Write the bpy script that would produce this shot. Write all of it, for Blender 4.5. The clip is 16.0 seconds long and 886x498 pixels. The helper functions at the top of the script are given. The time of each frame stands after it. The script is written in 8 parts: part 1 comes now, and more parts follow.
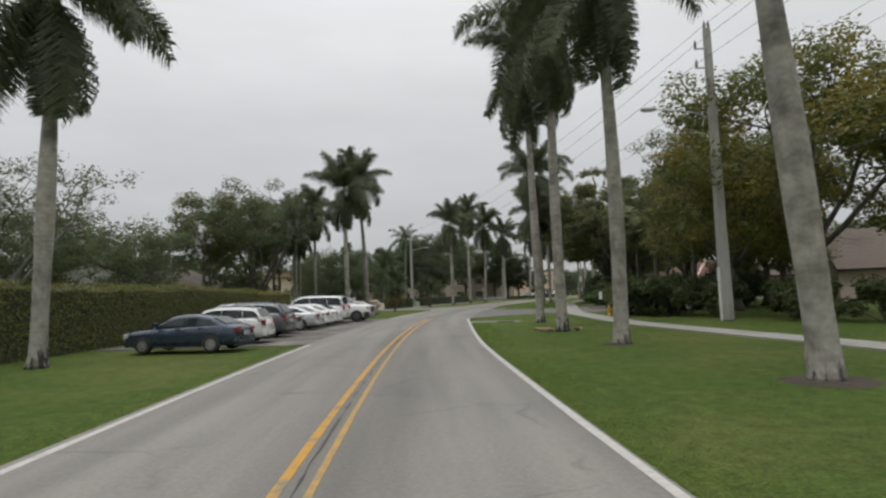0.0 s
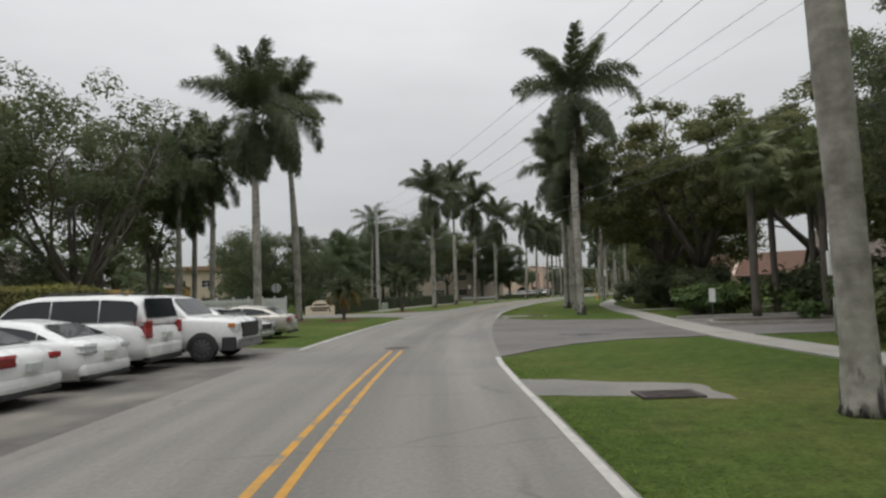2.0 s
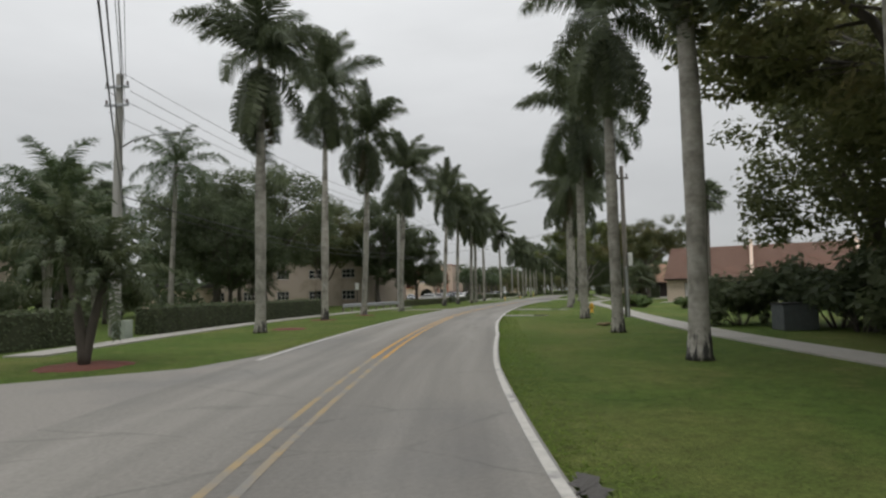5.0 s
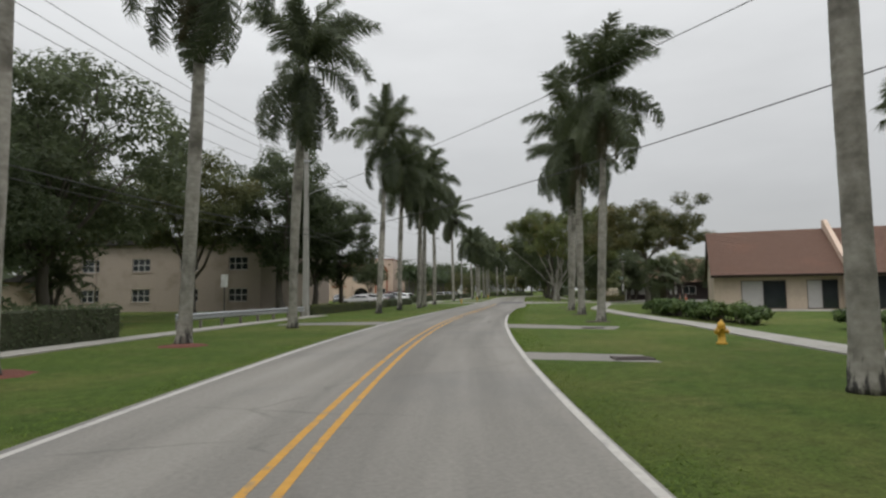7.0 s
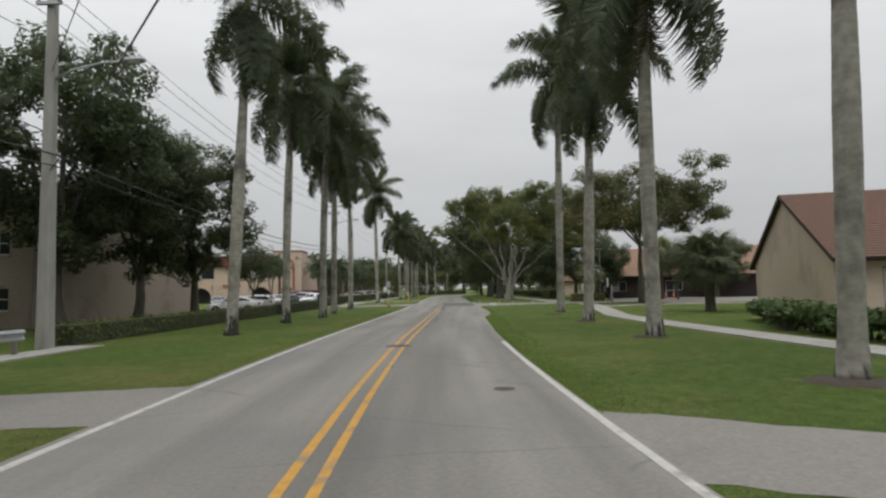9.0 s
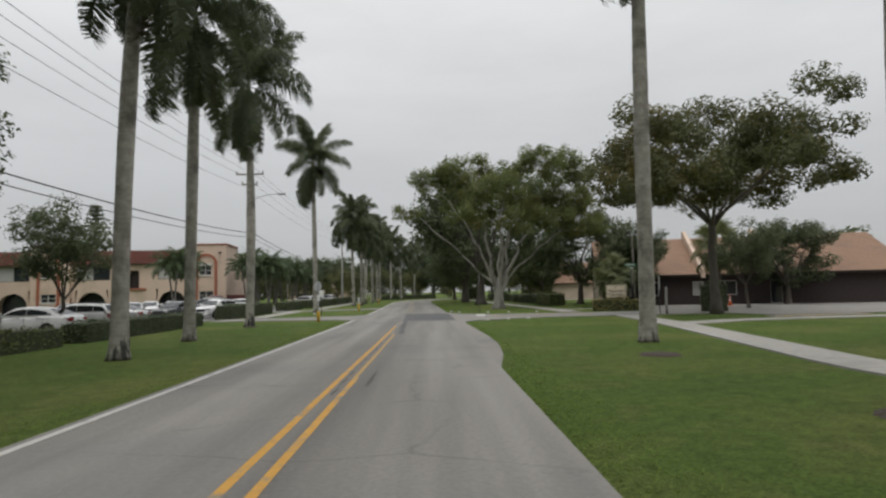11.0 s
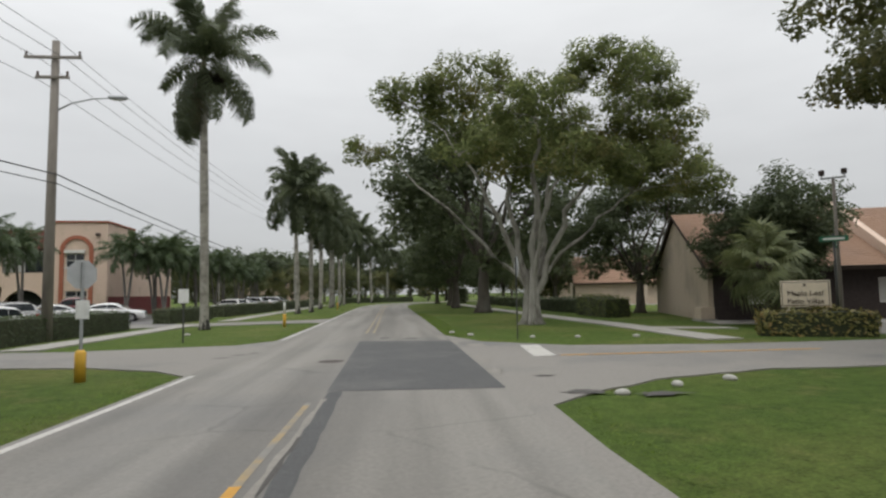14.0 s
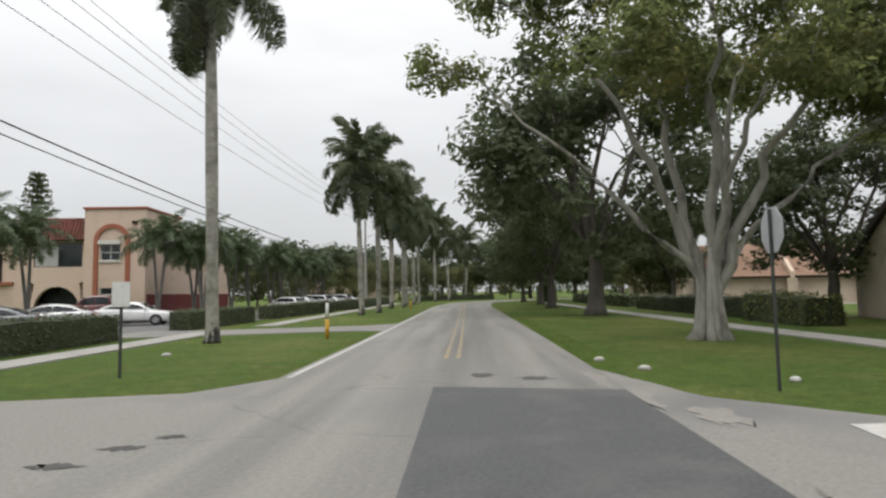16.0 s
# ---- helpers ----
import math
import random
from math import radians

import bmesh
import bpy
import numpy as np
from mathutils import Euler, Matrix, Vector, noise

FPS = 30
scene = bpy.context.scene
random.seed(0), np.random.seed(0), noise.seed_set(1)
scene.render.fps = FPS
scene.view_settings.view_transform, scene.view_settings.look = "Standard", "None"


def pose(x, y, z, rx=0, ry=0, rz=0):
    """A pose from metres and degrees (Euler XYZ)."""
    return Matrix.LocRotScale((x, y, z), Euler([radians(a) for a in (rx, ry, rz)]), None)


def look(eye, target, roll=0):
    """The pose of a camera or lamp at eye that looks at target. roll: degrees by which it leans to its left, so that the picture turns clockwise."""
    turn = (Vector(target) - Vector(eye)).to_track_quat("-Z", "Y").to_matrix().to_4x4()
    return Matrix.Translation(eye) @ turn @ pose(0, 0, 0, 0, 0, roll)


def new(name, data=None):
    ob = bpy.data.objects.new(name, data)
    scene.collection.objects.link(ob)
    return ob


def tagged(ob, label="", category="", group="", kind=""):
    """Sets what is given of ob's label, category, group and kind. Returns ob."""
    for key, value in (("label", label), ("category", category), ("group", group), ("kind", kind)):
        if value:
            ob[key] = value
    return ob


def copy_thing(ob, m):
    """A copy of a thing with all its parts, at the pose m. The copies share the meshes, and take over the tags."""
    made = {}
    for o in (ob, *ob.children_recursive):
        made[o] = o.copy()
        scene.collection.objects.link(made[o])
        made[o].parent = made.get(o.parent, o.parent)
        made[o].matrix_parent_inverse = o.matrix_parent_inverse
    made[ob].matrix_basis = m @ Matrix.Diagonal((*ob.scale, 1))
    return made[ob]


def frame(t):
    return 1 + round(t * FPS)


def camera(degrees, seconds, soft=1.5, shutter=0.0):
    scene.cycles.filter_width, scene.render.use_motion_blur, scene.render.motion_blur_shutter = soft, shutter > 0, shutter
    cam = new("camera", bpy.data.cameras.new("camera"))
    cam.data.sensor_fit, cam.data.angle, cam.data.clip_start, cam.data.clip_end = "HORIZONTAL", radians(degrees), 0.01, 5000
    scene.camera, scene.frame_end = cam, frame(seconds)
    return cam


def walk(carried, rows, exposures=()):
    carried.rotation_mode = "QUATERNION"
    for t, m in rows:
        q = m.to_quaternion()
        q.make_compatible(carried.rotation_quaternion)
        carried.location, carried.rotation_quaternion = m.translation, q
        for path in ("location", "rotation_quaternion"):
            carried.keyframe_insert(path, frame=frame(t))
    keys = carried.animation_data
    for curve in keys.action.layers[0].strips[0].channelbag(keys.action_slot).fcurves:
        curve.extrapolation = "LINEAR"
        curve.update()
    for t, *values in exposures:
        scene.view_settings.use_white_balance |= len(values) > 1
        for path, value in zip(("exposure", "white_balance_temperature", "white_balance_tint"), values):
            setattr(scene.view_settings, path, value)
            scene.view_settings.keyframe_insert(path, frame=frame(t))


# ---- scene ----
cam = camera(74.55, 16.0, soft=2.45)
# seconds, eye x, y, z, yaw, pitch, roll
PATH = [
    (0.00, 0.00, -0.00, 1.727, 0.01, 4.49, 2.09),
    (0.50, -0.30, 6.34, 1.725, -0.58, 4.40, 2.17),
    (1.00, -0.45, 12.72, 1.724, -1.18, 4.18, 2.07),
    (1.50, -0.50, 19.26, 1.725, -1.88, 4.24, 1.98),
    (2.00, -0.27, 25.82, 1.727, -2.41, 4.27, 1.92),
    (2.50, 0.12, 32.41, 1.731, -2.83, 4.38, 1.78),
    (3.00, 0.32, 38.96, 1.728, -3.62, 4.33, 1.38),
    (3.50, 0.72, 45.65, 1.720, -6.21, 4.17, 0.95),
    (4.00, 1.47, 52.32, 1.717, -9.61, 4.01, 1.11),
    (4.20, 1.87, 54.99, 1.718, -10.77, 4.05, 1.21),
    (4.75, 3.24, 62.33, 1.722, -12.39, 4.19, 1.20),
    (5.25, 4.67, 68.98, 1.725, -13.14, 4.28, 1.17),
    (5.75, 6.23, 75.55, 1.727, -13.87, 4.32, 1.21),
    (6.30, 8.02, 82.64, 1.729, -15.34, 4.34, 1.22),
    (6.50, 8.66, 85.17, 1.730, -16.33, 4.34, 1.09),
    (7.00, 10.28, 91.25, 1.728, -18.61, 4.18, 0.67),
    (7.50, 12.06, 97.12, 1.728, -21.02, 4.25, 0.77),
    (8.00, 13.91, 102.56, 1.729, -22.73, 4.13, 0.95),
    (8.50, 15.88, 107.91, 1.727, -24.51, 4.04, 1.04),
    (9.00, 17.90, 113.10, 1.725, -26.17, 3.90, 1.23),
    (9.50, 20.20, 118.13, 1.720, -27.31, 3.68, 1.28),
    (9.70, 21.17, 120.15, 1.719, -27.75, 3.64, 1.29),
    (10.25, 23.98, 125.46, 1.721, -28.44, 3.86, 1.27),
    (10.75, 26.56, 130.06, 1.724, -28.97, 4.10, 1.28),
    (11.25, 29.05, 134.42, 1.728, -29.57, 4.30, 1.29),
    (11.80, 31.57, 139.00, 1.733, -30.18, 4.43, 1.20),
    (12.00, 32.37, 140.58, 1.734, -30.27, 4.42, 1.12),
    (12.50, 34.25, 144.39, 1.734, -30.62, 4.40, 1.04),
    (13.00, 35.98, 147.96, 1.734, -31.09, 4.49, 0.95),
    (13.50, 37.64, 151.29, 1.732, -31.50, 4.35, 0.95),
    (14.00, 39.24, 154.32, 1.726, -31.72, 4.36, 1.00),
    (14.50, 40.70, 157.05, 1.714, -31.90, 4.15, 1.08),
    (15.00, 42.00, 159.69, 1.709, -31.36, 4.17, 1.15),
    (15.50, 43.05, 162.22, 1.711, -28.54, 4.11, 1.00),
    (16.00, 43.83, 164.64, 1.717, -24.23, 4.22, 1.05),
]
walk(cam, [(t, pose(x, y, z, 90 + pitch, roll, yaw)) for t, x, y, z, yaw, pitch, roll in PATH],
     exposures=[(0.0, -0.12), (4.0, -0.12), (6.5, -0.08), (9.5, -0.07), (12.0, -0.17), (13.0, -0.09), (14.5, 0.11), (15.0, 0.19), (16.0, 0.28)])

# ---- sky and light: a closed overcast layer under a clear-sky model ----
world = bpy.data.worlds.new("overcast_sky")
scene.world = world
world.use_nodes = True
wn, wl = world.node_tree.nodes, world.node_tree.links
wn.clear()
w_out, w_bg = wn.new("ShaderNodeOutputWorld"), wn.new("ShaderNodeBackground")
w_sky = wn.new("ShaderNodeTexSky")
w_sky.sky_type, w_sky.sun_disc = "NISHITA", False
w_sky.sun_elevation, w_sky.sun_rotation = radians(48), radians(150)
w_dim = wn.new("ShaderNodeVectorMath"); w_dim.operation = "SCALE"; w_dim.inputs["Scale"].default_value = 0.08
wl.new(w_sky.outputs[0], w_dim.inputs[0])
w_co, w_sep = wn.new("ShaderNodeTexCoord"), wn.new("ShaderNodeSeparateXYZ")
wl.new(w_co.outputs["Generated"], w_sep.inputs[0])
w_up = wn.new("ShaderNodeMapRange")          # overcast: the zenith four times as bright as the horizon
w_up.inputs["To Min"].default_value, w_up.inputs["To Max"].default_value = 0.49, 1.40
wl.new(w_sep.outputs["Z"], w_up.inputs["Value"])
w_top = wn.new("ShaderNodeMapRange")
w_top.inputs["From Min"].default_value, w_top.inputs["To Max"].default_value = 0.45, 0.75
wl.new(w_sep.outputs["Z"], w_top.inputs["Value"])
w_lum = wn.new("ShaderNodeMath"); w_lum.operation = "ADD"
wl.new(w_up.outputs[0], w_lum.inputs[0]); wl.new(w_top.outputs[0], w_lum.inputs[1])
w_map = wn.new("ShaderNodeMapping"); w_map.inputs["Scale"].default_value = (1.2, 1.2, 4.5)
wl.new(w_co.outputs["Generated"], w_map.inputs["Vector"])
w_cl = wn.new("ShaderNodeTexNoise")
w_cl.inputs["Scale"].default_value, w_cl.inputs["Detail"].default_value, w_cl.inputs["Roughness"].default_value = 1.6, 5.0, 0.55
wl.new(w_map.outputs[0], w_cl.inputs["Vector"])
w_cr = wn.new("ShaderNodeMapRange")
w_cr.inputs["From Min"].default_value, w_cr.inputs["From Max"].default_value = 0.3, 0.7
w_cr.inputs["To Min"].default_value, w_cr.inputs["To Max"].default_value = 0.93, 1.07
wl.new(w_cl.outputs[0], w_cr.inputs["Value"])
w_mul = wn.new("ShaderNodeMath"); w_mul.operation = "MULTIPLY"
wl.new(w_lum.outputs[0], w_mul.inputs[0]); wl.new(w_cr.outputs[0], w_mul.inputs[1])
w_tint = wn.new("ShaderNodeVectorMath"); w_tint.operation = "SCALE"
w_tint.inputs[0].default_value = (0.985, 1.0, 1.012)
wl.new(w_mul.outputs[0], w_tint.inputs["Scale"])
w_mix = wn.new("ShaderNodeMix"); w_mix.data_type = "RGBA"; w_mix.inputs[0].default_value = 0.94
wl.new(w_dim.outputs[0], w_mix.inputs[6]); wl.new(w_tint.outputs[0], w_mix.inputs[7])
wl.new(w_mix.outputs[2], w_bg.inputs["Color"])
wl.new(w_bg.outputs[0], w_out.inputs[0])

sun = new("sun", bpy.data.lights.new("sun", "SUN"))
sun.data.energy, sun.data.angle, sun.data.color = 0.6, radians(25), (1.0, 0.97, 0.92)
sun.matrix_world = look((0, 0, 60), (14, 24, 0))

# ---- materials ----
def mat(name, colour, other=None, rough=0.8, scale=3.0, detail=6.0, bump=0.0, bump_scale=None, metal=0.0, spot=None, spot_scale=0.4,
        spot_at=(0.52, 0.68), vary=0.0, spec=0.5, stretch=(1, 1, 1), through_light=None, coat=0.0, place="Object", bump_dist=0.02):
    """Base colour between two tones by fine noise, a second coarse noise of stains, relief, and chance variation from object to object."""
    m = bpy.data.materials.new(name)
    m.use_nodes = True
    n, l = m.node_tree.nodes, m.node_tree.links
    b = n["Principled BSDF"]
    b.inputs["Roughness"].default_value, b.inputs["Metallic"].default_value = rough, metal
    b.inputs["Specular IOR Level"].default_value = spec
    b.inputs["Coat Weight"].default_value = coat
    other = other or tuple(c * 0.8 for c in colour)
    co, mp = n.new("ShaderNodeTexCoord"), n.new("ShaderNodeMapping")
    mp.inputs["Scale"].default_value = stretch
    l.new(co.outputs[place], mp.inputs["Vector"])
    def tex(s, d, r=0.6):
        t = n.new("ShaderNodeTexNoise")
        t.inputs["Scale"].default_value, t.inputs["Detail"].default_value, t.inputs["Roughness"].default_value = s, d, r
        l.new(mp.outputs[0], t.inputs["Vector"])
        return t
    def ramp(src, lo, hi, a, z):
        r = n.new("ShaderNodeMapRange")
        for k, v in (("From Min", lo), ("From Max", hi), ("To Min", a), ("To Max", z)):
            r.inputs[k].default_value = v
        l.new(src, r.inputs["Value"])
        return r.outputs[0]
    def blend(f, a, z):
        x = n.new("ShaderNodeMix"); x.data_type = "RGBA"
        l.new(f, x.inputs[0])
        for i, v in ((6, a), (7, z)):
            if isinstance(v, tuple):
                x.inputs[i].default_value = (*v, 1)
            else:
                l.new(v, x.inputs[i])
        return x.outputs[2]
    fine = tex(scale, detail)
    col = blend(ramp(fine.outputs[0], 0.3, 0.7, 0, 1), tuple(colour), tuple(other))
    if spot:
        col = blend(ramp(tex(spot_scale, 5).outputs[0], *spot_at, 0, 1), col, tuple(spot))
    if vary:
        oi, isl = n.new("ShaderNodeObjectInfo"), n.new("ShaderNodeNewGeometry")
        add = n.new("ShaderNodeMath"); add.operation = "ADD"
        l.new(oi.outputs["Random"], add.inputs[0]); l.new(isl.outputs["Random Per Island"], add.inputs[1])
        hs = n.new("ShaderNodeHueSaturation")
        l.new(ramp(add.outputs[0], 0, 2, 1 - vary, 1 + vary), hs.inputs["Value"])
        l.new(ramp(add.outputs[0], 0, 2, 0.5 + vary * 0.06, 0.5 - vary * 0.06), hs.inputs["Hue"])
        l.new(col, hs.inputs["Color"])
        col = hs.outputs[0]
    l.new(col, b.inputs["Base Color"])
    l.new(ramp(fine.outputs[0], 0.3, 0.7, max(rough - 0.08, 0.02), min(rough + 0.08, 1)), b.inputs["Roughness"])
    if bump:
        bp = n.new("ShaderNodeBump")
        bp.inputs["Strength"].default_value, bp.inputs["Distance"].default_value = bump, bump_dist
        l.new(tex(bump_scale or scale * 3, 4).outputs[0], bp.inputs["Height"])
        l.new(bp.outputs[0], b.inputs["Normal"])
    if through_light:
        tr, mx = n.new("ShaderNodeBsdfTranslucent"), n.new("ShaderNodeMixShader")
        mx.inputs[0].default_value = through_light
        l.new(col, tr.inputs["Color"])
        l.new(b.outputs[0], mx.inputs[1]); l.new(tr.outputs[0], mx.inputs[2])
        l.new(mx.outputs[0], n["Material Output"].inputs[0])
    return m


M_ASPHALT = mat("old_asphalt", (0.245, 0.228, 0.205), (0.19, 0.178, 0.16), 0.88, 18, 8, 0.35, 120, spot=(0.15, 0.146, 0.14), spot_scale=0.22, spot_at=(0.5, 0.72))
M_ASPHALT_DARK = mat("drive_asphalt", (0.15, 0.145, 0.138), (0.105, 0.102, 0.098), 0.9, 14, 8, 0.4, 90, spot=(0.21, 0.2, 0.19), spot_scale=0.5)
M_APRON = mat("dirty_apron_asphalt", (0.135, 0.125, 0.112), (0.085, 0.080, 0.072), 0.92, 2.2, 9, 0.5, 70, spot=(0.235, 0.215, 0.185), spot_scale=0.55, spot_at=(0.48, 0.68))
M_PATCH = mat("fresh_asphalt", (0.084, 0.084, 0.083), (0.062, 0.062, 0.062), 0.8, 18, 9, 0.4, 120, spot=(0.115, 0.112, 0.106), spot_scale=0.5, spot_at=(0.5, 0.72))
M_WHITE_LINE = mat("worn_white_line", (0.52, 0.50, 0.46), (0.40, 0.385, 0.355), 0.7, 7, 8, 0.2, 60, spot=(0.26, 0.25, 0.24), spot_scale=2.2, spot_at=(0.56, 0.7))
M_YELLOW_LINE = mat("worn_yellow_line", (0.52, 0.27, 0.035), (0.44, 0.23, 0.04), 0.7, 6, 8, 0.2, 60, spot=(0.21, 0.18, 0.13), spot_scale=2.4, spot_at=(0.53, 0.66))
M_CONCRETE = mat("pale_concrete", (0.345, 0.33, 0.295), (0.28, 0.265, 0.238), 0.85, 5, 8, 0.25, 60, spot=(0.25, 0.24, 0.21), spot_scale=0.6)
M_LAWN = mat("mown_lawn", (0.072, 0.117, 0.023), (0.100, 0.144, 0.033), 0.95, 0.55, 6, 1.0, 26, spot=(0.168, 0.172, 0.055), spot_scale=0.16, spot_at=(0.47, 0.75), spec=0.12, bump_dist=0.09)
M_BLADE = mat("grass_blades", (0.115, 0.185, 0.030), (0.155, 0.22, 0.045), 0.8, 0.5, 6, spot=(0.15, 0.155, 0.055), spot_scale=0.15, spot_at=(0.5, 0.75), vary=0.25, spec=0.2, through_light=0.5)
M_PALM_LEAF = mat("palm_leaf", (0.076, 0.094, 0.048), (0.100, 0.122, 0.060), 0.55, 1.5, 4, vary=0.3, through_light=0.34, spec=0.4)
M_PALM_OLD = mat("old_palm_leaf", (0.11, 0.088, 0.05), (0.075, 0.075, 0.04), 0.8, 2, 4, vary=0.3, through_light=0.15)
M_PALM_TRUNK = mat("palm_trunk", (0.345, 0.325, 0.285), (0.235, 0.22, 0.19), 0.9, 2.2, 9, 0.6, 9, spot=(0.165, 0.152, 0.13), spot_scale=0.7, spot_at=(0.48, 0.72), vary=0.18, stretch=(0.8, 0.8, 2.4))
M_CROWNSHAFT = mat("crownshaft", (0.11, 0.145, 0.055), (0.15, 0.16, 0.07), 0.5, 2, 6, spot=(0.2, 0.17, 0.1), spot_scale=1.2, vary=0.2)
M_LEAF = mat("tree_leaves", (0.075, 0.096, 0.034), (0.104, 0.126, 0.046), 0.6, 0.6, 6, vary=0.4, through_light=0.5, spec=0.35)
M_LEAF_DARK = mat("dark_tree_leaves", (0.090, 0.112, 0.058), (0.118, 0.144, 0.074), 0.6, 0.6, 6, vary=0.35, through_light=0.55, spec=0.35)
M_LEAF_YELLOW = mat("yellowing_tree_leaves", (0.105, 0.125, 0.028), (0.078, 0.100, 0.026), 0.6, 0.5, 6, spot=(0.21, 0.18, 0.042), spot_scale=0.45, spot_at=(0.46, 0.62), vary=0.4, through_light=0.45, spec=0.35)
M_LEAF_FRESH = mat("bright_tree_leaves", (0.062, 0.108, 0.026), (0.085, 0.125, 0.034), 0.6, 0.6, 6, vary=0.4, through_light=0.28, spec=0.35)
M_HEDGE = mat("hedge_leaves", (0.062, 0.084, 0.022), (0.096, 0.116, 0.034), 0.65, 1.0, 6, spot=(0.12, 0.11, 0.035), spot_scale=0.7, vary=0.4, through_light=0.2, spec=0.3)
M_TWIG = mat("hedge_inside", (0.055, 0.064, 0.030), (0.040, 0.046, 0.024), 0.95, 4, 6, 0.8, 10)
M_BARK_PALE = mat("pale_fig_bark", (0.32, 0.305, 0.268), (0.20, 0.19, 0.165), 0.9, 4, 9, 0.7, 12, spot=(0.11, 0.10, 0.082), spot_scale=1.6, stretch=(1, 1, 0.4))
M_BARK = mat("grey_brown_bark", (0.118, 0.102, 0.084), (0.075, 0.065, 0.055), 0.95, 5, 9, 0.8, 12, spot=(0.15, 0.14, 0.12), spot_scale=1.0, stretch=(1, 1, 0.35))
M_MULCH_DARK = mat("leaf_litter", (0.075, 0.058, 0.04), (0.045, 0.038, 0.026), 0.95, 14, 6, 1.0, 40)
M_MULCH = mat("red_mulch", (0.17, 0.055, 0.035), (0.10, 0.035, 0.025), 0.95, 14, 6, 1.0, 40, place="Object")
M_POLE_CONCRETE = mat("concrete_pole", (0.36, 0.35, 0.325), (0.29, 0.28, 0.26), 0.85, 4, 8, 0.2, 30, spot=(0.22, 0.21, 0.19), spot_scale=0.8, stretch=(1, 1, 0.3))
M_POLE_WOOD = mat("weathered_wood_pole", (0.25, 0.225, 0.195), (0.17, 0.152, 0.132), 0.95, 6, 9, 0.5, 16, stretch=(1, 1, 0.15))
M_GALV = mat("galvanised_steel", (0.45, 0.46, 0.47), (0.36, 0.37, 0.38), 0.45, 6, 6, metal=0.7)
M_WIRE = mat("black_cable", (0.06, 0.06, 0.062), (0.08, 0.08, 0.08), 0.7, 3, 3)


def weather_road(m):
    """Streaks along the road, a darker drip line down each lane, and hair cracks, from the strip's own metres across and along."""
    n, l = m.node_tree.nodes, m.node_tree.links
    b = n["Principled BSDF"]
    col = b.inputs["Base Color"].links[0].from_socket
    uv, sep = n.new("ShaderNodeUVMap"), n.new("ShaderNodeSeparateXYZ")
    uv.uv_map = "along"
    l.new(uv.outputs[0], sep.inputs[0])
    def calc(op, a, c=None):
        x = n.new("ShaderNodeMath"); x.operation = op
        for i, v in enumerate((a, c)):
            if v is None:
                continue
            if isinstance(v, (int, float)):
                x.inputs[i].default_value = v
            else:
                l.new(v, x.inputs[i])
        return x.outputs[0]
    def ramp(src, lo, hi, a, z):
        r = n.new("ShaderNodeMapRange")
        for k, v in (("From Min", lo), ("From Max", hi), ("To Min", a), ("To Max", z)):
            r.inputs[k].default_value = v
        l.new(src, r.inputs["Value"])
        return r.outputs[0]
    mp = n.new("ShaderNodeMapping"); mp.inputs["Scale"].default_value = (1.6, 0.045, 1)
    l.new(uv.outputs[0], mp.inputs["Vector"])
    st = n.new("ShaderNodeTexNoise"); st.inputs["Scale"].default_value, st.inputs["Detail"].default_value = 1.4, 7
    l.new(mp.outputs[0], st.inputs["Vector"])
    streak = ramp(st.outputs[0], 0.3, 0.7, 0.76, 1.18)
    lane = calc("ABSOLUTE", calc("SUBTRACT", calc("ABSOLUTE", sep.outputs["X"]), 1.55))
    drip = ramp(lane, 0.05, 0.75, 0.80, 1.0)
    wob = n.new("ShaderNodeTexNoise"); wob.inputs["Scale"].default_value, wob.inputs["Detail"].default_value = 0.8, 6
    l.new(uv.outputs[0], wob.inputs["Vector"])
    mixv = n.new("ShaderNodeMix"); mixv.data_type = "VECTOR"; mixv.inputs[0].default_value = 0.35
    l.new(uv.outputs[0], mixv.inputs[4]); l.new(wob.outputs["Color"], mixv.inputs[5])
    vo = n.new("ShaderNodeTexVoronoi"); vo.feature = "DISTANCE_TO_EDGE"; vo.inputs["Scale"].default_value = 0.5
    l.new(mixv.outputs[1], vo.inputs["Vector"])
    crack = ramp(vo.outputs["Distance"], 0.0, 0.012, 0.74, 1.0)
    gate = ramp(wob.outputs[0], 0.42, 0.58, 0, 1)
    crack = calc("ADD", calc("MULTIPLY", crack, gate), calc("SUBTRACT", 1.0, gate))
    total = calc("MULTIPLY", calc("MULTIPLY", streak, drip), crack)
    vm = n.new("ShaderNodeVectorMath"); vm.operation = "SCALE"
    l.new(col, vm.inputs[0]); l.new(total, vm.inputs["Scale"])
    l.new(vm.outputs[0], b.inputs["Base Color"])


M_ROAD = mat("bleached_road_asphalt", (0.238, 0.224, 0.200), (0.192, 0.181, 0.163), 0.88, 16, 8, 0.35, 120, spot=(0.165, 0.16, 0.152), spot_scale=0.16, spot_at=(0.5, 0.75))
weather_road(M_ROAD)


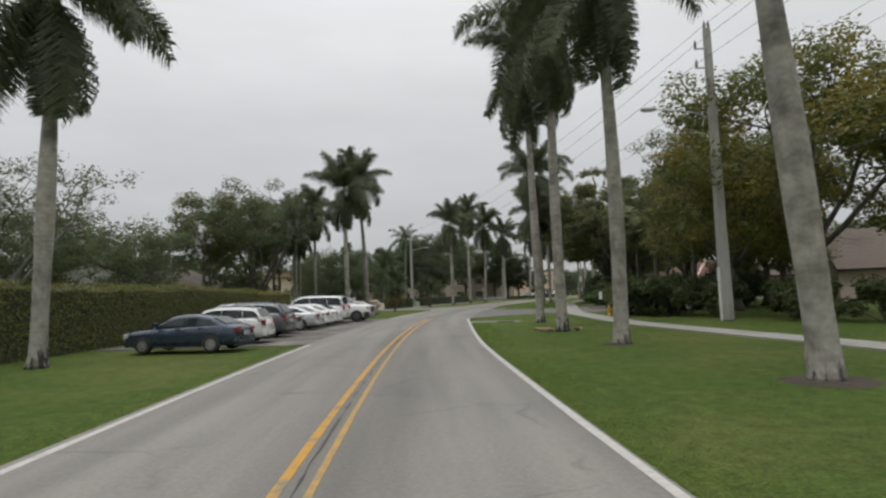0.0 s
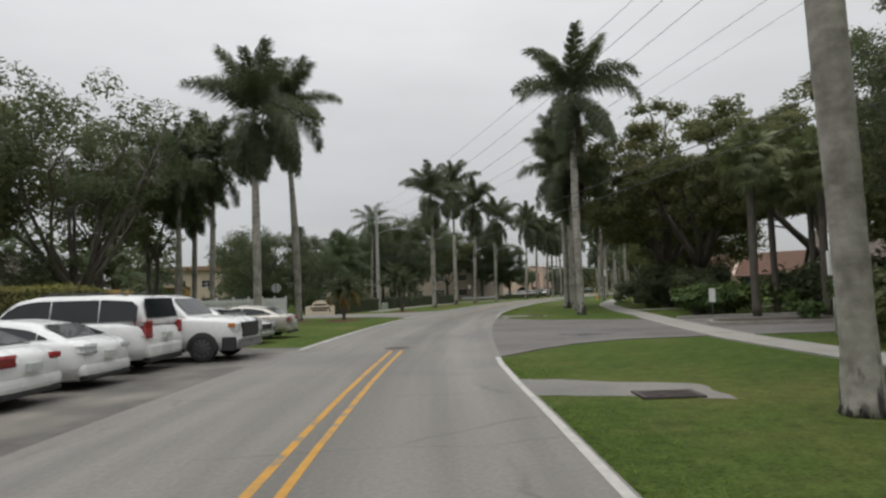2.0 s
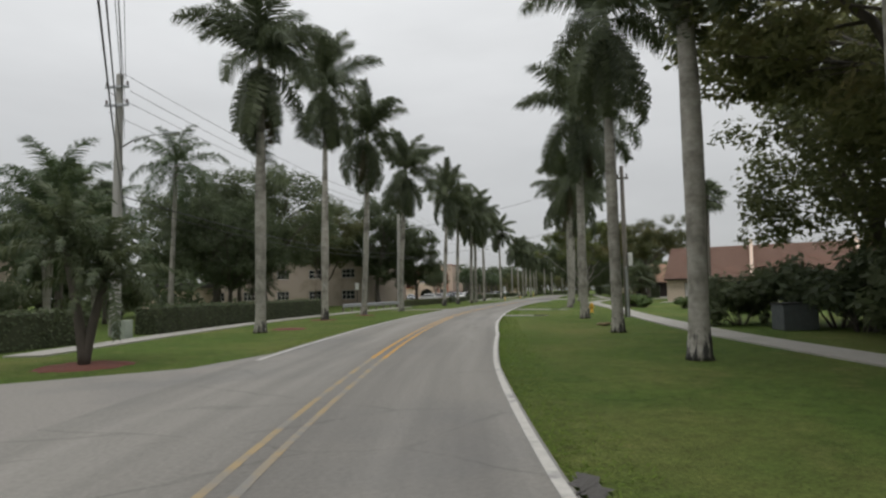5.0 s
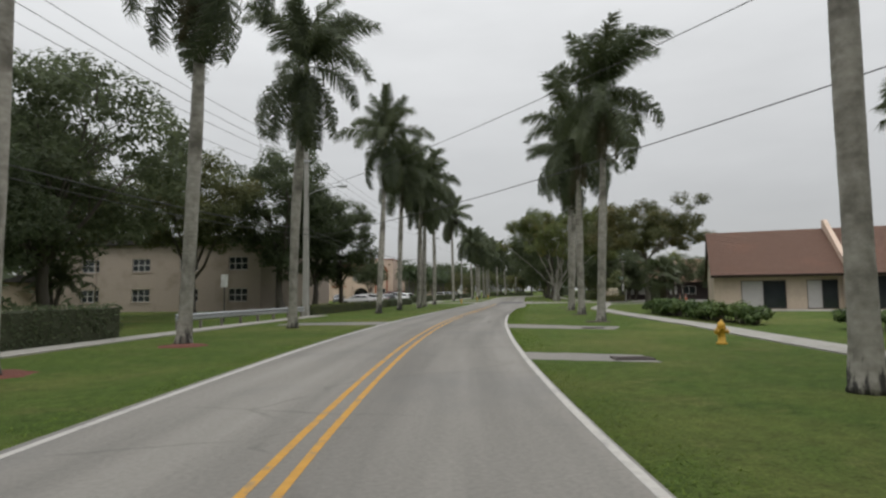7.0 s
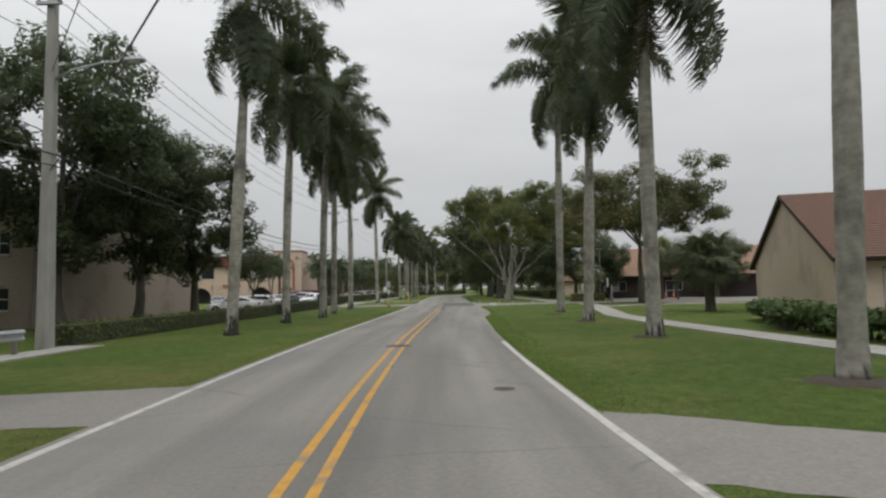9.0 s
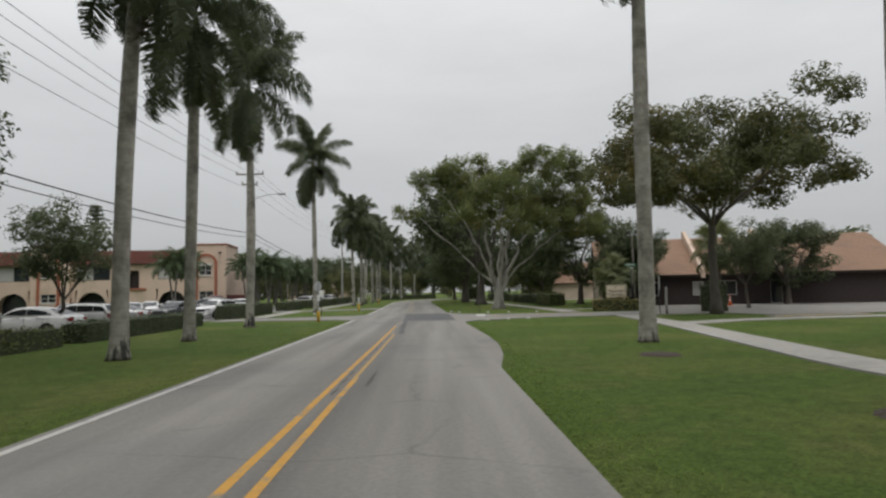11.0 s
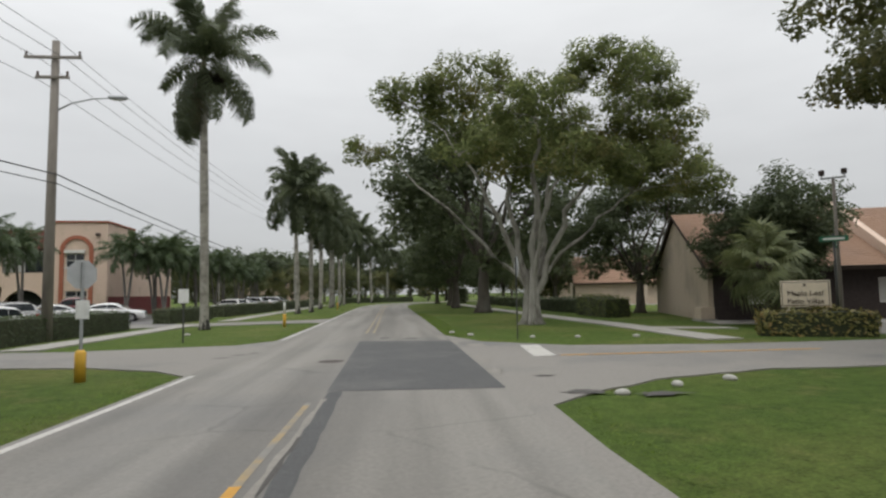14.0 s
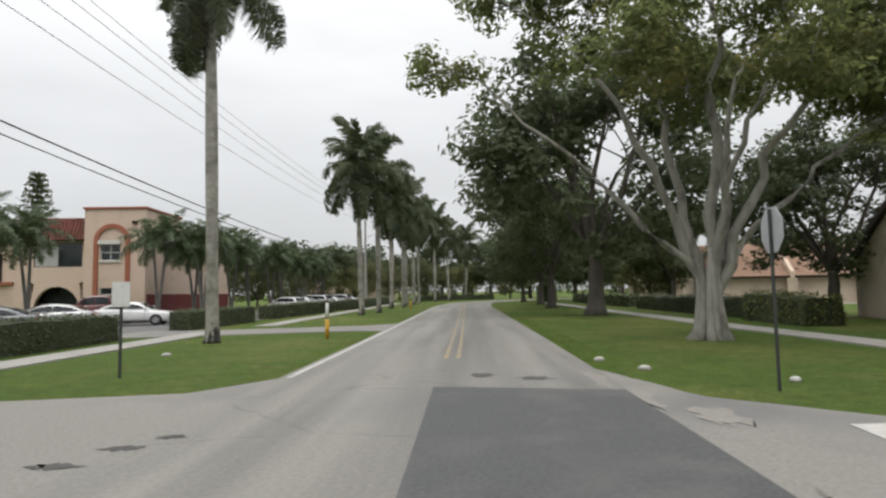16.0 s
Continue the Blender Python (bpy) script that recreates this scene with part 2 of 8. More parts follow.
def stain_foot(m):
    """Black algae stains that climb unevenly from the trunk's foot, and paler leaf scars in rings."""
    n, l = m.node_tree.nodes, m.node_tree.links
    b = n["Principled BSDF"]
    col = b.inputs["Base Color"].links[0].from_socket
    co, sep = n.new("ShaderNodeTexCoord"), n.new("ShaderNodeSeparateXYZ")
    l.new(co.outputs["Object"], sep.inputs[0])
    mp = n.new("ShaderNodeMapping"); mp.inputs["Scale"].default_value = (4.2, 4.2, 0.8)
    l.new(co.outputs["Object"], mp.inputs["Vector"])
    ns = n.new("ShaderNodeTexNoise"); ns.inputs["Scale"].default_value, ns.inputs["Detail"].default_value, ns.inputs["Roughness"].default_value = 1.5, 8, 0.65
    l.new(mp.outputs[0], ns.inputs["Vector"])
    oi = n.new("ShaderNodeObjectInfo")
    def calc(op, a, c):
        x = n.new("ShaderNodeMath"); x.operation = op
        for i, v in enumerate((a, c)):
            if isinstance(v, (int, float)):
                x.inputs[i].default_value = v
            else:
                l.new(v, x.inputs[i])
        return x.outputs[0]
    reach = calc("ADD", calc("MULTIPLY", oi.outputs["Random"], 0.24), 0.20)
    edge = calc("SUBTRACT", calc("ADD", calc("MULTIPLY", sep.outputs["Z"], -0.24), calc("SUBTRACT", ns.outputs[0], 0.32)), calc("SUBTRACT", 0.42, reach))
    r = n.new("ShaderNodeMapRange")
    r.inputs["From Min"].default_value, r.inputs["From Max"].default_value = 0.0, 0.09
    l.new(edge, r.inputs["Value"])
    wv = n.new("ShaderNodeTexWave"); wv.bands_direction = "Z"
    wv.inputs["Scale"].default_value, wv.inputs["Distortion"].default_value, wv.inputs["Detail"].default_value = 2.3, 3.5, 4
    l.new(co.outputs["Object"], wv.inputs["Vector"])
    w = n.new("ShaderNodeMapRange"); w.inputs["To Min"].default_value, w.inputs["To Max"].default_value = 0.965, 1.02
    l.new(wv.outputs["Fac"], w.inputs["Value"])
    sc = n.new("ShaderNodeVectorMath"); sc.operation = "SCALE"
    l.new(col, sc.inputs[0]); l.new(w.outputs[0], sc.inputs["Scale"])
    mx = n.new("ShaderNodeMix"); mx.data_type = "RGBA"
    l.new(r.outputs[0], mx.inputs[0]); l.new(sc.outputs[0], mx.inputs[6]); mx.inputs[7].default_value = (0.042, 0.040, 0.037, 1)
    l.new(mx.outputs[2], b.inputs["Base Color"])


def grain_lawn(m):
    """Blade grain, thatch and small worn spots over the lawn's colour."""
    n, l = m.node_tree.nodes, m.node_tree.links
    b = n["Principled BSDF"]
    col = b.inputs["Base Color"].links[0].from_socket
    co = n.new("ShaderNodeTexCoord")
    def layer(scale, detail, lo, hi, a, z):
        t, r = n.new("ShaderNodeTexNoise"), n.new("ShaderNodeMapRange")
        t.inputs["Scale"].default_value, t.inputs["Detail"].default_value, t.inputs["Roughness"].default_value = scale, detail, 0.7
        l.new(co.outputs["Object"], t.inputs["Vector"])
        for k, v in (("From Min", lo), ("From Max", hi), ("To Min", a), ("To Max", z)):
            r.inputs[k].default_value = v
        l.new(t.outputs[0], r.inputs["Value"])
        return r.outputs[0]
    grain, clumps, worn = layer(22, 4, 0.3, 0.7, 0.6, 1.45), layer(3.2, 5, 0.3, 0.7, 0.75, 1.22), layer(0.8, 8, 0.54, 0.70, 0, 0.6)
    mu = n.new("ShaderNodeMath"); mu.operation = "MULTIPLY"
    l.new(grain, mu.inputs[0]); l.new(clumps, mu.inputs[1])
    mx = n.new("ShaderNodeMix"); mx.data_type = "RGBA"
    l.new(worn, mx.inputs[0]); l.new(col, mx.inputs[6]); mx.inputs[7].default_value = (0.155, 0.142, 0.055, 1)
    sc = n.new("ShaderNodeVectorMath"); sc.operation = "SCALE"
    l.new(mx.outputs[2], sc.inputs[0]); l.new(mu.outputs[0], sc.inputs["Scale"])
    l.new(sc.outputs[0], b.inputs["Base Color"])


grain_lawn(M_LAWN)
M_ROYAL_TRUNK = mat("royal_palm_trunk", (0.40, 0.378, 0.335), (0.235, 0.22, 0.19), 0.9, 4.2, 10, 0.6, 9, spot=(0.13, 0.12, 0.10), spot_scale=1.1, spot_at=(0.47, 0.66), vary=0.28, stretch=(1.0, 1.0, 1.1))
stain_foot(M_ROYAL_TRUNK)
M_YELLOW_WORN = mat("scraped_yellow_line", (0.47, 0.27, 0.06), (0.38, 0.24, 0.09), 0.8, 7, 8, 0.3, 60, spot=(0.22, 0.19, 0.13), spot_scale=5.0, spot_at=(0.45, 0.72))
M_YELLOW_FADED = mat("faded_yellow_line", (0.33, 0.235, 0.11), (0.27, 0.215, 0.135), 0.8, 6, 8, 0.2, 60, spot=(0.2, 0.19, 0.17), spot_scale=1.4, spot_at=(0.42, 0.6))

# ---- the road's centre line: heading at stations along it ----
STATIONS = [-60, 0, 20, 35, 45, 55, 65, 75, 85, 95, 110, 125, 140, 160, 200, 420]
HEADINGS = [7.0, 3.3, 0.4, -2.7, -5.1, -7.9, -11.0, -13.9, -16.4, -18.5, -21.9, -25.5, -28.2, -28.0, -26.5, -26.0]
LEFT = 3.36
S_AXIS = np.arange(-60.0, 421.0, 1.0)
H_AXIS = np.radians(np.interp(S_AXIS, STATIONS, HEADINGS))
X_AXIS = np.concatenate([[0], np.cumsum(np.sin(-H_AXIS[:-1]))])
Y_AXIS = np.concatenate([[0], np.cumsum(np.cos(H_AXIS[:-1]))])
X_AXIS += -1.15 - X_AXIS[60]
Y_AXIS -= Y_AXIS[60]


def at(s, off, z=0.0):
    """The place at station s, off metres to the right of the road's centre."""
    h = np.interp(s, S_AXIS, H_AXIS)
    return Vector((np.interp(s, S_AXIS, X_AXIS) + off * math.cos(h), np.interp(s, S_AXIS, Y_AXIS) + off * math.sin(h), z))


# the road itself swings off to the right beyond the avenue's straight
BEND_S = [-60, 232, 248, 262, 276, 292, 310, 420]
BEND_H = [0.0, 0.0, -2.5, -9.0, -30.0, -55.0, -66.0, -70.0]
ROAD_H = H_AXIS + np.radians(np.interp(S_AXIS, BEND_S, BEND_H))
ROAD_X = X_AXIS[0] + np.concatenate([[0], np.cumsum(np.sin(-ROAD_H[:-1]))])
ROAD_Y = Y_AXIS[0] + np.concatenate([[0], np.cumsum(np.cos(ROAD_H[:-1]))])


def on_road(s, off, z=0.0):
    """As at(), but round the road's far bend."""
    h = np.interp(s, S_AXIS, ROAD_H)
    return Vector((np.interp(s, S_AXIS, ROAD_X) + off * math.cos(h), np.interp(s, S_AXIS, ROAD_Y) + off * math.sin(h), z))


def right_edge(s):
    """Offset of the right edge line."""
    return np.interp(s, [4, 12, 20, 28, 34, 40, 62, 72, 80, 90, 100, 110, 118, 124, 131, 140, 147],
                     [3.38, 3.3, 3.18, 3.2, 3.15, 2.97, 3.15, 3.02, 3.05, 3.4, 3.36, 3.38, 3.36, 3.28, 3.2, 3.1, 3.1])


def centre_shift(s):
    """How far the painted centre line lies off the middle."""
    return np.interp(s, [40, 70, 112, 150, 172, 190], [0.04, 0.0, -0.12, -0.12, -0.05, 0.0])


def heading(s):
    return math.degrees(np.interp(s, S_AXIS, H_AXIS))


def spot(s, off, turn=0.0, z=0.0, scale=1.0):
    """A pose there whose y runs along the road."""
    p = at(s, off, z)
    m = pose(p.x, p.y, p.z, 0, 0, heading(s) + turn)
    return m @ Matrix.Scale(scale, 4) if scale != 1.0 else m


# ---- mesh helpers ----
def mesh_from(name, verts, faces, material, smooth=False):
    me = bpy.data.meshes.new(name)
    me.from_pydata([tuple(v) for v in verts], [], faces)
    me.materials.append(material)
    if smooth:
        me.polygons.foreach_set("use_smooth", [True] * len(me.polygons))
    me.update()
    return me


def mesh_bm(name, bm, material, smooth=False):
    me = bpy.data.meshes.new(name)
    bmesh.ops.recalc_face_normals(bm, faces=bm.faces)
    bm.to_mesh(me)
    bm.free()
    me.materials.append(material)
    if smooth:
        me.polygons.foreach_set("use_smooth", [True] * len(me.polygons))
    return me


def part(name, data, parent=None, label="", m=None):
    ob = new(name, data)
    if parent is not None:
        ob.parent = parent
    if m is not None:
        ob.matrix_basis = m
    if label:
        ob["label"] = label
    return ob


def thing(name, m, label, category, group="", kind=""):
    ob = new(name)
    ob.empty_display_size = 0.2
    ob.matrix_basis = m
    return tagged(ob, label, category, group, kind)


def box(bm, x0, y0, z0, x1, y1, z1, bevel=0.0):
    r = bmesh.ops.create_cube(bm, size=1.0)
    for v in r["verts"]:
        v.co = Vector(((x0 + x1) / 2 + v.co.x * (x1 - x0), (y0 + y1) / 2 + v.co.y * (y1 - y0), (z0 + z1) / 2 + v.co.z * (z1 - z0)))
    if bevel:
        bmesh.ops.bevel(bm, geom=list({e for v in r["verts"] for e in v.link_edges}), offset=bevel, segments=2, affect="EDGES", profile=0.6)
    return r["verts"]


def box_mesh(name, dims, material, bevel=0.0):
    bm = bmesh.new()
    box(bm, *dims, bevel=bevel)
    return mesh_bm(name, bm, material)


def tube_data(points, radii, sides=8, cap=True):
    """Vertices and faces of a tube through the points."""
    verts, faces = [], []
    pts = [Vector(p) for p in points]
    for i, p in enumerate(pts):
        d = (pts[min(i + 1, len(pts) - 1)] - pts[max(i - 1, 0)]).normalized()
        a = d.orthogonal().normalized() if abs(d.z) < 0.9 else Vector((1, 0, 0))
        a = (a - d * a.dot(d)).normalized()
        b = d.cross(a)
        for k in range(sides):
            w = 2 * math.pi * k / sides
            verts.append(p + (a * math.cos(w) + b * math.sin(w)) * radii[i])
    for i in range(len(pts) - 1):
        for k in range(sides):
            j = (k + 1) % sides
            faces.append((i * sides + k, i * sides + j, (i + 1) * sides + j, (i + 1) * sides + k))
    if cap:
        faces.append(tuple(range(sides))[::-1])
        faces.append(tuple((len(pts) - 1) * sides + k for k in range(sides)))
    return verts, faces


def tube_mesh(name, points, radii, material, sides=8, smooth=True):
    v, f = tube_data(points, radii, sides)
    return mesh_from(name, v, f, material, smooth)


def strip_mesh(name, s0, s1, o0, o1, material, z=0.0, step=2.0, ragged=0.0, seed=0, edge=""):
    """A band along the road between two offsets, from station s0 to s1."""
    rng = random.Random(seed)
    n = max(2, int(abs(s1 - s0) / step) + 1)
    v, f = [], []
    for i in range(n):
        s = s0 + (s1 - s0) * i / (n - 1)
        shift = centre_shift(s) if edge == "centre" else right_edge(s) if edge else 0.0
        v.append(on_road(s, o0 + (shift if edge in ("line", "centre") else 0.0) + rng.uniform(-ragged, ragged), z))
        v.append(on_road(s, o1 + shift + rng.uniform(-ragged, ragged), z))
    for i in range(n - 1):
        f.append((2 * i, 2 * i + 1, 2 * i + 3, 2 * i + 2))
    me = mesh_from(name, v, f, material)
    uv = me.uv_layers.new(name="along")          # metres across and along the road
    for poly in me.polygons:
        for li in poly.loop_indices:
            k = me.loops[li].vertex_index
            uv.data[li].uv = (o1 if k % 2 else o0, s0 + (s1 - s0) * (k // 2) / (n - 1))
    return me


def slab_mesh(name, corners, material, z=0.0, thick=0.0):
    """A flat piece with these (station, offset) corners."""
    fine = []
    for (s, o), (t, q) in zip(corners, corners[1:] + corners[:1]):
        k = max(1, int(abs(t - s) / 2.5))
        fine += [(s + (t - s) * i / k, o + (q - o) * i / k) for i in range(k)]
    v = [at(s, o, z) for s, o in fine]
    k = len(v)
    area = sum(v[i].x * v[(i + 1) % k].y - v[(i + 1) % k].x * v[i].y for i in range(k))
    if area < 0:
        v = v[::-1]
    f = [tuple(range(k))]
    if thick:
        v += [p - Vector((0, 0, thick)) for p in v]
        f += [(i, k + i, k + (i + 1) % k, (i + 1) % k) for i in range(k)]
    return mesh_from(name, v, f, material)

# ---- ground, road, paths ----
ground_v, ground_f = [], []
GX, GN = 1800.0, 36
for iy in range(GN + 1):
    for ix in range(GN + 1):
        ground_v.append((-GX + 2 * GX * ix / GN, -GX + 2 * GX * iy / GN + 150, -0.035))
for iy in range(GN):
    for ix in range(GN):
        a = iy * (GN + 1) + ix
        ground_f.append((a, a + 1, a + GN + 2, a + GN + 1))
tagged(new("ground", mesh_from("ground", ground_v, ground_f, M_LAWN)), "wide flat green lawn verge beside the road", "ground", kind="structure")

tagged(new("road", strip_mesh("road", -60, 420, -LEFT - 0.16, 0.04, M_ROAD, 0.0, edge="road")), "bleached grey asphalt two-lane road with fine cracks", "road", kind="structure")


def marking(name, s0, s1, o0, o1, material, label, z=0.004, edge=""):
    tagged(new(name, strip_mesh(name, s0, s1, o0, o1, material, z, 1.5, 0.006, int(s0 * 10), edge)), label, "road marking", kind="structure")


WHITE, YELLOW = "worn white painted edge line on the asphalt", "worn double yellow centre line on the asphalt"
for s0, s1 in ((-60, 41.3), (64.4, 135.0)):
    marking("edge_line", s0, s1, -0.12, 0.0, M_WHITE_LINE, WHITE, 0.004, "line")
for s0, s1 in ((-60, 22.5), (45.0, 71.0), (82.0, 122), (122, 176.0), (186.0, 420)):
    marking("edge_line", s0, s1, -LEFT - 0.03, -LEFT + 0.10, M_WHITE_LINE, WHITE)
for s0, s1, o, half, m in ((-60, 43.8, -0.19, 0.055, M_YELLOW_LINE), (-60, 20.0, 0.13, 0.04, M_YELLOW_WORN), (20.0, 43.8, 0.13, 0.05, M_YELLOW_LINE),
                           (64.5, 82.0, -0.19, 0.055, M_YELLOW_FADED), (64.5, 82.0, 0.13, 0.055, M_YELLOW_FADED), (82.0, 168.2, -0.19, 0.055, M_YELLOW_LINE), (82.0, 150.0, 0.13, 0.055, M_YELLOW_LINE), (150.0, 162.5, 0.11, 0.045, M_YELLOW_WORN),
                           (168.2, 172.3, -0.19, 0.045, M_YELLOW_FADED), (189.0, 420, -0.19, 0.055, M_YELLOW_FADED), (189.0, 420, 0.13, 0.055, M_YELLOW_FADED)):
    marking("centre_line", s0, s1, o - half, o + half, m, YELLOW, 0.004, "centre")

# ---- royal palms ----
def frond_mesh(name, length, droop, seed, material, pairs=110, leaf=0.74, rise=0.25, wide=0.024, hang=1.7):
    """A feather leaf along x that bends down by droop radians, with hanging leaflets in two ranks."""
    rng = random.Random(seed)
    n = 14
    pts, ang, p = [], rise, Vector((0, 0, 0))
    for i in range(n + 1):
        pts.append(p.copy())
        p = p + Vector((math.cos(ang), 0, math.sin(ang))) * (length / n)
        ang -= droop / n * (0.5 + i / n)
    verts, faces = tube_data(pts, [0.035 * (1 - 0.85 * i / n) for i in range(n + 1)], 4, False)
    def along(u):
        k = min(int(u * n), n - 1)
        return pts[k].lerp(pts[k + 1], u * n - k), (pts[k + 1] - pts[k]).normalized()
    for i in range(pairs):
        u = 0.10 + 0.9 * (i + 0.5) / pairs
        q, d = along(min(u, 0.999))
        up = Vector((0, 1, 0)).cross(d) * -1
        for side in (-1, 1):
            size = leaf * (0.55 + 0.6 * math.sin(math.pi * min(u * 0.95 + 0.08, 1.0))) * rng.uniform(0.8, 1.15)
            lift = rng.choice((0.5, 0.1, -0.35, -0.7)) + rng.uniform(-0.2, 0.2)
            way = (Vector((0, side, 0)) * 1.0 + d * rng.uniform(0.45, 0.8) + up * lift).normalized()
            tip = q + way * size * 0.6 + (way * 0.7 + Vector((0, 0, -hang))).normalized() * size * 0.62
            mid = q + way * size * 0.55
            w = d * wide
            b = len(verts)
            verts += [q - w, q + w, mid + w * 0.9, mid - w * 0.9, tip]
            faces += [(b, b + 1, b + 2, b + 3), (b + 3, b + 2, b + 4)]
    return mesh_from(name, verts, faces, material)


# upright spears, arching leaves, hanging leaves; each kind near and far
def frond_set(seed, pairs, wide, leaf):
    return [[frond_mesh("frond", L, d, seed + 10 * j + i, M_PALM_LEAF, pairs, leaf, r, wide, 2.9) for i, (L, d, r) in enumerate(rows)]
            for j, rows in enumerate(([(3.9, 0.7, 0.1), (4.1, 1.0, 0.1), (4.3, 1.35, 0.15)], [(4.3, 1.7, 0.25), (4.5, 2.1, 0.3), (4.2, 1.9, 0.15), (4.4, 1.45, 0.2)], [(4.3, 1.1, 0.1), (4.5, 1.5, 0.25), (4.0, 0.8, 0.0)]))]


FRONDS_NEAR = frond_set(100, 135, 0.027, 0.88)
FRONDS_FAR = frond_set(200, 44, 0.08, 0.92)
FRONDS_DRY = [frond_mesh("dry_frond", 3.6, 1.0, 20 + i, M_PALM_OLD, 60, 0.6, 0.0, 0.03, 2.4) for i in range(2)]


def royal_palm(seed, height, bow, size, far=False, dry=1):
    """Trunk to the crownshaft's foot, crownshaft, leaves from upright to hanging. height: of the growing point; bow: how far the head stands off the foot."""
    rng = random.Random(seed)
    ob = new("royal_palm")
    shaft = 1.35
    top = height - shaft
    girth, swell, at_u, curl = rng.uniform(0.215, 0.245) * size, rng.uniform(0.02, 0.075) * size, rng.uniform(0.35, 0.62), rng.uniform(-0.12, 0.12)
    zs = [0.0]
    while zs[-1] < top - 0.2:
        zs += [zs[-1] + 0.13, zs[-1] + 0.16]
    zs.append(top)
    fp, fr = [], []
    for j, z in enumerate(zs):
        u = z / top
        lean = 0.55 * u + 0.45 * u * u
        fp.append(Vector((bow[0] * lean + curl * math.sin(math.pi * u), bow[1] * lean, z)))
        fr.append(girth + swell * math.exp(-((u - at_u) / 0.24) ** 2) - 0.065 * u * size + 0.11 * math.exp(-z / 0.40) - (0.004 if j % 2 else 0.0))
    v, f = tube_data(fp, fr, 14)
    for q in v:
        k = 0.05 * math.exp(-q.z / 0.35)
        q.x += (0.006 + k) * noise.noise(q * 3); q.y += (0.006 + k) * noise.noise(q * 3 + Vector((9, 0, 0)))
    part("trunk", mesh_from("trunk", v, f, M_ROYAL_TRUNK, True), ob)
    e = fp[-1]
    sp = [e + Vector((0, 0, shaft * k / 6)) for k in range(7)]
    part("crownshaft", tube_mesh("crownshaft", sp, [fr[-1] + 0.015, fr[-1] + 0.04, fr[-1] + 0.03, 0.17, 0.14, 0.11, 0.07], M_CROWNSHAFT, 10), ob, "smooth green crownshaft")
    kinds = FRONDS_FAR if far else FRONDS_NEAR
    plan = [(0, rng.uniform(62, 86)) for _ in range(5)] + [(1, rng.uniform(15, 60)) for _ in range(8)] + [(1, rng.uniform(-18, 14)) for _ in range(4)] + [(2, rng.uniform(-76, -32)) for _ in range(8)]
    for i, (kind, lift) in enumerate(plan):
        turn = i * 137.5 + rng.uniform(-18, 18)
        me = rng.choice(kinds[kind])
        old = i >= len(plan) - dry
        if old:
            me, lift = rng.choice(FRONDS_DRY), rng.uniform(-80, -60)
        z = e.z + shaft * (1.0 - 0.45 * i / len(plan))
        part("frond", me, ob, "dry brown hanging frond" if old else "", Matrix.Translation((e.x, e.y, z)) @ pose(0, 0, 0, 0, 0, turn) @ pose(0, 0, 0, 0, -lift, 0) @ pose(0, 0, 0, rng.uniform(-25, 25)) @ Matrix.Scale(rng.uniform(0.9, 1.15) * min(size, 1.1), 4))
    return ob


# station, offset, height of the head, how far the head stands off to the right, girth, dry leaves
PALM_ROWS = [
    (10.1, 8.3, 12.6, -0.85, 1.05, 1), (18.5, 7.4, 13.0, -0.12, 1.0, 1), (25.5, 6.95, 13.9, 0.0, 1.0, 1), (33.6, 7.1, 15.2, -0.25, 0.96, 1), (65.9, 8.6, 15.1, 0.05, 1.06, 2), (74.6, 8.7, 12.2, 0.0, 1.05, 2),
    (80.9, 7.95, 12.7, 0.0, 1.0, 2), (90.6, 8.2, 13.3, 0.0, 1.0, 1), (103.0, 8.5, 13.0, 0.05, 1.05, 1), (126.5, 8.45, 13.3, 0.5, 1.0, 4), (136.1, 8.3, 13.2, 0.1, 1.1, 2), (145.6, 8.1, 13.6, 0.45, 1.1, 3),
    (156.7, 8.6, 16.6, 0.3, 1.06, 1),
    (17.9, -10.5, 12.2, 0.35, 0.98, 1), (60.6, -11.4, 13.6, -0.15, 1.05, 1), (65.9, -11.0, 15.7, -0.8, 1.0, 1), (93.6, -7.9, 13.6, -0.05, 1.0, 1), (105.4, -8.7, 16.6, 0.1, 1.02, 1), (113.1, -8.3, 15.2, 0.45, 1.02, 2),
    (121.8, -7.5, 13.9, 0.65, 1.0, 1), (140.6, -7.9, 14.8, 0.66, 1.02, 1), (149.5, -8.3, 14.3, 0.4, 0.98, 2), (155.1, -7.5, 13.9, 0.4, 1.02, 1), (161.9, -8.25, 13.9, 0.15, 1.02, 1), (171.8, -8.8, 14.5, -0.1, 1.02, 1),
    (195.6, -9.25, 15.3, -0.22, 1.04, 2), (221.3, -8.2, 12.6, -0.3, 1.0, 1), (226.0, -7.5, 12.8, 0.0, 1.0, 1), (239.5, -8.1, 12.6, 0.0, 1.0, 1), (246.0, -7.4, 12.4, 0.0, 1.0, 1), (253.5, -7.8, 13.0, 0.1, 1.0, 1), (260.5, -7.4, 12.8, -0.3, 1.0, 1),
    (268.0, -7.2, 13.8, 0.0, 1.0, 1), (280.0, -5.2, 14.2, 0.0, 1.0, 1), (286.0, -2.8, 12.6, -0.3, 1.0, 1), (293.0, 0.4, 12.0, 0.2, 1.0, 1),
]
for i, (s, o, tall, off, size, dry) in enumerate(PALM_ROWS):
    p = royal_palm(40 + i, tall, (off, 0.0), size, s > 215, dry)
    p.matrix_basis = spot(s, o, 0, -0.03)
    tagged(p, "tall royal palm with a grey ringed trunk on the lawn", "palm tree", "royal palms along the road")

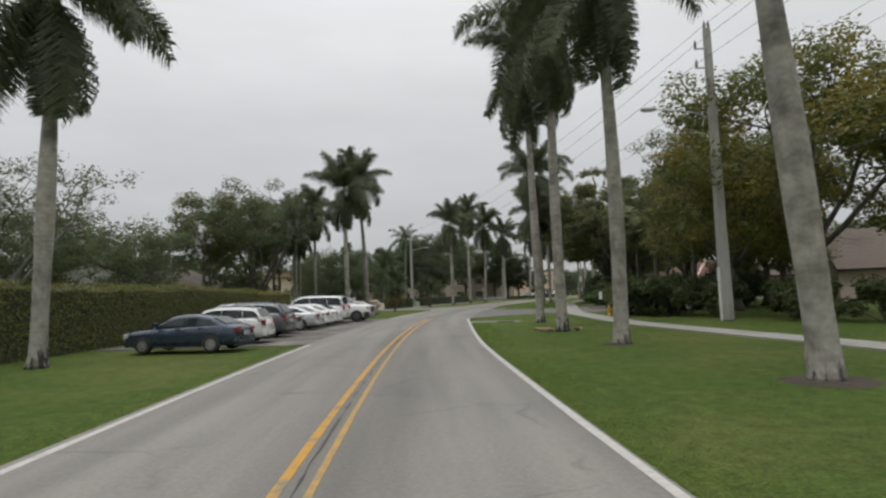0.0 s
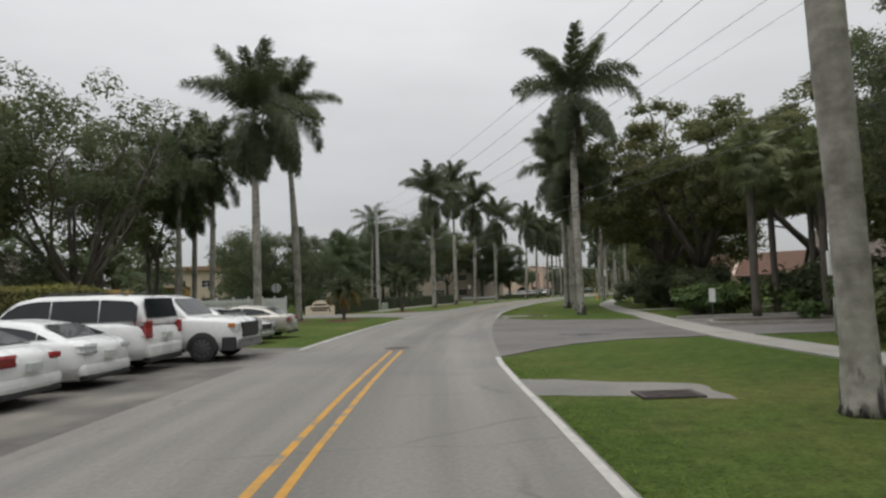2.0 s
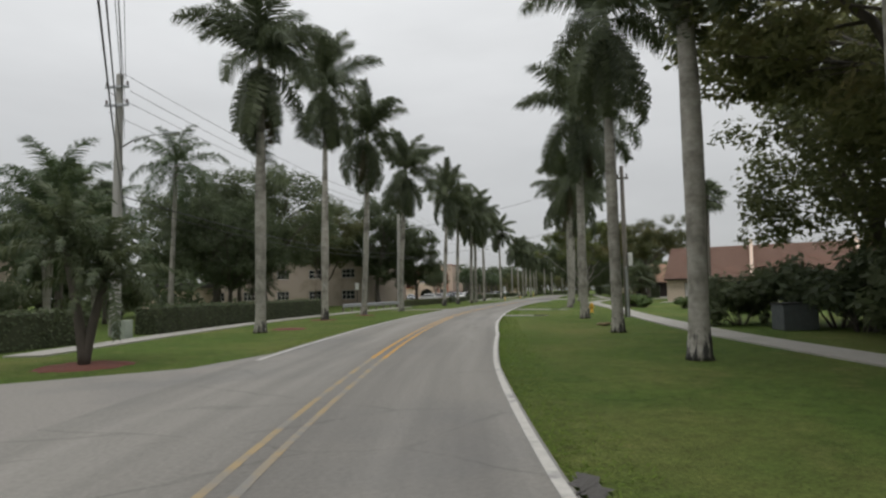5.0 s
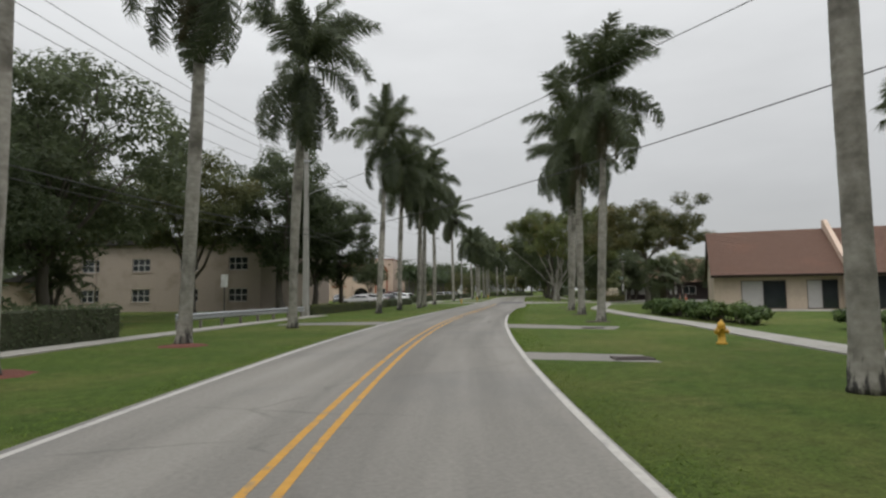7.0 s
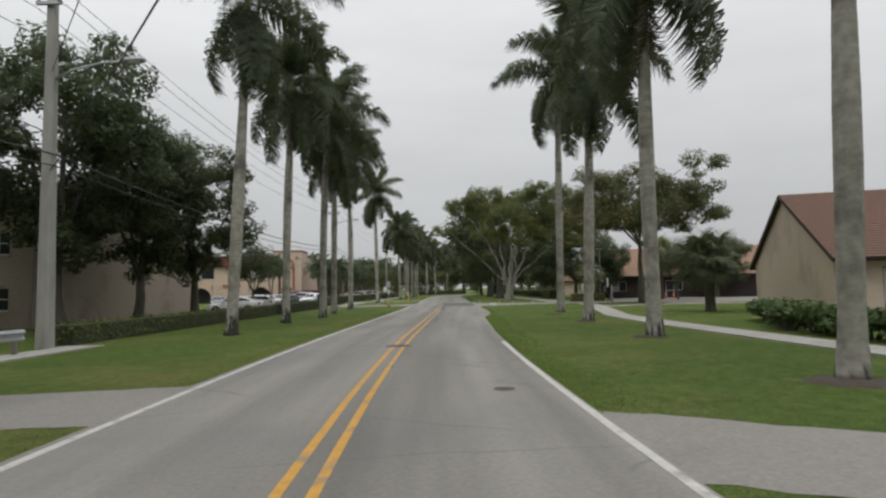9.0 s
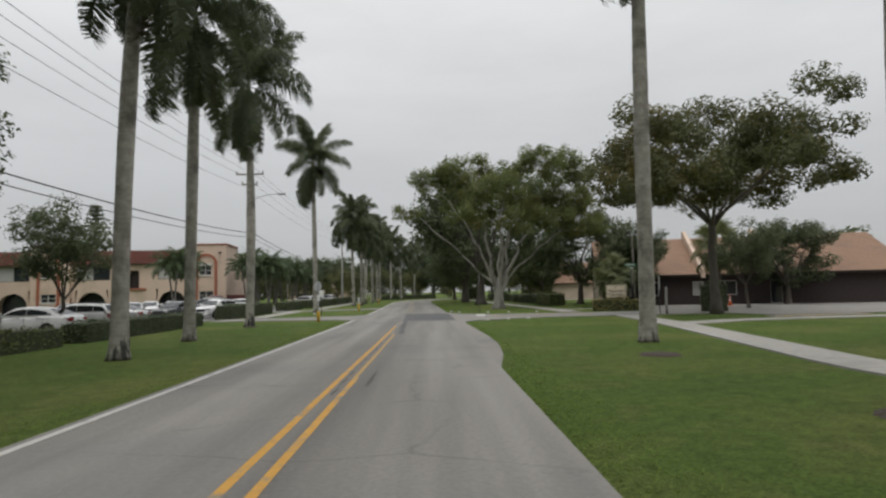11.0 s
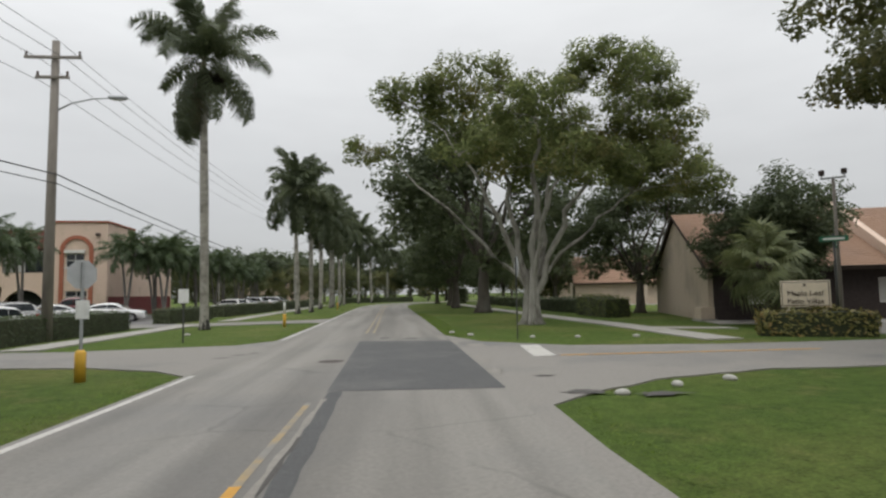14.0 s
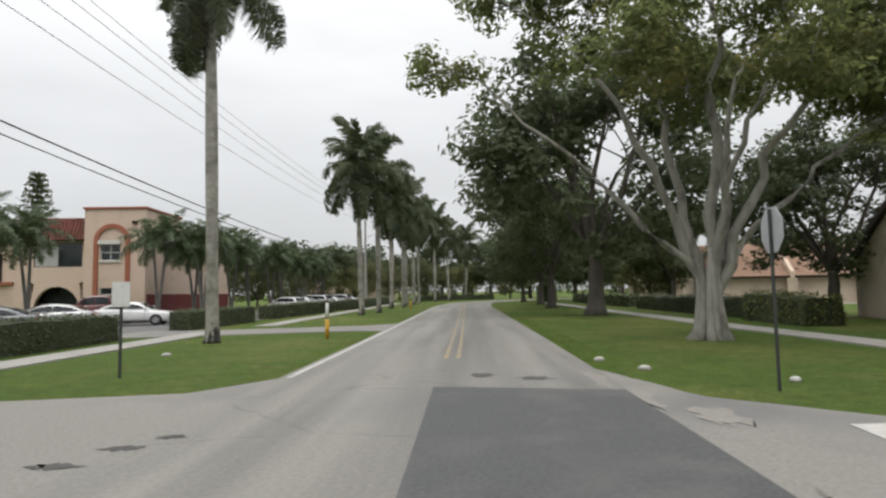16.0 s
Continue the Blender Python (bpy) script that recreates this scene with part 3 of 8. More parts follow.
for i, (s, o, tall, off) in enumerate(((63.5, -18.75, 11.4, 0.2), (65.0, -19.4, 10.6, -0.3), (64.7, -16.9, 12.0, 0.1), (68.0, -20.5, 10.4, 0.1))):
    p = royal_palm(90 + i, tall, (off, 0.0), 0.8, False, 3)
    p.matrix_basis = spot(s, o, 0, -0.03)
    tagged(p, "dark royal palm with drooping fronds behind a white fence", "palm tree", "palms behind the fence")

# ---- broad-leaved trees, small palms, hedges and shrubs ----
def leaf_mesh(name, centres, sizes, material, seed, flat=0.5, faces_to=None):
    """Many small pointed leaves, one at each centre, turned towards the given directions where there are any."""
    rng = np.random.default_rng(seed)
    n = len(centres)
    c = np.asarray(centres, float)
    a = rng.normal(size=(n, 3)); a[:, 2] *= flat
    a /= np.linalg.norm(a, axis=1)[:, None]
    b = rng.normal(size=(n, 3)); b[:, 2] *= flat
    if faces_to is not None:
        w = faces_to * 0.9 + np.array((0, 0, 0.55)) + rng.normal(size=(n, 3)) * 0.42
        w /= np.linalg.norm(w, axis=1)[:, None]
        a -= w * (a * w).sum(1)[:, None]
        a /= np.linalg.norm(a, axis=1)[:, None]
        b = np.cross(w, a)
    b -= a * (a * b).sum(1)[:, None]
    b /= np.linalg.norm(b, axis=1)[:, None]
    s = np.asarray(sizes)[:, None] * rng.uniform(0.7, 1.3, (n, 1))
    v = np.stack([c - a * s, c + b * s * 0.42, c + a * s, c - b * s * 0.42], 1).reshape(-1, 3)
    me = bpy.data.meshes.new(name)
    me.vertices.add(4 * n); me.loops.add(4 * n); me.polygons.add(n)
    me.vertices.foreach_set("co", v.ravel().astype(np.float32))
    me.loops.foreach_set("vertex_index", np.arange(4 * n, dtype=np.int32))
    me.polygons.foreach_set("loop_start", np.arange(0, 4 * n, 4, dtype=np.int32))
    me.polygons.foreach_set("loop_total", np.full(n, 4, dtype=np.int32))
    me.materials.append(material)
    me.update(calc_edges=True)
    return me


def clump_points(clumps, per_m2, seed):
    """Leaf centres in the outer part of each (centre, radius) clump, flatter below, and the way that each looks out of its clump."""
    rng = np.random.default_rng(seed)
    out, ways = [], []
    for c, r in clumps:
        n = max(12, int(per_m2 * r * r * 4))
        d = rng.normal(size=(n, 3))
        d /= np.linalg.norm(d, axis=1)[:, None]
        d[:, 2] = np.where(d[:, 2] < 0, d[:, 2] * 0.55, d[:, 2] * 0.85)
        q = d * (r * rng.uniform(0.35, 1.1, (n, 1)) ** 0.6)
        q += 0.16 * r * np.sin(q[:, [1, 2, 0]] * (5.0 / r) + rng.uniform(0, 6, 3))
        out.append(np.array(c) + q)
        ways.append(d)
    return np.concatenate(out), np.concatenate(ways)


def bent(a, b, sag, seed, n=6):
    """Points from a to b with a crooked bow."""
    rng = random.Random(seed)
    side = Vector((rng.uniform(-1, 1), rng.uniform(-1, 1), sag))
    return [a.lerp(b, i / n) + side * (math.sin(math.pi * i / n) * (b - a).length * 0.12) + Vector((rng.uniform(-1, 1), rng.uniform(-1, 1), 0)) * 0.02 * (b - a).length * (0 < i < n) for i in range(n + 1)]


def tree(seed, height, spread, trunk_r, fork, limbs, leaves, bark, clump_r=1.5, count=34, base=0.42, per_m2=26, leaf=0.17, low=0.0, stems=1, top_flat=1.0, name="tree"):
    """Trunk, limbs that part at the fork's height, twigs, and a crown of leaf clumps with gaps. Limbs reach into the clumps."""
    rng = random.Random(seed)
    ob = new(name)
    tops = []
    for k in range(stems):
        lean = Vector((rng.uniform(-0.5, 0.5), rng.uniform(-0.5, 0.5), 0)) * (0.5 if stems > 1 else 0.25)
        foot = Vector((math.cos(k * 2.1) * trunk_r * 0.9, math.sin(k * 2.1) * trunk_r * 0.9, -0.05)) if stems > 1 else Vector((0, 0, -0.05))
        head = Vector((lean.x * 2, lean.y * 2, fork * rng.uniform(0.85, 1.1)))
        pts = [p.lerp(foot.lerp(head, i / 7), 0.6) for i, p in enumerate(bent(foot, head, 0, seed + k, 7))]
        rad = [trunk_r * (1.0 - 0.35 * i / 7) + (0.5 * trunk_r if i == 0 else 0.12 * trunk_r if i == 1 else 0) for i in range(8)]
        v, f = tube_data(pts, rad, 12)
        for q in v:
            w = 0.16 * trunk_r * math.sin(5 * math.atan2(q.y - pts[0].y, q.x - pts[0].x)) * (1.0 if q.z < 0.6 else 0.5)
            q.x *= 1 + w; q.y *= 1 + w
        part("trunk", mesh_from("trunk", v, f, bark, True), ob)
        tops.append((pts[-1], rad[-1]))
    clumps = []
    R = spread / 2
    for i in range(limbs):
        t, r0 = tops[i % stems]
        az = 2 * math.pi * (i + rng.uniform(-0.25, 0.25)) / limbs
        reach = R * rng.uniform(0.45, 0.85)
        e = Vector((math.cos(az) * reach, math.sin(az) * reach, height * rng.uniform(0.62, 0.9)))
        start = t - Vector((0, 0, rng.uniform(0, 0.15) * fork))
        pts = bent(start, e, 0.6, seed * 7 + i, 7)
        lv, lf = tube_data(pts, [r0 * (0.62 - 0.53 * k / 7) for k in range(8)], 8)
        for k in range(4):
            u = rng.uniform(0.35, 0.85)
            q = pts[int(u * 7)]
            w = q + Vector((rng.uniform(-1, 1), rng.uniform(-1, 1), rng.uniform(0.1, 0.9))).normalized() * R * rng.uniform(0.3, 0.55)
            v, f = tube_data(bent(q, w, 0.3, seed * 31 + i * 5 + k, 4), [r0 * (0.2 - 0.035 * j) for j in range(5)], 5)
            m = len(lv)
            lv += v
            lf += [tuple(x + m for x in g) for g in f]
            clumps.append((w, clump_r * rng.uniform(0.55, 0.95)))
        part("limb", mesh_from("limb", lv, lf, bark, True), ob)
        clumps.append((e, clump_r * rng.uniform(0.7, 1.1)))
    mid = (height * (1 + base)) / 2
    tall = height * (1 - base) / 2
    for i in range(count):
        d = Vector((rng.gauss(0, 1), rng.gauss(0, 1), rng.gauss(0, 1))).normalized() * rng.uniform(0.6, 1.0)
        z = d.z * tall * (top_flat if d.z > 0 else 1.0)
        c = Vector((d.x * R * 0.88, d.y * R * 0.88, mid + z - low * (d.x * d.x + d.y * d.y)))
        clumps.append((c, clump_r * rng.uniform(0.6, 1.15)))
    p, way = clump_points([(c, r) for c, r in clumps], per_m2, seed)
    part("crown", leaf_mesh("crown", p, np.full(len(p), leaf), leaves, seed, faces_to=way), ob)
    return ob


def old_fig(seed, height, leaves, bark):
    """An old fig: fluted stems grown together at the foot, a few crooked main limbs that fork again and again, and a crown of uneven lobes with gaps."""
    rng = random.Random(seed)
    ob = new("fig_tree")
    k_h = height / 15.4
    # across, along, height of the main limbs' ends, and their girth
    ends = [(-4.6, -0.5, 10.4, 0.19), (-2.2, 1.6, 12.4, 0.20), (0.6, -0.8, 12.6, 0.23), (3.0, 1.8, 12.2, 0.18), (5.6, -0.6, 11.4, 0.20), (7.6, 0.6, 8.6, 0.15), (1.6, -3.0, 9.6, 0.15), (-8.3, -0.2, 9.6, 0.14)]
    limbs = []
    for i, (x, y, z, g) in enumerate(ends):
        e = Vector((x, y, z)) * k_h
        out = Vector((x, y, 0)).normalized() * rng.uniform(0.14, 0.28)
        fork = rng.uniform(1.5, 3.0)
        a = Vector((out.x * 1.1, out.y * 1.1, fork))
        c = Vector((e.x * 0.42, e.y * 0.42, a.z + (e.z - a.z) * (0.42 if abs(x) > 7 else 0.58)))
        pts = [out * 2.0 - Vector((0, 0, 0.1)), out * 1.35 + Vector((0, 0, 0.3)), out + Vector((0, 0, fork * 0.6)), a]
        n = 12
        for k in range(1, n + 1):
            u = k / n
            w = Vector((rng.uniform(-1, 1), rng.uniform(-1, 1), rng.uniform(-0.6, 0.6))) * (0.20 if k < n else 0.0)
            pts.append(a * (1 - u) ** 2 + c * (2 * u * (1 - u)) + e * u * u + w)
        rad = [g * 1.7, g * 1.25, g * 1.08, g] + [g * (1.0 - 0.82 * k / n) for k in range(1, n + 1)]
        v, f = tube_data(pts, rad, 10)
        for q in v:
            q += Vector((noise.noise(q * 1.5), noise.noise(q * 1.5 + Vector((7, 0, 0))), 0)) * 0.07
        part("limb", mesh_from("limb", v, f, bark, True), ob)
        limbs.append((pts, rad))
    # thin hanging roots fused round the foot
    for k in range(9):
        az = 2 * math.pi * k / 9 + rng.uniform(-0.2, 0.2)
        d = Vector((math.cos(az), math.sin(az), 0))
        pts = [d * rng.uniform(0.55, 0.8) - Vector((0, 0, 0.1)), d * 0.42 + Vector((0, 0, 0.35)), d * 0.33 + Vector((0, 0, 1.3)), d * 0.29 + Vector((rng.uniform(-0.1, 0.1), 0, rng.uniform(2.2, 3.4)))]
        part("root", tube_mesh("root", pts, [0.17, 0.14, 0.11, 0.05], bark, 8), ob)
    # across, along, height, radius, clumps of each lobe
    lobes = [(-3.4, 0.5, 13.3, 1.9, 17), (-1.6, -2.0, 11.4, 2.0, 17), (-3.9, 2.0, 10.6, 1.5, 11), (2.4, 1.5, 13.8, 1.6, 13), (1.4, -2.5, 10.8, 2.0, 16), (4.4, 0.0, 11.0, 2.1, 17),
             (6.6, 2.0, 13.0, 1.7, 14), (7.4, -1.0, 10.4, 1.7, 13), (9.4, 0.5, 9.2, 1.4, 10), (-3.2, -3.5, 9.0, 1.8, 13), (0.2, 3.8, 12.2, 2.2, 15), (3.6, 4.5, 10.0, 2.0, 12),
             (-0.6, 0.0, 9.0, 1.5, 9), (4.8, -3.2, 8.4, 1.6, 11), (6.4, 1.5, 7.8, 1.5, 11), (1.0, -4.6, 7.6, 1.3, 8), (8.2, -2.6, 7.2, 1.2, 7),
             (-5.2, 1.6, 12.8, 1.3, 10), (-1.0, 1.5, 14.2, 1.4, 10), (5.0, -2.0, 13.0, 1.5, 11), (9.0, 2.5, 11.4, 1.4, 10),
             (-6.9, 0.8, 12.7, 1.4, 12), (-8.7, -0.4, 9.5, 1.15, 11), (3.6, -0.5, 14.8, 1.5, 13), (7.0, 0.5, 14.4, 1.5, 13), (8.8, 0.8, 13.2, 1.4, 11), (3.4, -1.5, 8.8, 1.4, 11), (5.6, 0.5, 9.2, 1.6, 13), (7.2, -0.5, 8.8, 1.3, 10), (2.0, 2.0, 9.8, 1.5, 11), (7.8, 2.5, 9.8, 1.5, 12), (8.4, 0.2, 7.7, 1.3, 9)]
    clumps = []
    for i, (x, y, z, r, n) in enumerate(lobes):
        c = Vector((x, y, z)) * k_h
        thin = x < -7
        best = min(((p - c).length + max(0.0, p.z - c.z) * 2.0 + 0.4 * (16 - j), li, j) for li, (pts, rad) in enumerate(limbs) for j, p in enumerate(pts) if j > 5)
        pts, rad = limbs[best[1]]
        p, g = pts[best[2]], rad[best[2]]
        stem = bent(p, c - Vector((0, 0, r * 0.3)), 0.5, seed * 13 + i, 7)
        lv, lf = tube_data(stem, [max(g * 0.72 * (1 - 0.11 * k), 0.02) for k in range(8)], 7)
        for k in range(n):
            d = Vector((rng.gauss(0, 1), rng.gauss(0, 1), rng.gauss(0, 0.75))).normalized() * rng.uniform(0.4, 1.0)
            w = c + d * r
            if k % 2 == 0 or thin:
                q = stem[rng.randint(3, 7)]
                v, f = tube_data(bent(q, w, 0.3, seed * 31 + i * 17 + k, 5), [0.04, 0.033, 0.026, 0.02, 0.014, 0.008], 5)
                m = len(lv)
                lv += v
                lf += [tuple(j + m for j in t) for t in f]
            clumps.append((w, rng.uniform(0.42, 0.68) if thin else rng.uniform(0.58, 0.95)))
        part("branch", mesh_from("branch", lv, lf, bark, True), ob)
    p, way = clump_points(clumps, 66, seed)
    part("crown", leaf_mesh("crown", p, np.full(len(p), 0.122), leaves, seed, faces_to=way), ob)
    return ob


def layered_tree(seed, height, spread, trunk_r, leaves, bark):
    """A forked trunk whose crooked limbs carry flat pads of leaves one above another, with light between them."""
    rng = random.Random(seed)
    ob = new("tree")
    R = spread / 2
    fork = Vector((rng.uniform(-0.3, 0.3), rng.uniform(-0.3, 0.3), 3.0))
    part("trunk", tube_mesh("trunk", [(0, 0, -0.05), (0.05, 0, 0.5), fork * 0.55, fork], [trunk_r * 1.5, trunk_r * 1.1, trunk_r, trunk_r * 0.9], bark, 12), ob)
    clumps = []
    for i in range(9):
        az = 2.4 * i + rng.uniform(-0.3, 0.3)
        reach = R * (0.35 + 0.5 * rng.random())
        top = height * (0.93 - 0.045 * i if reach < R * 0.6 else 0.80 - 0.035 * i)
        e = Vector((math.cos(az) * reach, math.sin(az) * reach, top))
        pts = bent(fork - Vector((0, 0, rng.uniform(0.0, 0.6))), e, 0.8, seed * 7 + i, 9)
        lv, lf = tube_data(pts, [trunk_r * (0.62 - 0.058 * k) for k in range(10)], 8)
        for k in range(7):
            q = pts[2 + k] if k < 7 else pts[-1]
            a2 = az + rng.uniform(-1.3, 1.3)
            far = R * rng.uniform(0.16, 0.5)
            c = q + Vector((math.cos(a2) * far, math.sin(a2) * far, rng.uniform(0.0, 0.9)))
            if k == 6:
                c = e + Vector((0, 0, 0.3))
            if Vector((c.x, c.y)).length > R or c.z < height * 0.26:
                continue
            v, f = tube_data(bent(q, c, 0.2, seed * 31 + i * 9 + k, 4), [0.075, 0.06, 0.045, 0.03, 0.015], 5)
            m = len(lv)
            lv += v
            lf += [tuple(x + m for x in g) for g in f]
            pad = rng.uniform(1.3, 2.1)
            for j in range(11):
                b = rng.uniform(0, 2 * math.pi)
                d = pad * math.sqrt(rng.random())
                clumps.append((c + Vector((math.cos(b) * d, math.sin(b) * d, 0.25 - 0.16 * d + rng.uniform(-0.15, 0.25))), rng.uniform(0.42, 0.68)))
        part("limb", mesh_from("limb", lv, lf, bark, True), ob)
    p, way = clump_points(clumps, 46, seed)
    part("crown", leaf_mesh("crown", p, np.full(len(p), 0.155), leaves, seed, faces_to=way), ob)
    return ob


def scatter(master, rows, label, category, group=""):
    """rows: station, offset, turn, size. The first takes the master itself."""
    for i, (s, o, turn, size) in enumerate(rows):
        m = spot(s, o, turn, -0.035, size)
        ob = copy_thing(master, m) if i else master
        ob.matrix_basis = m
        tagged(ob, label, category, group)


M_BARK_GREY = mat("grey_twig_bark", (0.17, 0.16, 0.145), (0.11, 0.10, 0.09), 0.95, 5, 9, 0.6, 12)
M_LEAF_OLIVE = mat("dark_olive_leaves", (0.138, 0.152, 0.068), (0.165, 0.176, 0.078), 0.6, 0.35, 6, spot=(0.19, 0.17, 0.07), spot_scale=0.22, spot_at=(0.5, 0.7), vary=0.4, through_light=0.6, spec=0.35)
TALL_LEFT = [(124.3, -23.3, 10, 1.29), (119.5, -26.0, 130, 1.15), (129.0, -33.0, 70, 1.25), (116.0, -22.0, 250, 0.85)]
scatter(tree(3, 15.0, 17.0, 0.34, 2.6, 13, M_LEAF_DARK, M_BARK, 1.1, 48, 0.40, 36, 0.14, stems=3),
        [(54.6, -18.2, 0, 0.9)], "spreading green tree with several dark crooked stems behind the hedge", "tree")
scatter(tree(14, 17.0, 10.5, 0.27, 6.2, 7, M_LEAF_OLIVE, M_BARK, 1.25, 60, 0.36, 38, 0.163, stems=2), [(60.8, -22.3, 0, 0.8), (51.2, -21.6, 100, 0.75), (65.8, -22.3, 200, 0.82)], "tall tree with a slim twin trunk and brownish green crown", "tree")
scatter(tree(15, 9.0, 6.5, 0.16, 2.4, 6, M_LEAF_DARK, M_BARK, 0.9, 34, 0.3, 60, 0.12), [(167.5, -16.8, 0, 0.8), (189.8, 20.6, 60, 0.9), (181.5, 26.0, 140, 0.78)], "small round dark tree with a dense crown", "tree")
scatter(tree(4, 12.0, 15.0, 0.3, 3.0, 9, M_LEAF_DARK, M_BARK, 1.15, 70, 0.24, 58, 0.135), TALL_LEFT, "small-leaved dark tree with grey limbs showing", "tree")
scatter(tree(24, 12.0, 15.5, 0.26, 2.6, 10, M_LEAF_DARK, M_BARK_GREY, 0.95, 30, 0.42, 30, 0.115), [(32.5, -24.0, 40, 1.0), (29.0, -31.0, 140, 0.95)],
        "open small-leaved tree with grey twigs showing", "tree")
scatter(tree(27, 16.5, 10.5, 0.24, 5.5, 8, M_LEAF_DARK, M_BARK_GREY, 0.95, 44, 0.36, 44, 0.115), [(44.8, 19.6, 200, 0.92), (50.0, 21.0, 300, 0.82)],
        "tall feathery tree with small grey-green leaves", "tree")
scatter(tree(25, 8.5, 10.0, 0.2, 1.6, 7, M_LEAF_DARK, M_BARK, 1.0, 40, 0.15, 40, 0.13), [(42.0, -22.5, 40, 1.0), (36.0, -26.0, 140, 0.9), (47.5, -25.0, 220, 0.95), (83.5, -24.5, 10, 1.15), (85.0, -19.8, 90, 0.88), (57.2, -21.6, 10, 0.5), (54.0, -20.8, 30, 0.6)],
        "low bushy dark tree behind a hedge", "tree")
scatter(tree(26, 8.0, 10.0, 0.2, 1.2, 7, M_LEAF_OLIVE, M_BARK, 1.1, 44, 0.08, 22, 0.19), [(241.0, -31.0, 0, 0.9), (249.0, -27.0, 70, 1.0), (257.0, -26.0, 140, 0.85), (266.0, -24.0, 210, 1.0), (275.0, -21.5, 280, 0.9), (284.0, -19.0, 30, 1.05), (293.0, -15.0, 100, 1.0), (299.0, -8.0, 170, 1.1), (302.0, 0.5, 240, 1.0), (300.0, 10.0, 310, 1.0), (252.0, 27.0, 60, 1.0), (238.5, 20.5, 130, 0.9)],
        "low olive green tree closing off the far bend", "tree")
scatter(tree(5, 15.5, 15.0, 0.42, 3.5, 8, M_LEAF_OLIVE, M_BARK, 1.45, 66, 0.2, 25, 0.185, low=2.0),
        [(88, 21, 200, 0.95), (62, 29, 140, 0.9), (54.5, 25.5, 60, 0.9), (48.5, 26, 250, 0.82), (94, 20.5, 30, 0.95), (47, -34, 200, 0.75), (91, -31, 60, 0.66)],
        "tall dense dark green tree casting deep shade", "tree")
scatter(layered_tree(5, 17.8, 18.0, 0.34, M_LEAF_OLIVE, M_BARK), [(74.0, 18.0, 0, 1.0), (81.0, 17.0, 130, 1.0), (68.5, 24.5, 250, 1.0)], "dark tree with layered brownish green foliage on crooked limbs", "tree")
scatter(tree(6, 13.5, 15.0, 0.36, 3.4, 7, M_LEAF_YELLOW, M_BARK, 1.4, 54, 0.28, 42, 0.145, low=1.5),
        [(31, 21.0, 0, 1.1), (25, 28, 90, 1.08), (39.5, 20.5, 170, 0.92)], "broad tree with yellowing green leaves", "tree")
scatter(tree(7, 15.0, 11.0, 0.38, 3.4, 6, M_LEAF_DARK, M_BARK, 1.2, 74, 0.22, 66, 0.15),
        [(145.8, -19.0, 0, 1.06), (150.5, -17.6, 120, 0.86), (155.5, -16.4, 240, 0.82), (43, 25, 30, 0.85), (112, -36, 66, 0.8)], "upright dark green tree with a grey-brown trunk", "tree")
scatter(tree(8, 15.5, 14.0, 0.36, 4.2, 7, M_LEAF_OLIVE, M_BARK, 1.3, 78, 0.34, 62, 0.15, top_flat=0.9),
        [(140.0, -24.6, 0, 0.95), (134, -33, 100, 0.9)], "open crowned green tree in front of apartments", "tree")
M_LEAF_FIG = mat("olive_fig_leaves", (0.152, 0.178, 0.064), (0.188, 0.212, 0.084), 0.6, 0.4, 6, spot=(0.22, 0.19, 0.07), spot_scale=0.25, vary=0.4, through_light=0.78, spec=0.35)
scatter(old_fig(9, 15.6, M_LEAF_FIG, M_BARK_PALE), [(194.0, 8.55, 0, 1.0)], "large fig tree with pale fluted stems and olive green leaves", "tree")
scatter(tree(10, 12.5, 13.0, 0.4, 2.8, 8, M_LEAF_DARK, M_BARK, 1.4, 62, 0.20, 34, 0.19, low=1.4),
        [(213.5, 9.0, 0, 1.52), (231, 8.6, 100, 1.15), (246, 9.5, 30, 1.0), (262, 9.0, 200, 0.95), (266, 17.5, 80, 1.0), (303, 6.0, 150, 1.1), (206, 20, 10, 0.9), (310, -5.0, 20, 1.2), (306, 15.0, 220, 1.1), (301, 24.0, 120, 1.1),
         (190.8, 20.0, 300, 0.57), (187.5, 33.0, 10, 0.62), (236, 22, 60, 0.9), (256, 24, 160, 0.95), (270, 22.0, 40, 0.9), (300, 34, 90, 1.1)], "dense dark green shade tree on the lawn", "tree")
M_LEAF_BRONZE = mat("bronze_olive_leaves", (0.112, 0.118, 0.044), (0.088, 0.100, 0.038), 0.6, 0.4, 6, spot=(0.165, 0.128, 0.042), spot_scale=0.3, spot_at=(0.5, 0.7), vary=0.4, through_light=0.45, spec=0.35)
scatter(tree(11, 13.4, 18.8, 0.30, 5.4, 7, M_LEAF_BRONZE, M_BARK, 1.3, 92, 0.56, 84, 0.13, top_flat=0.85, low=2.2),
        [(174.0, 19.6, 0, 1.0)], "forked tree with a broad umbrella crown of bronze olive leaves", "tree")
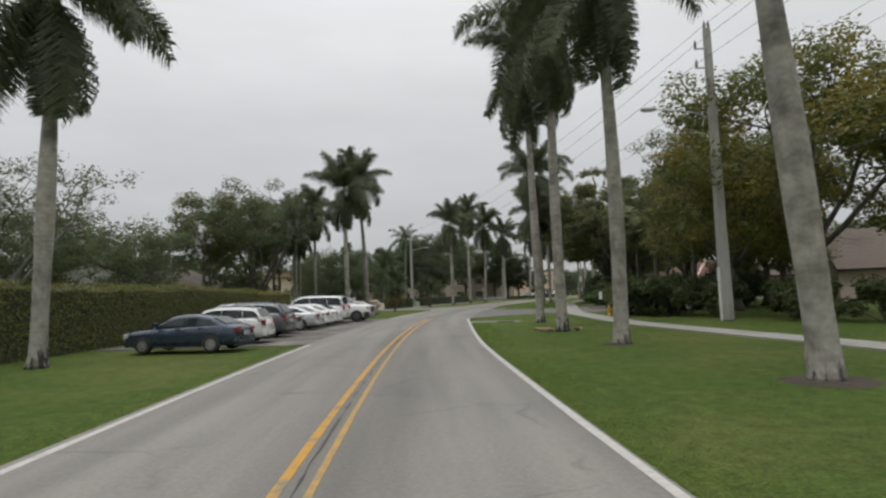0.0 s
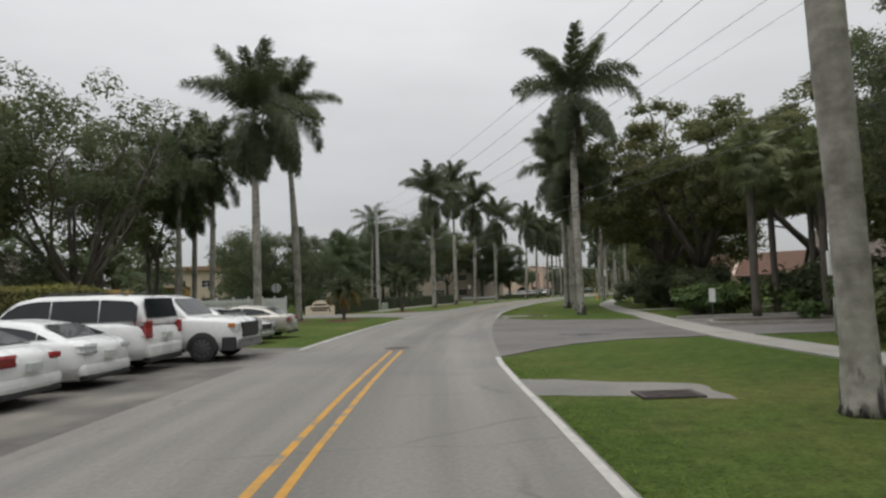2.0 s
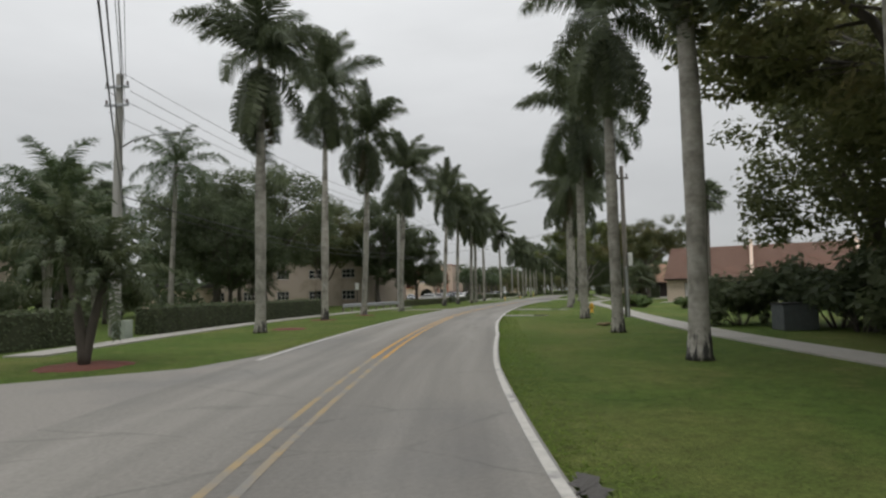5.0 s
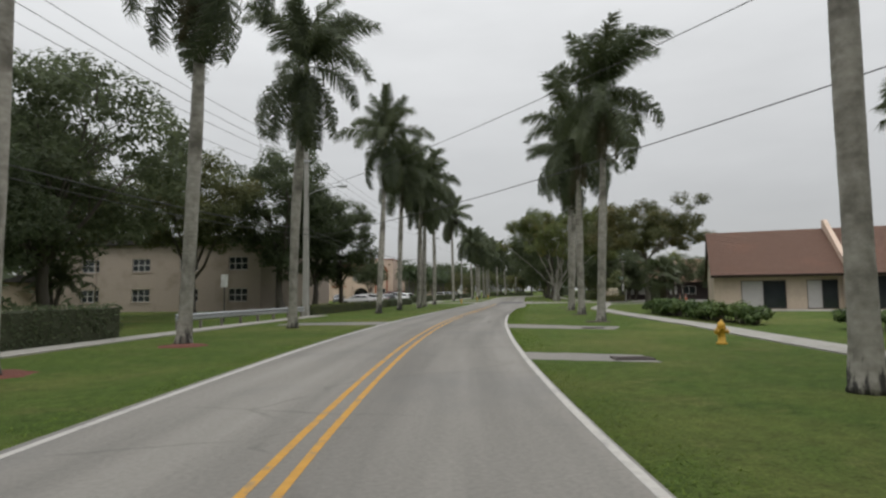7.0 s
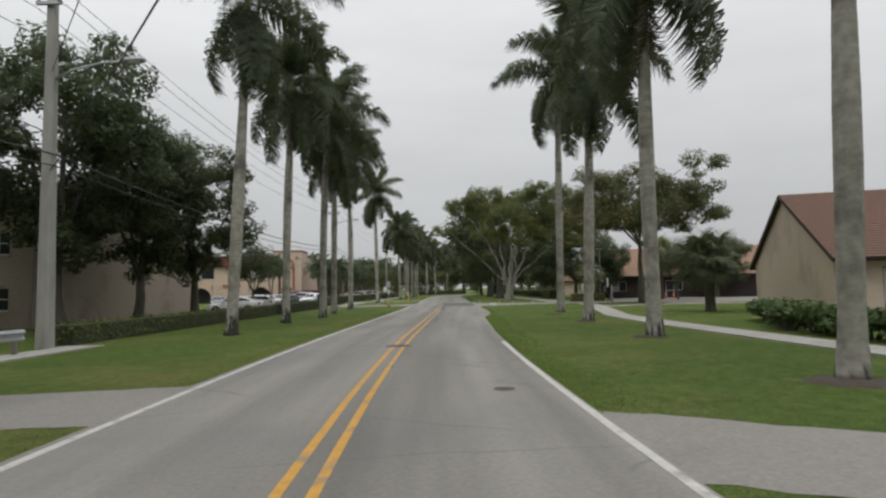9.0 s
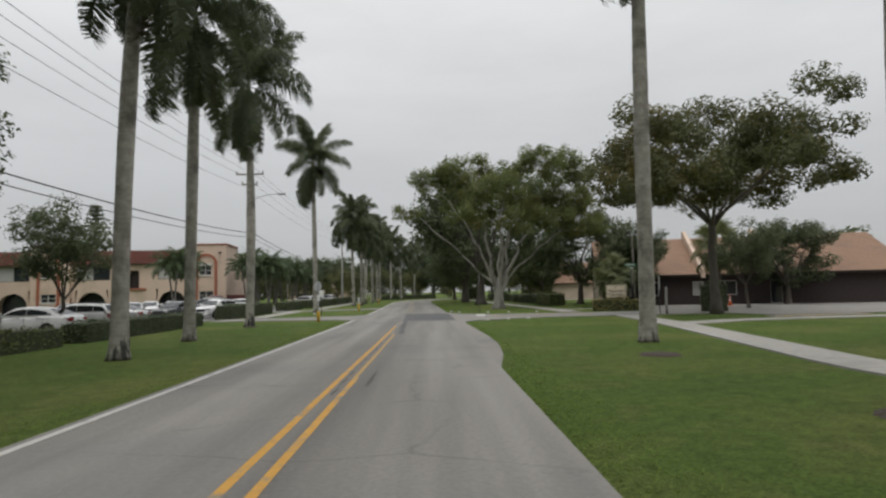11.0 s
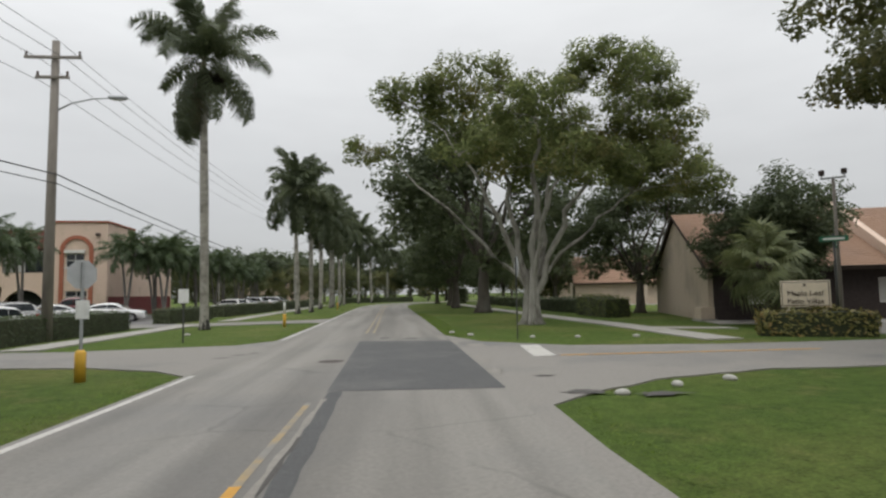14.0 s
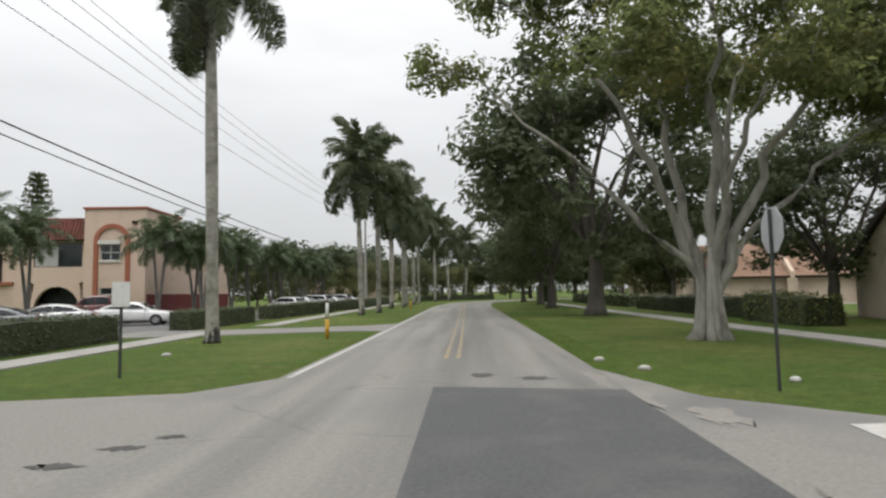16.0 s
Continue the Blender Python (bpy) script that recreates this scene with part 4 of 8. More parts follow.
scatter(tree(12, 9.0, 11.0, 0.26, 2.2, 6, M_LEAF_DARK, M_BARK, 1.4, 24, 0.28, 6, 0.42),
        [(250, -34, 60, 1.2), (262, -29, 30, 1.1), (276, -25, 130, 1.2), (290, -22, 80, 1.3), (306, -16.5, 20, 1.2), (324, -16.5, 20, 1.2), (345, -20, 10, 1.3), (385, -16, 70, 1.4), (415, -6, 20, 1.6), (417, 4, 100, 1.6),
         (385, 15, 30, 1.4), (350, 14, 200, 1.4), (345, 40, 20, 1.5), (290, 60, 50, 1.4), (240, 75, 0, 1.3), (190, 80, 90, 1.3), (150, 70, 20, 1.2), (120, 52, 10, 1.1), (98, 51, 80, 1.2), (60, 64, 30, 1.3),
         (25, 48, 60, 1.4), (0, 40, 20, 1.4), (-25, 36, 0, 1.3), (15, -45, 20, 1.3), (-10, -40, 70, 1.2), (40, -50, 10, 1.3), (100, -62, 0, 1.3), (130, -70, 40, 1.3), (160, -66, 10, 1.2),
         (190, -70, 60, 1.2), (210, -62, 10, 1.2), (175, -50, 20, 0.9), (400, 60, 0, 1.8), (400, -60, 30, 1.8), (350, -70, 60, 1.7), (300, -70, 60, 1.5), (-45, -30, 10, 1.4), (-50, 25, 90, 1.4)],
        "distant dark green tree of the neighbourhood", "tree")


def norfolk_pine(seed, height):
    """A straight mast with tiers of drooping feathery branches."""
    rng = random.Random(seed)
    ob = new("norfolk_pine")
    part("trunk", tube_mesh("trunk", [(0, 0, 0), (0, 0, height * 0.5), (0, 0, height)], [0.25, 0.16, 0.03], M_BARK, 8), ob)
    pts = []
    z = height * 0.18
    while z < height - 0.3:
        reach = 3.0 * (1 - z / height) ** 0.7 + 0.35
        for k in range(7):
            az = 2 * math.pi * k / 7 + z
            for j in range(40):
                u = rng.random()
                pts.append((math.cos(az) * reach * u + rng.gauss(0, 0.10), math.sin(az) * reach * u + rng.gauss(0, 0.10), z + 0.25 * u + rng.gauss(0, 0.1)))
        z += 0.55
    part("crown", leaf_mesh("crown", pts, np.full(len(pts), 0.17), M_LEAF_DARK, seed), ob)
    return ob


scatter(norfolk_pine(2, 14.0), [(113.6, -39.4, 0, 1.0), (115.5, -42, 60, 0.95), (258.3, -63.8, 20, 1.5)], "tiered dark norfolk pine above the roofs", "pine tree")


def fan_leaf(name, size, seed, material):
    """A fan of folded blades on a stalk along x."""
    rng = random.Random(seed)
    v, f = tube_data([(0, 0, 0), (size * 0.55, 0, size * 0.10)], [0.02, 0.015], 4, False)
    o = Vector((size * 0.55, 0, size * 0.10))
    for k in range(27):
        a = (k - 13) / 13 * 2.15
        d = Vector((math.cos(a), math.sin(a), 0.1 - 0.15 * abs(a)))
        n = Vector((-math.sin(a), math.cos(a), 0)) * 0.026 * size
        m = o + d * size * 0.4
        t = m + (d + Vector((0, 0, -rng.uniform(0.5, 1.6)))).normalized() * size * 0.36
        b = len(v)
        v += [o, m - n, m + n + Vector((0, 0, 0.04 * size)), t]
        f += [(b, b + 1, b + 2), (b + 1, b + 3, b + 2)]
    return mesh_from(name, v, f, material)


FANS = [fan_leaf("fan_leaf", 1.5, i, M_PALM_LEAF) for i in range(2)]
M_SABAL = mat("sabal_leaf", (0.15, 0.178, 0.075), (0.195, 0.215, 0.10), 0.55, 1.5, 4, vary=0.3, through_light=0.3)
FANS_PALE = [fan_leaf("fan_leaf", 1.5, 5 + i, M_SABAL) for i in range(2)]


def fan_palm(seed, height, leaves, trunk_r=0.19, fans=FANS_PALE, boots=True, low=-60):
    rng = random.Random(seed)
    ob = new("fan_palm")
    lean = (rng.uniform(-0.4, 0.4), rng.uniform(-0.4, 0.4))
    n = 16
    pts = [Vector((lean[0] * (i / n) ** 2, lean[1] * (i / n) ** 2, height * i / n)) for i in range(n + 1)]
    part("trunk", tube_mesh("trunk", pts, [trunk_r * (1.25 if i == 0 else 1.0) * (1 + 0.06 * (i % 2)) * (1.3 if boots and i > n - 4 else 1.0) for i in range(n + 1)], M_BARK, 9), ob)
    for i in range(leaves):
        lift = 80 + (low - 80) * (i / leaves) ** 0.8
        m = Matrix.Translation(pts[-1] - Vector((0, 0, 0.5 * i / leaves))) @ pose(0, 0, 0, 0, 0, i * 137.5) @ pose(0, 0, 0, 0, -lift, 0) @ pose(0, 0, 0, rng.uniform(-30, 30)) @ Matrix.Scale(rng.uniform(0.85, 1.15), 4)
        part("fan_leaf", rng.choice(fans), ob, "", m)
    return ob


SABAL = "sabal palm with a round head of grey-green fan leaves"
scatter(fan_palm(3, 8.3, 34), [(57.5, 16.5, 150, 1.0), (59.8, 18.4, 80, 0.86), (56.4, 19.4, 160, 0.94), (62.5, 21.5, 200, 0.9)], SABAL, "palm tree", "sabal palms beside the side road")
scatter(fan_palm(8, 2.8, 36, 0.24, FANS_PALE, low=-60), [(187.6, 18.2, 50, 1.08)], "broad low fan palm with drooping pale green leaves behind the sign", "palm tree")
scatter(fan_palm(4, 2.6, 26, 0.24, FANS, low=-40), [(153.2, 17.3, 0, 1.25)], "short fan palm with a full green head", "palm tree")
scatter(fan_palm(5, 3.9, 28, 0.15, FANS_PALE, low=-75), [(184.3, 25.2, 0, 1.3)], "fan palm with pale leaves beside the gatehouse", "palm tree")
scatter(fan_palm(6, 10.5, 30, 0.17, FANS, False), [(117.0, 19.4, 0, 0.88), (100, -23.9, 40, 0.9), (104.3, -24.4, 100, 0.86), (96.5, -25.2, 200, 0.6), (98.0, -28.0, 300, 0.8)], "slender washingtonia palm with a tuft of fan leaves", "palm tree")

M_PALM_SMALL = mat("small_palm_leaf", (0.058, 0.088, 0.036), (0.080, 0.112, 0.046), 0.5, 1.5, 4, vary=0.3, through_light=0.25, spec=0.4)
SMALL_FROND = [frond_mesh("frond", 2.2, 1.7, 50 + i, M_PALM_SMALL, pairs=26, leaf=0.46, rise=0.3, wide=0.035) for i in range(2)]
BIG_FROND = [frond_mesh("frond", 4.2, 1.5, 60 + i, M_PALM_SMALL, pairs=60, leaf=0.75, rise=0.2, wide=0.03) for i in range(2)]
DATE_FROND = [frond_mesh("frond", 1.6, 1.5, 70 + i, M_PALM_LEAF, pairs=28, leaf=0.22, rise=0.35) for i in range(2)]
M_ORANGE_LEAF = mat("orange_dry_frond", (0.24, 0.13, 0.025), (0.16, 0.105, 0.03), 0.7, 2, 4, vary=0.3, through_light=0.2)
DRY_FROND = [frond_mesh("dry_frond", 1.6, 1.8, 80, M_ORANGE_LEAF, pairs=28, leaf=0.22, rise=0.3)]


def feather_palm(seed, stems, leaves, fronds, trunk_r, lifts=(75, -35), dry=0, trunk_mat=M_PALM_TRUNK, name="feather_palm"):
    """stems: (lean x, lean y, height) each, with a head of feather leaves."""
    rng = random.Random(seed)
    ob = new(name)
    for lx, ly, h in stems:
        pts = [Vector((lx * (i / 8) ** 1.3, ly * (i / 8) ** 1.3, h * i / 8)) for i in range(9)]
        part("trunk", tube_mesh("trunk", pts, [trunk_r * (1.35 - 0.5 * i / 8) for i in range(9)], trunk_mat, 8), ob)
        for i in range(leaves):
            lift = lifts[0] + (lifts[1] - lifts[0]) * i / (leaves - 1)
            me = DRY_FROND[0] if i >= leaves - dry else rng.choice(fronds)
            part("frond", me, ob, "dry orange frond" if i >= leaves - dry else "", Matrix.Translation(pts[-1]) @ pose(0, 0, 0, 0, 0, i * 137.5 + rng.uniform(-12, 12)) @ pose(0, 0, 0, 0, -lift, 0) @ Matrix.Scale(rng.uniform(0.85, 1.1), 4))
    return ob


scatter(feather_palm(1, [(0.5, 0.2, 5.2), (-0.5, 0.3, 4.7)], 17, SMALL_FROND, 0.08, trunk_mat=M_BARK_GREY),
        [(213.9, -21.2, 0, 1.15), (218.6, -20.8, 70, 1.1), (223.5, -22.5, 140, 1.15), (215.4, -18.7, 30, 1.12), (222.0, -19.3, 200, 1.1), (208.0, -26.0, 100, 1.12), (226.5, -19.5, 100, 1.1), (229.5, -18.5, 10, 1.05), (233, -18.5, 80, 1.1), (237, -18, 150, 1.0),
         (203.8, -26.2, 40, 1.12), (241.5, -18.5, 30, 1.1), (246, -18, 60, 1.05), (251, -18.5, 90, 1.1)], "slender twin-stemmed small palm beside a cream building", "palm tree", "small palms beside the parking lot")
scatter(feather_palm(2, [(0.6, -0.3, 12.5)], 20, BIG_FROND, 0.17, (80, -55)), [(112, -25, 0, 1.05), (247, -23, 120, 0.55), (296, -20, 40, 0.6)], "coconut palm with a drooping head of yellowish fronds", "palm tree")
scatter(feather_palm(3, [(-0.35, 0.1, 1.9), (0.4, 0.15, 2.1)], 22, DATE_FROND, 0.07, (80, -45), 5, M_BARK), [(66.2, -7.8, 0, 1.02)], "pygmy date palm with orange dying fronds in red mulch", "palm tree")
scatter(feather_palm(4, [(0.35, 0.1, 1.7), (-0.35, 0.2, 2.3)], 24, DATE_FROND, 0.08, (82, -35), 0, M_BARK), [(81.5, -7.8, 40, 1.35), (128.5, -27, 0, 1.5)], "pygmy date palm with fresh green fronds", "palm tree")
scatter(feather_palm(5, [(0.3, 0.2, 8.0), (-0.9, 0.4, 7.0), (0.6, -0.8, 6.0)], 16, BIG_FROND, 0.11, (78, -50)), [(96.4, -21.4, 0, 0.95), (103, -24, 100, 0.9)],
        "clustered tall palm with long green fronds", "palm tree")


M_SOIL = mat("dark_soil", (0.045, 0.034, 0.024), (0.07, 0.055, 0.038), 0.95, 12, 6, 1.0, 40)


def mulch(s, o, r, seed, material=None, label="low round bed of red mulch on the lawn"):
    rng = random.Random(seed)
    v = [(0, 0, 0.05)] + [(math.cos(k * math.pi / 14) * r * rng.uniform(0.85, 1.1), math.sin(k * math.pi / 14) * r * rng.uniform(0.85, 1.1), -0.03) for k in range(28)]
    v += [(x * 0.75, y * 0.75, 0.03) for x, y, z in v[1:]]
    f = [(0, 29 + k, 29 + (k + 1) % 28) for k in range(28)] + [(29 + k, 1 + k, 1 + (k + 1) % 28, 29 + (k + 1) % 28) for k in range(28)]
    ob = new("mulch_bed", mesh_from("mulch_bed", v, f, material or M_MULCH))
    ob.matrix_basis = spot(s, o, 0, -0.02)
    tagged(ob, label, "mulch", "mulch beds round palms")


for i, (s, o, r) in enumerate(((66.2, -7.8, 1.4), (81.5, -7.8, 1.3), (66.0, -11.0, 0.9), (96.0, -7.4, 1.0), (105.7, -8.9, 1.0), (112.5, -8.0, 0.85))):
    mulch(s, o, r, i)
for i, (s, o, r) in enumerate(((10.1, 8.3, 0.85), (18.5, 7.3, 0.5), (126.3, 8.25, 0.75), (136.0, 8.1, 0.6), (145.4, 7.9, 0.55), (153.0, 7.5, 0.6), (141.0, -8.0, 0.5), (171.3, -8.6, 0.45))):
    mulch(s, o, r, 20 + i, M_SOIL, "ring of bare dark soil round a palm's foot")


def hedge(name, pts, width, height, label, material=M_HEDGE, per_m2=75, leaf=0.085, seed=0, lumpy=0.06):
    """A clipped hedge along (station, offset) points: a dark woody core under a coat of leaves."""
    rng = np.random.default_rng(seed)
    ob = thing(name, Matrix(), label, "hedge")
    line = [at(s, o) for s, o in pts]
    fine = []
    for a, b in zip(line, line[1:]):
        k = max(1, int((b - a).length / 0.8))
        fine += [a.lerp(b, i / k) for i in range(k)]
    fine.append(line[-1])
    v, f, leaves, ways = [], [], [], []
    for i, p in enumerate(fine):
        d = (fine[min(i + 1, len(fine) - 1)] - fine[max(i - 1, 0)]).normalized()
        n = Vector((d.y, -d.x, 0))
        h = height * (1 + lumpy * noise.noise(p * 0.7))
        w = width / 2 * (1 + lumpy * noise.noise(p * 0.9 + Vector((5, 0, 0))))
        for o, z in ((-w * 0.94, -0.05), (-w * 0.9, h * 0.93), (w * 0.9, h * 0.93), (w * 0.94, -0.05)):
            v.append(p + n * o + Vector((0, 0, z)))
        if i:
            b = 4 * (i - 1)
            f += [(b + k, b + k + 1, b + k + 5, b + k + 4) for k in range(3)]
            seg = (fine[i] - fine[i - 1]).length
            m = int(per_m2 * seg * (2 * height + width))
            u = rng.uniform(0, 2 * height + width, m)
            t = rng.uniform(0, 1, m)
            for uu, tt in zip(u, t):
                q = fine[i - 1].lerp(p, tt)
                if uu < height:
                    off, z, way = -w, uu, -n
                elif uu < height + width:
                    off, z, way = -w + uu - height, h, Vector((0, 0, 1))
                else:
                    off, z, way = w, uu - height - width, n
                leaves.append(q + n * (off + rng.normal() * 0.045) + Vector((0, 0, max(z * h / height + rng.normal() * 0.05, 0.0))))
                ways.append(way)
    f += [(0, 1, 2, 3), tuple(len(v) - 4 + k for k in (3, 2, 1, 0))]
    for e, s in ((fine[0], -1), (fine[-1], 1)):
        d = (fine[1] - fine[0]).normalized() if s < 0 else (fine[-1] - fine[-2]).normalized()
        n = Vector((d.y, -d.x, 0))
        for _ in range(int(per_m2 * width * height)):
            leaves.append(e + d * s * (0.02 + abs(rng.normal()) * 0.04) + n * rng.uniform(-width / 2, width / 2) + Vector((0, 0, rng.uniform(0, height))))
            ways.append(d * s)
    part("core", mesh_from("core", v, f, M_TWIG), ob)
    part("leaves", leaf_mesh("leaves", leaves, np.full(len(leaves), leaf), material, seed, faces_to=np.array([tuple(w) for w in ways])), ob)
    return ob


M_HEDGE_YELLOW = mat("yellowish_hedge_leaves", (0.165, 0.17, 0.045), (0.21, 0.20, 0.055), 0.6, 1.0, 6, spot=(0.21, 0.18, 0.05), spot_scale=0.6, vary=0.4, through_light=0.3, spec=0.3)
hedge("hedge", [(10, -13.8), (24, -13.6), (42, -13.4)], 1.5, 2.6, "tall clipped yellowish green hedge behind parked cars", M_HEDGE_YELLOW, 230, 0.06, seed=1)
hedge("hedge", [(42.6, -13.6), (49.5, -13.6)], 1.4, 2.4, "tall clipped green hedge behind parked cars", M_HEDGE_YELLOW, 230, 0.06, seed=2)
CLIPPED = "low clipped dark green hedge along the pavement"
hedge("hedge", [(79, -14.6), (89, -13.6)], 1.1, 1.35, CLIPPED, M_LEAF_DARK, 60, 0.1, 3)
hedge("hedge", [(93.5, -13.6), (104, -13.9), (116, -13.2)], 1.2, 1.3, CLIPPED, M_LEAF_DARK, 70, 0.09, 4)
hedge("hedge", [(137.0, -12.7), (150, -12.9), (160.5, -12.9)], 1.0, 0.72, CLIPPED, M_HEDGE, 70, 0.08, 5)
hedge("hedge", [(162, -12.9), (174.6, -12.95)], 1.0, 0.8, CLIPPED, M_LEAF_DARK, 70, 0.08, 6)
hedge("hedge", [(182.9, -14.05), (197.2, -14.45)], 1.25, 1.05, CLIPPED, M_LEAF_DARK, 75, 0.08, 17)
hedge("hedge", [(203.6, -14.5), (211.8, -14.1)], 1.2, 1.0, CLIPPED, M_LEAF_DARK, 70, 0.08, 7)
hedge("hedge", [(216.0, -14.3), (231.8, -13.3)], 1.2, 1.0, CLIPPED, M_LEAF_DARK, 70, 0.08, 8)
hedge("hedge", [(235.0, -12.9), (243.5, -12.3)], 1.2, 1.0, CLIPPED, M_LEAF_DARK, 60, 0.09, 9)
hedge("hedge", [(245, -12.2), (268, -12.2)], 1.2, 1.0, CLIPPED, M_LEAF_DARK, 50, 0.1, 10)
hedge("hedge", [(176.8, 20.4), (177.2, 21.5)], 1.2, 1.9, "tall clipped green hedge block beside the court", M_LEAF_DARK, 80, 0.09, 18)
hedge("hedge", [(199.5, 15.6), (204.5, 15.4)], 1.8, 1.35, "rounded clipped green hedge beside a path", M_HEDGE, 70, 0.09, 11, 0.2)
hedge("hedge", [(229, 16.2), (256, 16.0)], 1.5, 1.1, "dark clipped hedge in front of villas", M_LEAF_DARK, 22, 0.15, 19, 0.2)
hedge("hedge", [(206, 16.5), (226, 16.0)], 1.5, 1.1, "dark clipped hedge in front of villas", M_LEAF_DARK, 50, 0.1, 12, 0.15)
hedge("hedge", [(262, 13.0), (276, 13.6), (292, 17.5)], 1.8, 2.6, "tall dark hedge under the far shade trees", M_LEAF_DARK, 18, 0.17, 21, 0.25)
hedge("hedge", [(284, -9.0), (291, -3.0), (297, 6.0)], 1.2, 1.1, "dark clipped hedge round the outside of the road bend", M_LEAF_DARK, 22, 0.15, 20, 0.2)
M_CROTON = mat("croton_leaves", (0.15, 0.15, 0.035), (0.22, 0.19, 0.05), 0.6, 2, 5, spot=(0.27, 0.16, 0.05), spot_scale=2.5, vary=0.4, through_light=0.2)
hedge("hedge", [(183.4, 14.6), (182.0, 17.9)], 1.1, 0.85, "yellow-green croton hedge in front of the sign", M_CROTON, 110, 0.09, 13, 0.12)


def shrub(seed, r, h, material, leaf=0.12, per=420, name="shrub"):
    """An uneven bush: short stems and leaf clumps."""
    rng = random.Random(seed)
    ob = new(name)
    v, f = [], []
    cl = []
    for k in range(12):
        e = Vector((rng.uniform(-r, r) * 0.75, rng.uniform(-r, r) * 0.75, h * rng.uniform(0.2, 0.8)))
        tv, tf = tube_data([(e.x * 0.2, e.y * 0.2, -0.03), (e.x * 0.6, e.y * 0.6, e.z * 0.5), e], [0.03, 0.02, 0.01], 5)
        m = len(v); v += tv; f += [tuple(i + m for i in g) for g in tf]
        cl.append((e, r * rng.uniform(0.35, 0.5)))
    part("stem", mesh_from("stem", v, f, M_BARK), ob)
    made = [clump_points([c], per / 9 / (4 * c[1] ** 2), seed + i) for i, c in enumerate(cl)]
    p, way = np.concatenate([m[0] for m in made]), np.concatenate([m[1] for m in made])
    p[:, 2] = np.clip(p[:, 2], 0.02, h * 1.1)
    part("leaves", leaf_mesh("leaves", p, np.full(len(p), leaf), material, seed, faces_to=way), ob)
    return ob


GREEN_SHRUB = "leafy green shrub along the path"
scatter(shrub(1, 1.5, 2.2, M_LEAF, 0.16, 1500), [(s, o, s * 50 % 360, 0.9 + (s * 7 % 3) * 0.1) for s, o in ((24, 20), (27, 18.6), (30, 19.4), (33, 16.8), (35.5, 15.2), (37.6, 13.9), (39.6, 13.7), (41.6, 13.9), (43.4, 14.6), (38.6, 15.8), (41.2, 16.2), (43.8, 17.2), (21, 21), (17, 21.5), (13, 21), (9, 21))],
        "tall leafy shrub under the trees", "shrub", "shrubs under the trees")
scatter(shrub(2, 1.3, 1.9, M_LEAF_FRESH, 0.2, 800), [(61.2, 14.6, 0, 1.0), (62.5, 16.5, 60, 1.0), (60, 17.5, 120, 1.1), (64, 15.6, 200, 1.0), (59.6, 15.0, 30, 0.8), (66.3, 16.2, 60, 1.0), (44.6, 18, 30, 1.0), (52.1, 16.6, 200, 0.55)], GREEN_SHRUB, "shrub", "shrubs at the side road")
scatter(shrub(3, 1.8, 2.6, M_LEAF_DARK, 0.18, 1300), [(68.5 + 2.3 * k, 16.2 + (k % 3) * 0.9, k * 77, 1.0 + 0.12 * (k % 4)) for k in range(9)] + [(89.0, 16.6, 20, 1.15), (91.6, 17.2, 100, 1.2), (94.0, 16.4, 190, 1.15), (94.2, 14.3, 250, 0.9), (59.5, 21.5, 30, 1.2), (61.8, 20.4, 140, 1.1), (57.2, 24.2, 90, 1.3), (53.4, 24.2, 10, 1.25), (49.6, 24.0, 220, 1.2), (46.4, 23.6, 300, 1.1), (43.9, 20.4, 80, 1.0)], "dark dense shrub in deep shade", "shrub", "dark shrubs")
scatter(shrub(4, 0.75, 0.95, M_LEAF_FRESH, 0.12, 700), [(122.5 + 1.25 * k, 15.0 - 0.12 * k, k * 70, 0.95 + 0.1 * (k % 3)) for k in range(13)] + [(139 + 1.2 * k, 14.2 + 0.45 * k, k * 50, 1.05) for k in range(5)] + [(113 + 1.5 * k, 18.6 - 0.2 * k, k * 50, 1.0) for k in range(5)],
        "knee-high bright green shrub in front of the villa", "shrub", "shrubs in front of the villa")
scatter(shrub(6, 2.2, 3.4, M_LEAF_DARK, 0.15, 2600), [(88 + 5 * k, -27 - (k % 2) * 4, k * 60, 1.0) for k in range(6)] + [(86 + 4 * k, -25 - (k % 2) * 5, k * 50, 1.0) for k in range(3)]
        + [(98 + 9 * k, 34 + (k % 2) * 4, k * 40, 0.9) for k in range(3)], "tall dark thicket shrub", "shrub", "thicket shrubs")

# ---- paths, drives, patches ----
def flat(name, corners, material, label, category, z=0.0):
    return tagged(new(name, slab_mesh(name, corners, material, z, 0.06 if -0.02 < z < 0 else 0.0)), label, category, kind="structure")


def ragged(corners, seed, amount=0.07, step=0.35):
    """The same outline with its sides broken into short crooked pieces, as grass creeps over an edge."""
    rng = random.Random(seed)
    out = []
    for (s, o), (t, q) in zip(corners, corners[1:] + corners[:1]):
        k = max(1, int(math.hypot(t - s, q - o) / step))
        for i in range(k):
            a = amount if i else amount * 0.3
            out.append((s + (t - s) * i / k + rng.uniform(-a, a), o + (q - o) * i / k + rng.uniform(-a, a)))
    return out


